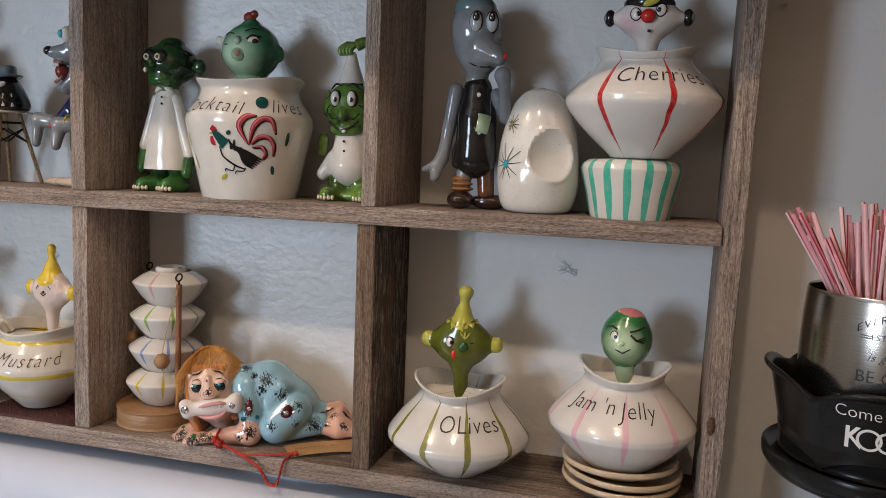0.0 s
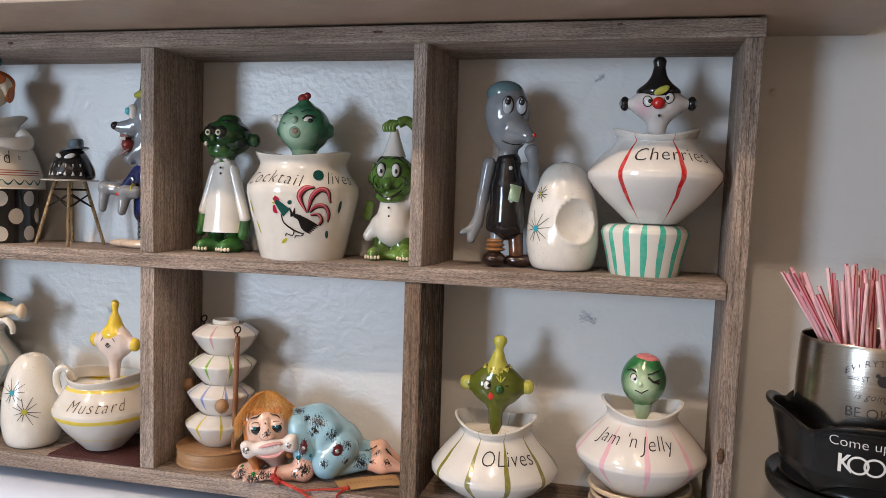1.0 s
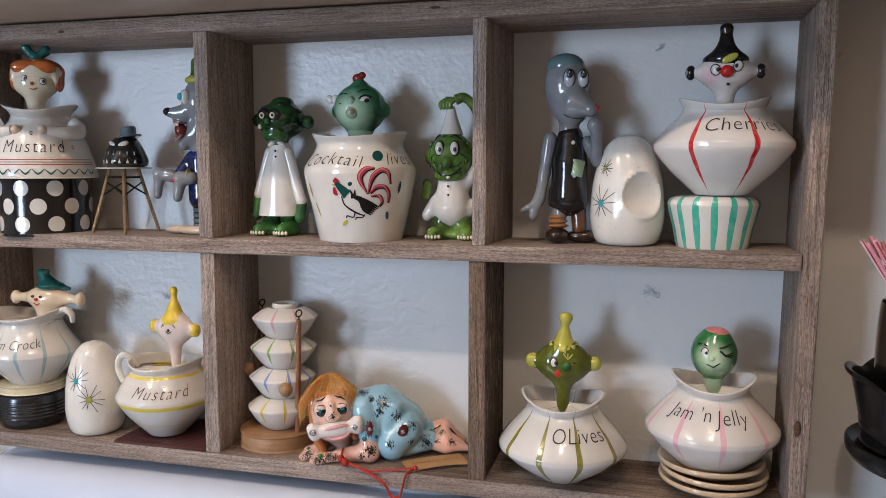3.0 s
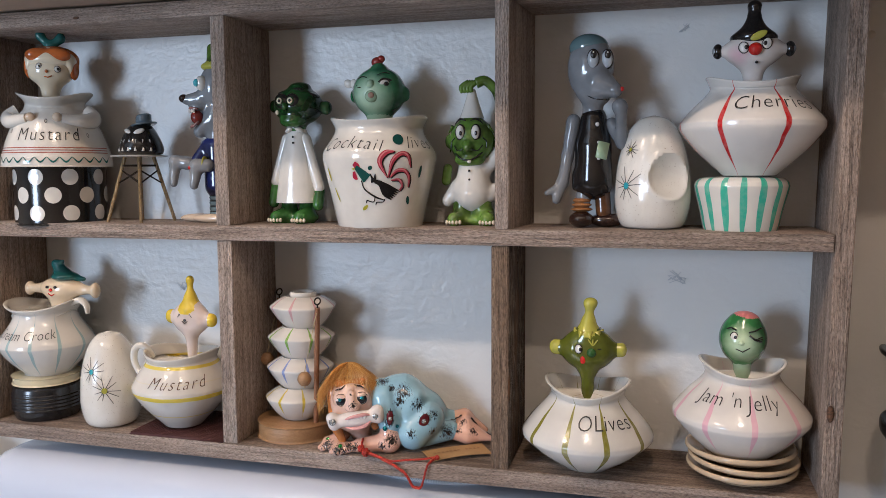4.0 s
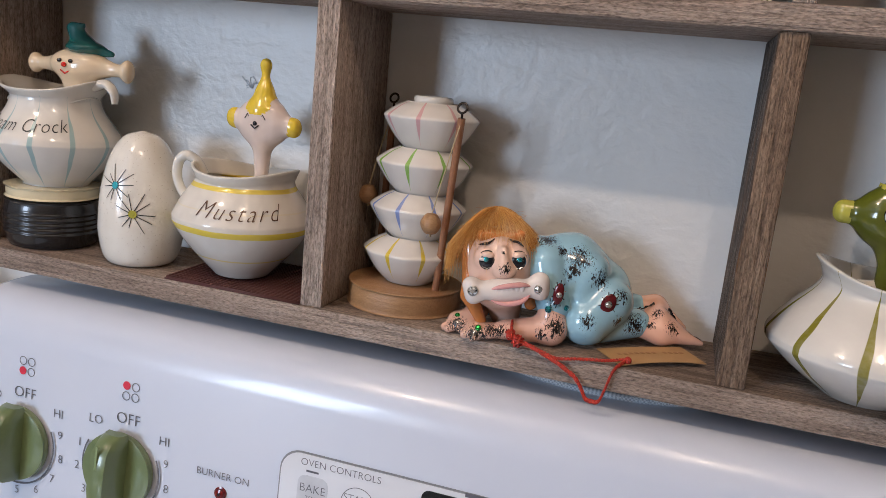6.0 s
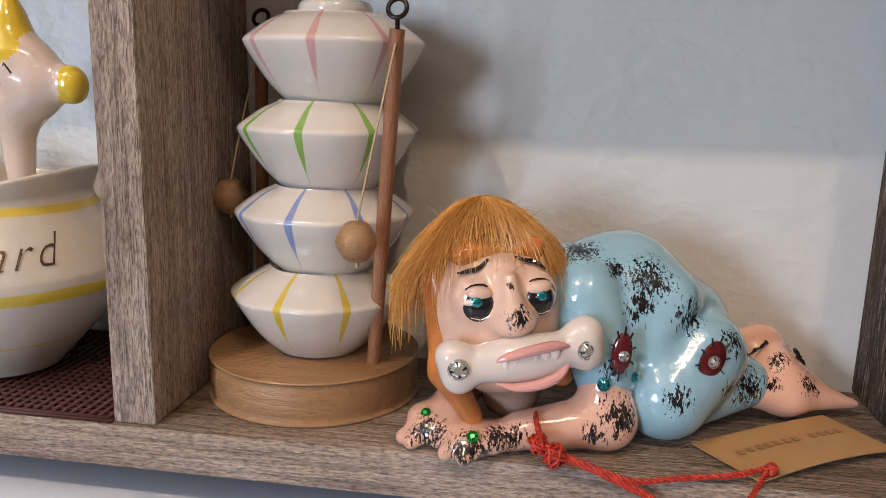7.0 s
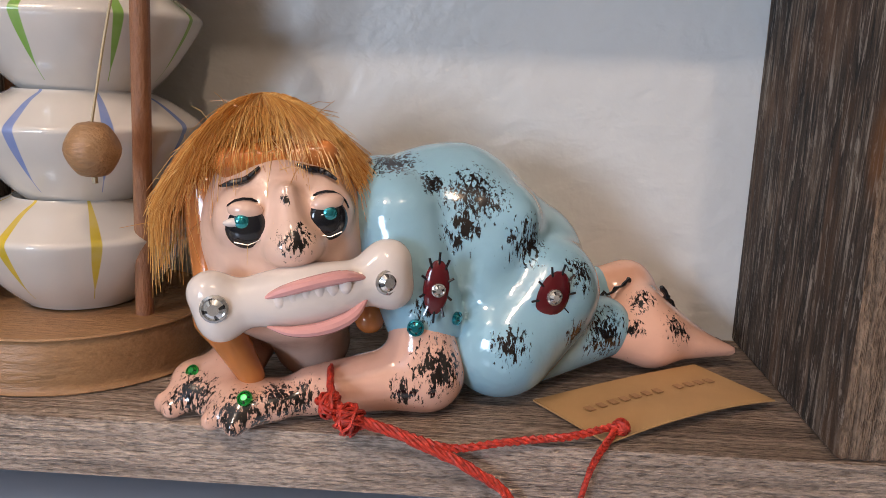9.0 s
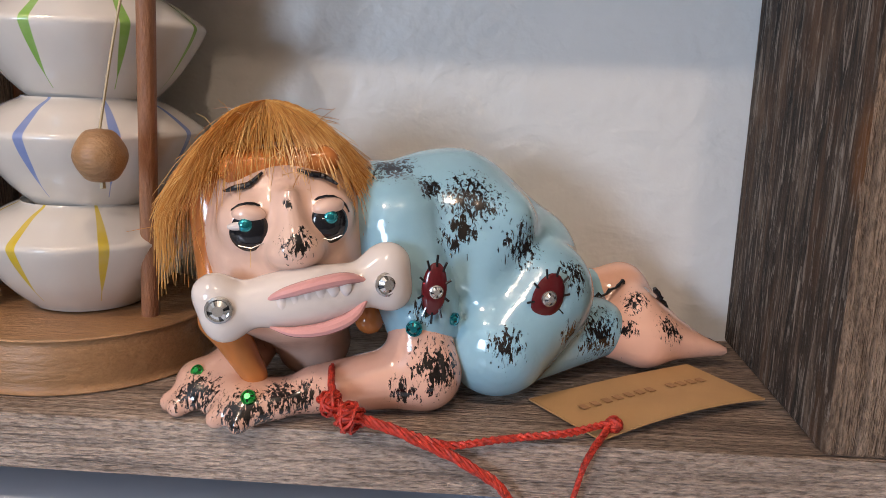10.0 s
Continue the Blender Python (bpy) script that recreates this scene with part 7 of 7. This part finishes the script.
# touch panel
PX, PZ, PW, PH = 0.1250, 1.1040, 0.2400, 0.1270
gg = Geo()
ngon_plate(gg, rounded(PW + 0.002, PH + 0.002, 0.013), 0.0005, on_face(PX, PZ, 0.0002))
panel = part("touch_panel_edge", gg, plain("grey_gasket", (0.22, 0.23, 0.25), 0.4), stove, "grey outline of the touch panel", sharp=30)
gg = Geo()
ngon_plate(gg, rounded(PW, PH, 0.0125), 0.0009, on_face(PX, PZ, 0.0004))
panel = part("touch_panel", gg, plain("satin_white_panel", (0.70, 0.72, 0.76), 0.25, 0, 0, 8, 0.3, 0.01), stove, "white membrane touch panel", sharp=30)
gg = Geo()
ngon_plate(gg, rounded(0.0655, 0.0285, 0.0045), 0.0006, on_face(0.1260, 1.1500, 0.0013))
display = part("display", gg, plain("black_display", (0.006, 0.008, 0.006), 0.08), panel, "black clock display window", sharp=30)
mt, nt, b = nodes_of("green_digits")
b.inputs["Base Color"].default_value = (0.01, 0.05, 0.01, 1)
b.inputs["Emission Color"].default_value = (0.10, 1.0, 0.06, 1)
b.inputs["Emission Strength"].default_value = 0.55
gg = Geo()
SEG = {"1": "bc", "5": "afgcd", "2": "abged"}
for ch, dx in (("1", -0.0035), ("5", 0.0110), ("2", 0.0220)):
    for s in SEG[ch]:
        cx, cy, ang = {"a": (0, 0.0065, 0), "g": (0, 0, 0), "d": (0, -0.0065, 0), "b": (0.0036, 0.0033, 90), "c": (0.0036, -0.0033, 90), "f": (-0.0036, 0.0033, 90), "e": (-0.0036, -0.0033, 90)}[s]
        m = on_face(0.1260, 1.1500, 0.0020) @ pose(dx + cx + 0.12 * cy, cy, 0, 0, 0, ang if ang == 0 else ang - 7)
        gg.add([m @ Vector(p) for p in ((-0.0027, 0, 0), (-0.0021, 0.0006, 0), (0.0021, 0.0006, 0), (0.0027, 0, 0), (0.0021, -0.0006, 0), (-0.0021, -0.0006, 0))], [tuple(range(6))])
for cy in (0.0028, -0.0028):
    m = on_face(0.1260, 1.1500, 0.0020) @ pose(0.0045 + 0.12 * cy, cy, 0)
    gg.add([m @ Vector((0.0007 * math.cos(math.pi * i / 4), 0.0007 * math.sin(math.pi * i / 4), 0)) for i in range(8)], [tuple(range(8))])
part("digits", gg, mt, panel, "glowing green clock digits 1:52", smooth=False)
TXT = [("OVEN CONTROLS", 0.0062, 0.0430, 1.1625), ("BAKE", 0.0072, 0.0265, 1.1468), ("TEMP", 0.0036, 0.0265, 1.1410), ("RECALL", 0.0036, 0.0265, 1.1372), ("START", 0.0062, 0.0555, 1.1478), ("ON", 0.0062, 0.0555, 1.1410), ("BROIL", 0.0072, 0.0240, 1.1185), ("HI/LO", 0.0036, 0.0240, 1.1105),
       ("CLEAR", 0.0062, 0.0545, 1.1210), ("OFF", 0.0062, 0.0545, 1.1145), ("SELF", 0.0062, 0.0860, 1.1215), ("CLEAN", 0.0062, 0.0860, 1.1145), ("OVEN", 0.0062, 0.1630, 1.1190), ("LIGHT", 0.0062, 0.1630, 1.1120), ("TIME CONTROLS", 0.0066, 0.2110, 1.1650),
       ("KITCHEN", 0.0062, 0.2000, 1.1530), ("TIMER", 0.0062, 0.2000, 1.1465), ("ON/OFF", 0.0034, 0.2000, 1.1412), ("CLOCK", 0.0062, 0.2240, 1.1500), ("COOKING", 0.0058, 0.1990, 1.1240), ("TIME", 0.0058, 0.1990, 1.1175)]
for text, size, x, z in TXT:
    gg = Geo()
    face_text(gg, text, size, x, z, 0, 1.0, 0.00145)
    part("key_label", gg, PRINT, panel, smooth=False)
gg = Geo()
face_ring(gg, 0.0555, 1.1445, 0.0105, 0.0004, 0, lift=0.00145)
for bx, bz, bw in ((0.0255, 1.1575, 0.0080), (0.0235, 1.1300, 0.0080), (0.0860, 1.1300, 0.0085), (0.2000, 1.1610, 0.0090), (0.1990, 1.1320, 0.0090), (0.2220, 1.1290, 0.0090), (0.1260, 1.1672, 0.0160)):
    m = on_face(bx, bz, 0.00145)
    hh = 0.0006 if bz < 1.166 else 0.0012
    gg.add([m @ Vector(p) for p in ((-bw / 2, -hh, 0), (bw / 2, -hh, 0), (bw / 2, hh, 0), (-bw / 2, hh, 0))], [(0, 1, 2, 3)])
part("key_bars", gg, PRINT, panel, "dark grey printed bars", smooth=False)
gg = Geo()
face_ring(gg, 0.0545, 1.1178, 0.0108, 0.0008, 0, lift=0.00145)
part("clear_ring", gg, DOTRED, panel, "red ring round the clear key", smooth=False)
for bx, up in ((0.1125, True), (0.1365, False)):
    pts = [(0, 0.0100), (0.0098, -0.0040), (0.0085, -0.0082), (-0.0085, -0.0082), (-0.0098, -0.0040)]
    pts = [(x, y if up else -y) for x, y in pts]
    gg = Geo()
    m = on_face(bx, 1.1150, 0.00145)
    for i in range(5):
        p, q = Vector((*pts[i], 0)), Vector((*pts[(i + 1) % 5], 0))
        d = (q - p).normalized() * 0.0002
        nrm = Vector((-d.y, d.x, 0))
        gg.add([m @ (p - nrm), m @ (q - nrm), m @ (q + nrm), m @ (p + nrm)], [(0, 1, 2, 3)])
    for w, h in ((0.0045, 0.0005), (0.0005, 0.0045)) if up else ((0.0045, 0.0005),):
        gg.add([m @ Vector(p) for p in ((-w, -h, 0.0001), (w, -h, 0.0001), (w, h, 0.0001), (-w, h, 0.0001))], [(0, 1, 2, 3)])
    part("key_print", gg, PRINT, panel, smooth=False)
KEYPAD = plain("pale_key_tint", (0.56, 0.58, 0.62), 0.3)
for bx, bz in ((0.0265, 1.1440), (0.0240, 1.1150), (0.0860, 1.1175), (0.1630, 1.1150), (0.2000, 1.1500), (0.2240, 1.1500), (0.1990, 1.1200), (0.2230, 1.1190)):
    gg = Geo()
    ngon_plate(gg, rounded(0.0195, 0.0215, 0.005), 0.0001, on_face(bx, bz, 0.0013))
    part("key", gg, KEYPAD, panel, sharp=30)
gg = Geo()
m = on_face(-0.2265, 1.0570, 0.0006)
gg.add([m @ Vector((0.0085 * math.cos(math.pi * i / 16), 0.0085 * math.sin(math.pi * i / 16), 0)) for i in range(32)], [tuple(range(32))], 0)
face_ring(gg, -0.2265, 1.0570, 0.0068, 0.0012, 1, lift=0.0008)
face_ring(gg, -0.2285, 1.0570, 0.0024, 0.0009, 1, lift=0.0008)
face_ring(gg, -0.2235, 1.0570, 0.0024, 0.0009, 1, lift=0.0008)
part("round_badge", gg, [plain("navy_badge", (0.03, 0.045, 0.10), 0.35), plain("badge_silver", (0.5, 0.52, 0.56), 0.3, 0.5)], stove, "round navy maker's badge", smooth=False)

# white cord lying on the range behind the shelf edge
cord = thing("white_cord", 0.16, 0.0, 1.222, "white braided cord lying on the range under the shelf", "cord")
gg = Geo()
tube(gg, [(-0.050, 0.050, 0.0030), (-0.030, 0.034, 0.0030), (-0.005, 0.026, 0.0028), (0.020, 0.024, 0.0026), (0.045, 0.026, 0.0028), (0.070, 0.036, 0.0030), (0.090, 0.052, 0.0030)], 0.0020, 0, 12, 6)
mt, nt, b = nodes_of("white_braid")
n = Net(nt)
w = nt.nodes.new("ShaderNodeTexChecker")
w.inputs["Scale"].default_value = 900
w.inputs["Color1"].default_value, w.inputs["Color2"].default_value = (0.50, 0.54, 0.58, 1), (0.28, 0.31, 0.34, 1)
nt.links.new(n.tc.outputs["Object"], w.inputs["Vector"])
nt.links.new(w.outputs["Color"], b.inputs["Base Color"])
b.inputs["Roughness"].default_value = 0.6
part("braid", gg, mt, cord)

# ---- right of the shelf: straws in a steel cup, black holder ----
COUNTER = plain("counter_laminate", (0.50, 0.47, 0.42), 0.35, 0, 0.0002, 120)
cab = thing("base_cabinet", 0.86, -0.24, 0.0, "white base cabinet with a pale counter beside the range", "cabinet")
part("carcass", box(Geo(), (-0.345, -0.30, 0.0), (0.345, 0.316, 0.885), 0.003), ENAMEL, cab)
part("worktop", box(Geo(), (-0.348, -0.34, 0.8855), (0.348, 0.3165, 0.925), 0.004), COUNTER, cab)
PLASTIC = plain("black_plastic", (0.008, 0.008, 0.008), 0.24, 0, 0, 40, 0.0)
PLASTIC.node_tree.nodes["Principled BSDF"].inputs["Specular IOR Level"].default_value = 0.22
mt, nt, b = nodes_of("brushed_steel")
n = Net(nt)
g1 = n.noise(n.mapped((30, 30, 1800)), 1.0, 3)
nt.links.new(n.ramp(g1, [(0.3, (0.42, 0.38, 0.33)), (0.7, (0.56, 0.52, 0.46))]), b.inputs["Base Color"])
b.inputs["Metallic"].default_value, b.inputs["Roughness"].default_value, b.inputs["Anisotropic"].default_value = 1.0, 0.19, 0.5
STEEL = mt
HX, HY = 0.5707, -0.0182
holder = thing("black_stand", HX, HY, 0.925, "black plastic advertising stand holding a steel cup", "stand")
part("foot", lathe(Geo(), [(0.001, 0.0), (0.060, 0.0), (0.060, 0.006), (0.030, 0.012), (0.022, 0.020), (0.020, 0.10), (0.020, 0.34), (0.024, 0.372), (0.001, 0.374)], 40, None, 0, 3), PLASTIC, holder)
part("tray", lathe(Geo(), [(0.001, 0.374), (0.050, 0.374), (0.0605, 0.380), (0.0625, 0.386), (0.0610, 0.390), (0.052, 0.386), (0.001, 0.384)], 56, None, 0, 3), PLASTIC, holder)


def flute(a, r, z, s):
    w = max(0.0, min(1.0, (s - 0.30) / 0.2))
    lobe = abs(math.cos(2 * a))
    return r * math.cos(a), r * math.sin(a), z - 0.010 * w * (1 - lobe) ** 2


hold_prof = [(0.001, 0.3885), (0.050, 0.3885), (0.0520, 0.392), (0.0560, 0.412), (0.0605, 0.4330), (0.0640, 0.4360), (0.0645, 0.4385), (0.0625, 0.4390), (0.0590, 0.4340), (0.0540, 0.4120), (0.0500, 0.3960), (0.001, 0.3950)]
part("bowl", lathe(Geo(), hold_prof, 72, flute, 0, 4), PLASTIC, holder)
rd = profile_radius([(0.050, 0.3885), (0.0520, 0.392), (0.0560, 0.412), (0.0605, 0.4330)])
gg = Geo()
round_letters(gg, "Come up to", 0.0092, rd, -14, 0.4270, 0, 1.0)
for i, du in enumerate((-0.0165, -0.0060, 0.0030, 0.0125)):
    if i in (1, 2):
        for k in range(20):
            a0, a1 = 2 * math.pi * k / 20, 2 * math.pi * (k + 1) / 20
            wrap(gg, [(du + rr * math.cos(a), rr * math.sin(a)) for rr, a in ((0.0048, a0), (0.0062, a0), (0.0062, a1), (0.0048, a1))], rd, -13, 0.4130)
    else:
        wrap(gg, [(du - 0.0010, -0.0062), (du + 0.0010, -0.0062), (du + 0.0010, 0.0062), (du - 0.0010, 0.0062)], rd, -13, 0.4130)
        sg = 1 if i == 0 else 0
        wrap(gg, [(du + 0.001, -0.0062 + sg * 0.0060), (du + 0.0068, -0.0062), (du + 0.0068, -0.0040), (du + 0.001, -0.0040 + sg * 0.0062)], rd, -13, 0.4130)
        if sg:
            wrap(gg, [(du + 0.001, -0.0010), (du + 0.0062, 0.0062), (du + 0.0040, 0.0062), (du + 0.001, 0.0022)], rd, -13, 0.4130)
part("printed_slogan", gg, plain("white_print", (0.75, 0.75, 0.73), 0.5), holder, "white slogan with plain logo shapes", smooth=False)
cup = thing("steel_cup", HX + 0.002, HY, 0.925 + 0.3955, "brushed steel cup with black printed words, full of straws", "cup")
cup_prof = [(0.001, 0.0), (0.0400, 0.0), (0.0440, 0.004), (0.0478, 0.020), (0.0485, 0.045), (0.0478, 0.070), (0.0465, 0.0870), (0.0455, 0.0872), (0.0462, 0.068), (0.0470, 0.045), (0.0460, 0.020), (0.001, 0.004)]
part("body", lathe(Geo(), cup_prof, 64, None, 0, 4), STEEL, cup)
rd2 = profile_radius([(0.0400, 0.0), (0.0440, 0.004), (0.0478, 0.020), (0.0485, 0.045), (0.0478, 0.070), (0.0465, 0.0900)])
gg = Geo()
round_letters(gg, "EVERYTHING", 0.0060, rd2, -12, 0.0800, 0, 1.15, -18)
round_letters(gg, "is going to", 0.0062, rd2, -12, 0.0590, 0.4, 1.05)
round_letters(gg, "BE OKAY", 0.0092, rd2, -12, 0.0482, 0, 1.0)
round_letters(gg, "EST.", 0.0046, rd2, -22, 0.0696, 0, 1.0)
wrap(gg, oval(0.0038, 0.0036, 14), rd2, -9, 0.0693)
wrap(gg, oval(0.0014, 0.0014, 8), rd2, -13, 0.0727)
wrap(gg, oval(0.0014, 0.0014, 8), rd2, -5, 0.0727)
for dz in (0.0006, -0.0006):
    wrap(gg, [(-0.0030, dz - 0.0002), (0.0030, dz - 0.0002), (0.0030, dz + 0.0002), (-0.0030, dz + 0.0002)], rd2, -30, 0.0696)
wrap(gg, [(-0.0030, -0.0012), (0.0030, -0.0012), (0.0030, 0.0012), (-0.0030, 0.0012)], rd2, 4, 0.0696)
part("printed_slogan", gg, INK, cup, "black printed words and a small emblem", smooth=False)
STRAW = [plain("pink_straw", (0.74, 0.44, 0.47), 0.4), plain("rose_straw", (0.66, 0.30, 0.34), 0.4), plain("pale_pink_straw", (0.78, 0.56, 0.57), 0.4)]
STRIPE = plain("red_straw_stripe", (0.35, 0.02, 0.05), 0.4)
sr = random.Random(5)
bunches = [(-0.040, -0.014, -27, 20), (-0.014, -0.006, -3, 40), (0.016, -0.010, 22, 28)]
for bx, by, lean, count in bunches:
    for k in range(count):
        fx, fy = bx + sr.gauss(0, 0.007), by + sr.gauss(0, 0.008)
        dr = math.hypot(fx, fy)
        if dr > 0.036:
            fx, fy = fx * 0.036 / dr, fy * 0.036 / dr
        ln = sr.uniform(0.120, 0.137)
        lx = lean + sr.gauss(0, 3)
        d = Vector((math.sin(radians(lx)), sr.gauss(0.02, 0.05), math.cos(radians(lx)))).normalized()
        top = Vector((fx, fy, 0.088)) + d * (ln - 0.088) * 1.05
        bot = Vector((fx, fy, 0.088)) - d * 0.080
        if math.hypot(bot.x, bot.y) > 0.042:
            q = 0.042 / math.hypot(bot.x, bot.y)
            bot.x, bot.y = bot.x * q, bot.y * q
        bot.z = max(bot.z, 0.0065)
        straw = thing("drinking_straw", HX + 0.002 + bot.x, HY + bot.y, 0.925 + 0.3955 + bot.z, "pink drinking straw with a thin red stripe", "straw", "straws in the cup")
        v = top - bot
        gg = Geo()
        seg = 10
        side = v.cross(Vector((0, 1, 0))).normalized()
        up = side.cross(v).normalized()
        vs, fs = [], []
        for p, rr in ((Vector((0, 0, 0)), 0.0014), (v, 0.0014), (v, 0.0011), (v * 0.9, 0.0011)):
            vs += [p + side * (rr * math.cos(2 * math.pi * i / seg)) + up * (rr * math.sin(2 * math.pi * i / seg)) for i in range(seg)]
        sl = []
        for r_ in range(3):
            for i in range(seg):
                fs.append((r_ * seg + i, r_ * seg + (i + 1) % seg, r_ * seg + seg + (i + 1) % seg, r_ * seg + seg + i))
                sl.append(1 if i in (k % 10, (k + 5) % 10) else 0)
        gg.add(vs, fs, sl)
        part("tube", gg, [STRAW[k % 3], STRIPE], straw)
CHROME = plain("chrome", (0.62, 0.58, 0.52), 0.08, 1.0)
shaker = thing("chrome_shaker", 0.6054, -0.1134, 0.925, "tall chrome shaker with a pierced lid", "shaker")
part("body", lathe(Geo(), [(0.001, 0.0), (0.042, 0.0), (0.044, 0.004), (0.041, 0.10), (0.036, 0.22), (0.032, 0.355), (0.001, 0.357)], 48, None, 0, 3), CHROME, shaker)
lid = part("lid", lathe(Geo(), [(0.0325, 0.355), (0.0330, 0.367), (0.0300, 0.407), (0.0270, 0.4195), (0.0220, 0.4230), (0.001, 0.4240)], 48, None, 0, 3), CHROME, shaker)
for k in range(9):
    a = 2 * math.pi * k / 8
    r_ = 0.0 if k == 8 else 0.013
    gg = Geo()
    lathe(gg, [(0.001, 0.4248), (0.0018, 0.4246), (0.0022, 0.4230)], 12, lambda q, r, z, s: (r * math.cos(q) + r_ * math.cos(a), r * math.sin(q) + r_ * math.sin(a), z), 0, 1)
    part("hole", gg, BLACK, lid)

# ---- left of the range: steel lid leaning on the wall ----
stl = thing("steel_pan_lid", -0.374, 0.005, 0.925, "shiny steel pan lid with concentric grooves standing upright", "lid")
gg = Geo()
prof = [(0.001, 0.016), (0.030, 0.0155), (0.034, 0.0140), (0.052, 0.0125)]
for k in range(6):
    prof += [(0.0545 + 0.006 * k, 0.0124 - 0.0014 * k), (0.0570 + 0.006 * k, 0.0095 - 0.0014 * k)]
prof += [(0.0900, 0.0030), (0.0935, 0.0010), (0.0965, 0.0024), (0.0970, 0.0), (0.094, -0.0012), (0.080, 0.0010), (0.001, 0.0100)]
lathe(gg, prof, 72, None, 0, 3)
gg.moved(pose(0, 0, 0.203, 84, 0, 8))
part("dome", gg, plain("polished_steel", (0.24, 0.245, 0.25), 0.24, 1.0), stl)
gg = Geo()
tube(gg, [(-0.03, 0.05, 0.0), (-0.03, 0.03, 0.078), (-0.02, 0.015, 0.118)], 0.003, 0, 8)
tube(gg, [(0.03, 0.05, 0.0), (0.03, 0.03, 0.078), (0.02, 0.015, 0.118)], 0.003, 0, 8)
tube(gg, [(-0.045, -0.02, 0.103), (0.0, -0.015, 0.100), (0.045, -0.02, 0.103), (0.03, 0.03, 0.078), (-0.03, 0.03, 0.078), (-0.045, -0.02, 0.103)], 0.003, 0, 8)
part("rest", gg, WIRE, stl, "dark wire rest")
lc = thing("base_cabinet", -0.62, -0.24, 0.0, "white base cabinet with a pale counter beside the range", "cabinet")
part("carcass", box(Geo(), (-0.35, -0.30, 0.0), (0.35, 0.316, 0.885), 0.003), ENAMEL, lc)
part("worktop", box(Geo(), (-0.353, -0.34, 0.8855), (0.353, 0.3165, 0.925), 0.004), COUNTER, lc)

# ---- marks on the wall, nail heads ----
PENCIL = plain("grey_smudge", (0.48, 0.51, 0.54), 0.7)
for mx, mz, sc, seed in ((0.377, 1.397, 1.0, 1), (0.378, 1.597, 0.55, 2), (-0.088, 1.374, 0.8, 3)):
    rr = random.Random(seed)
    gg = Geo()
    for k in range(4):
        pts = [(mx + sc * rr.uniform(-0.008, 0.008), Y_WALL - 0.0004, mz + sc * rr.uniform(-0.006, 0.006)) for _ in range(4)]
        tube(gg, pts, 0.00022, 0, 4, 4)
    tagged(part("wall_smudge", gg, PENCIL, None), "faint grey pencil smudge on the white wall", "smudge", "", "structure")
for nx, nz in ((0.513, 1.585),):
    ob = part("nail_head", lathe(Geo(), [(0.0, 0.0), (0.0028, 0.0), (0.0030, 0.0008), (0.0018, 0.0016), (0.0, 0.0018)], 16, None, 0, 1), WHITE, None)
    ob.matrix_world = pose(nx, Y_WALL, nz, 90)
    tagged(ob, "small white painted nail head in the wall", "nail")
# ---- ceiling lamp with two bulbs ----
fix = thing("ceiling_lamp", -0.08, -0.75, 2.2999, "white ceiling lamp with two bare bulbs", "lamp")
part("base", lathe(Geo(), [(0.001, 0.12), (0.07, 0.12), (0.07, 0.105), (0.03, 0.09), (0.015, 0.07), (0.001, 0.068)], 32, None, 0, 2), ENAMEL, fix)
gg = Geo()
tube(gg, [(-0.34, 0, 0.050), (-0.16, 0, 0.085), (0, 0, 0.09), (0.16, 0, 0.085), (0.34, 0, 0.050)], 0.009, 0, 12, 4)
part("arm", gg, ENAMEL, fix)
# ---- window frame ----
win = new("window_1")
tagged(win, "white framed kitchen window", kind="structure")
g = Geo()
for a, b2 in (((WX0, -2.88, WZ0), (WX0 + 0.05, -2.82, WZ1)), ((WX1 - 0.05, -2.88, WZ0), (WX1, -2.82, WZ1)), ((WX0 + 0.05, -2.88, WZ0), (WX1 - 0.05, -2.82, WZ0 + 0.05)), ((WX0 + 0.05, -2.88, WZ1 - 0.05), (WX1 - 0.05, -2.82, WZ1)), ((WX0 + 0.05, -2.87, 1.585), (WX1 - 0.05, -2.83, 1.615))):
    box(g, a, b2, 0.003)
part("window_frame", g, ENAMEL, win, sharp=30)
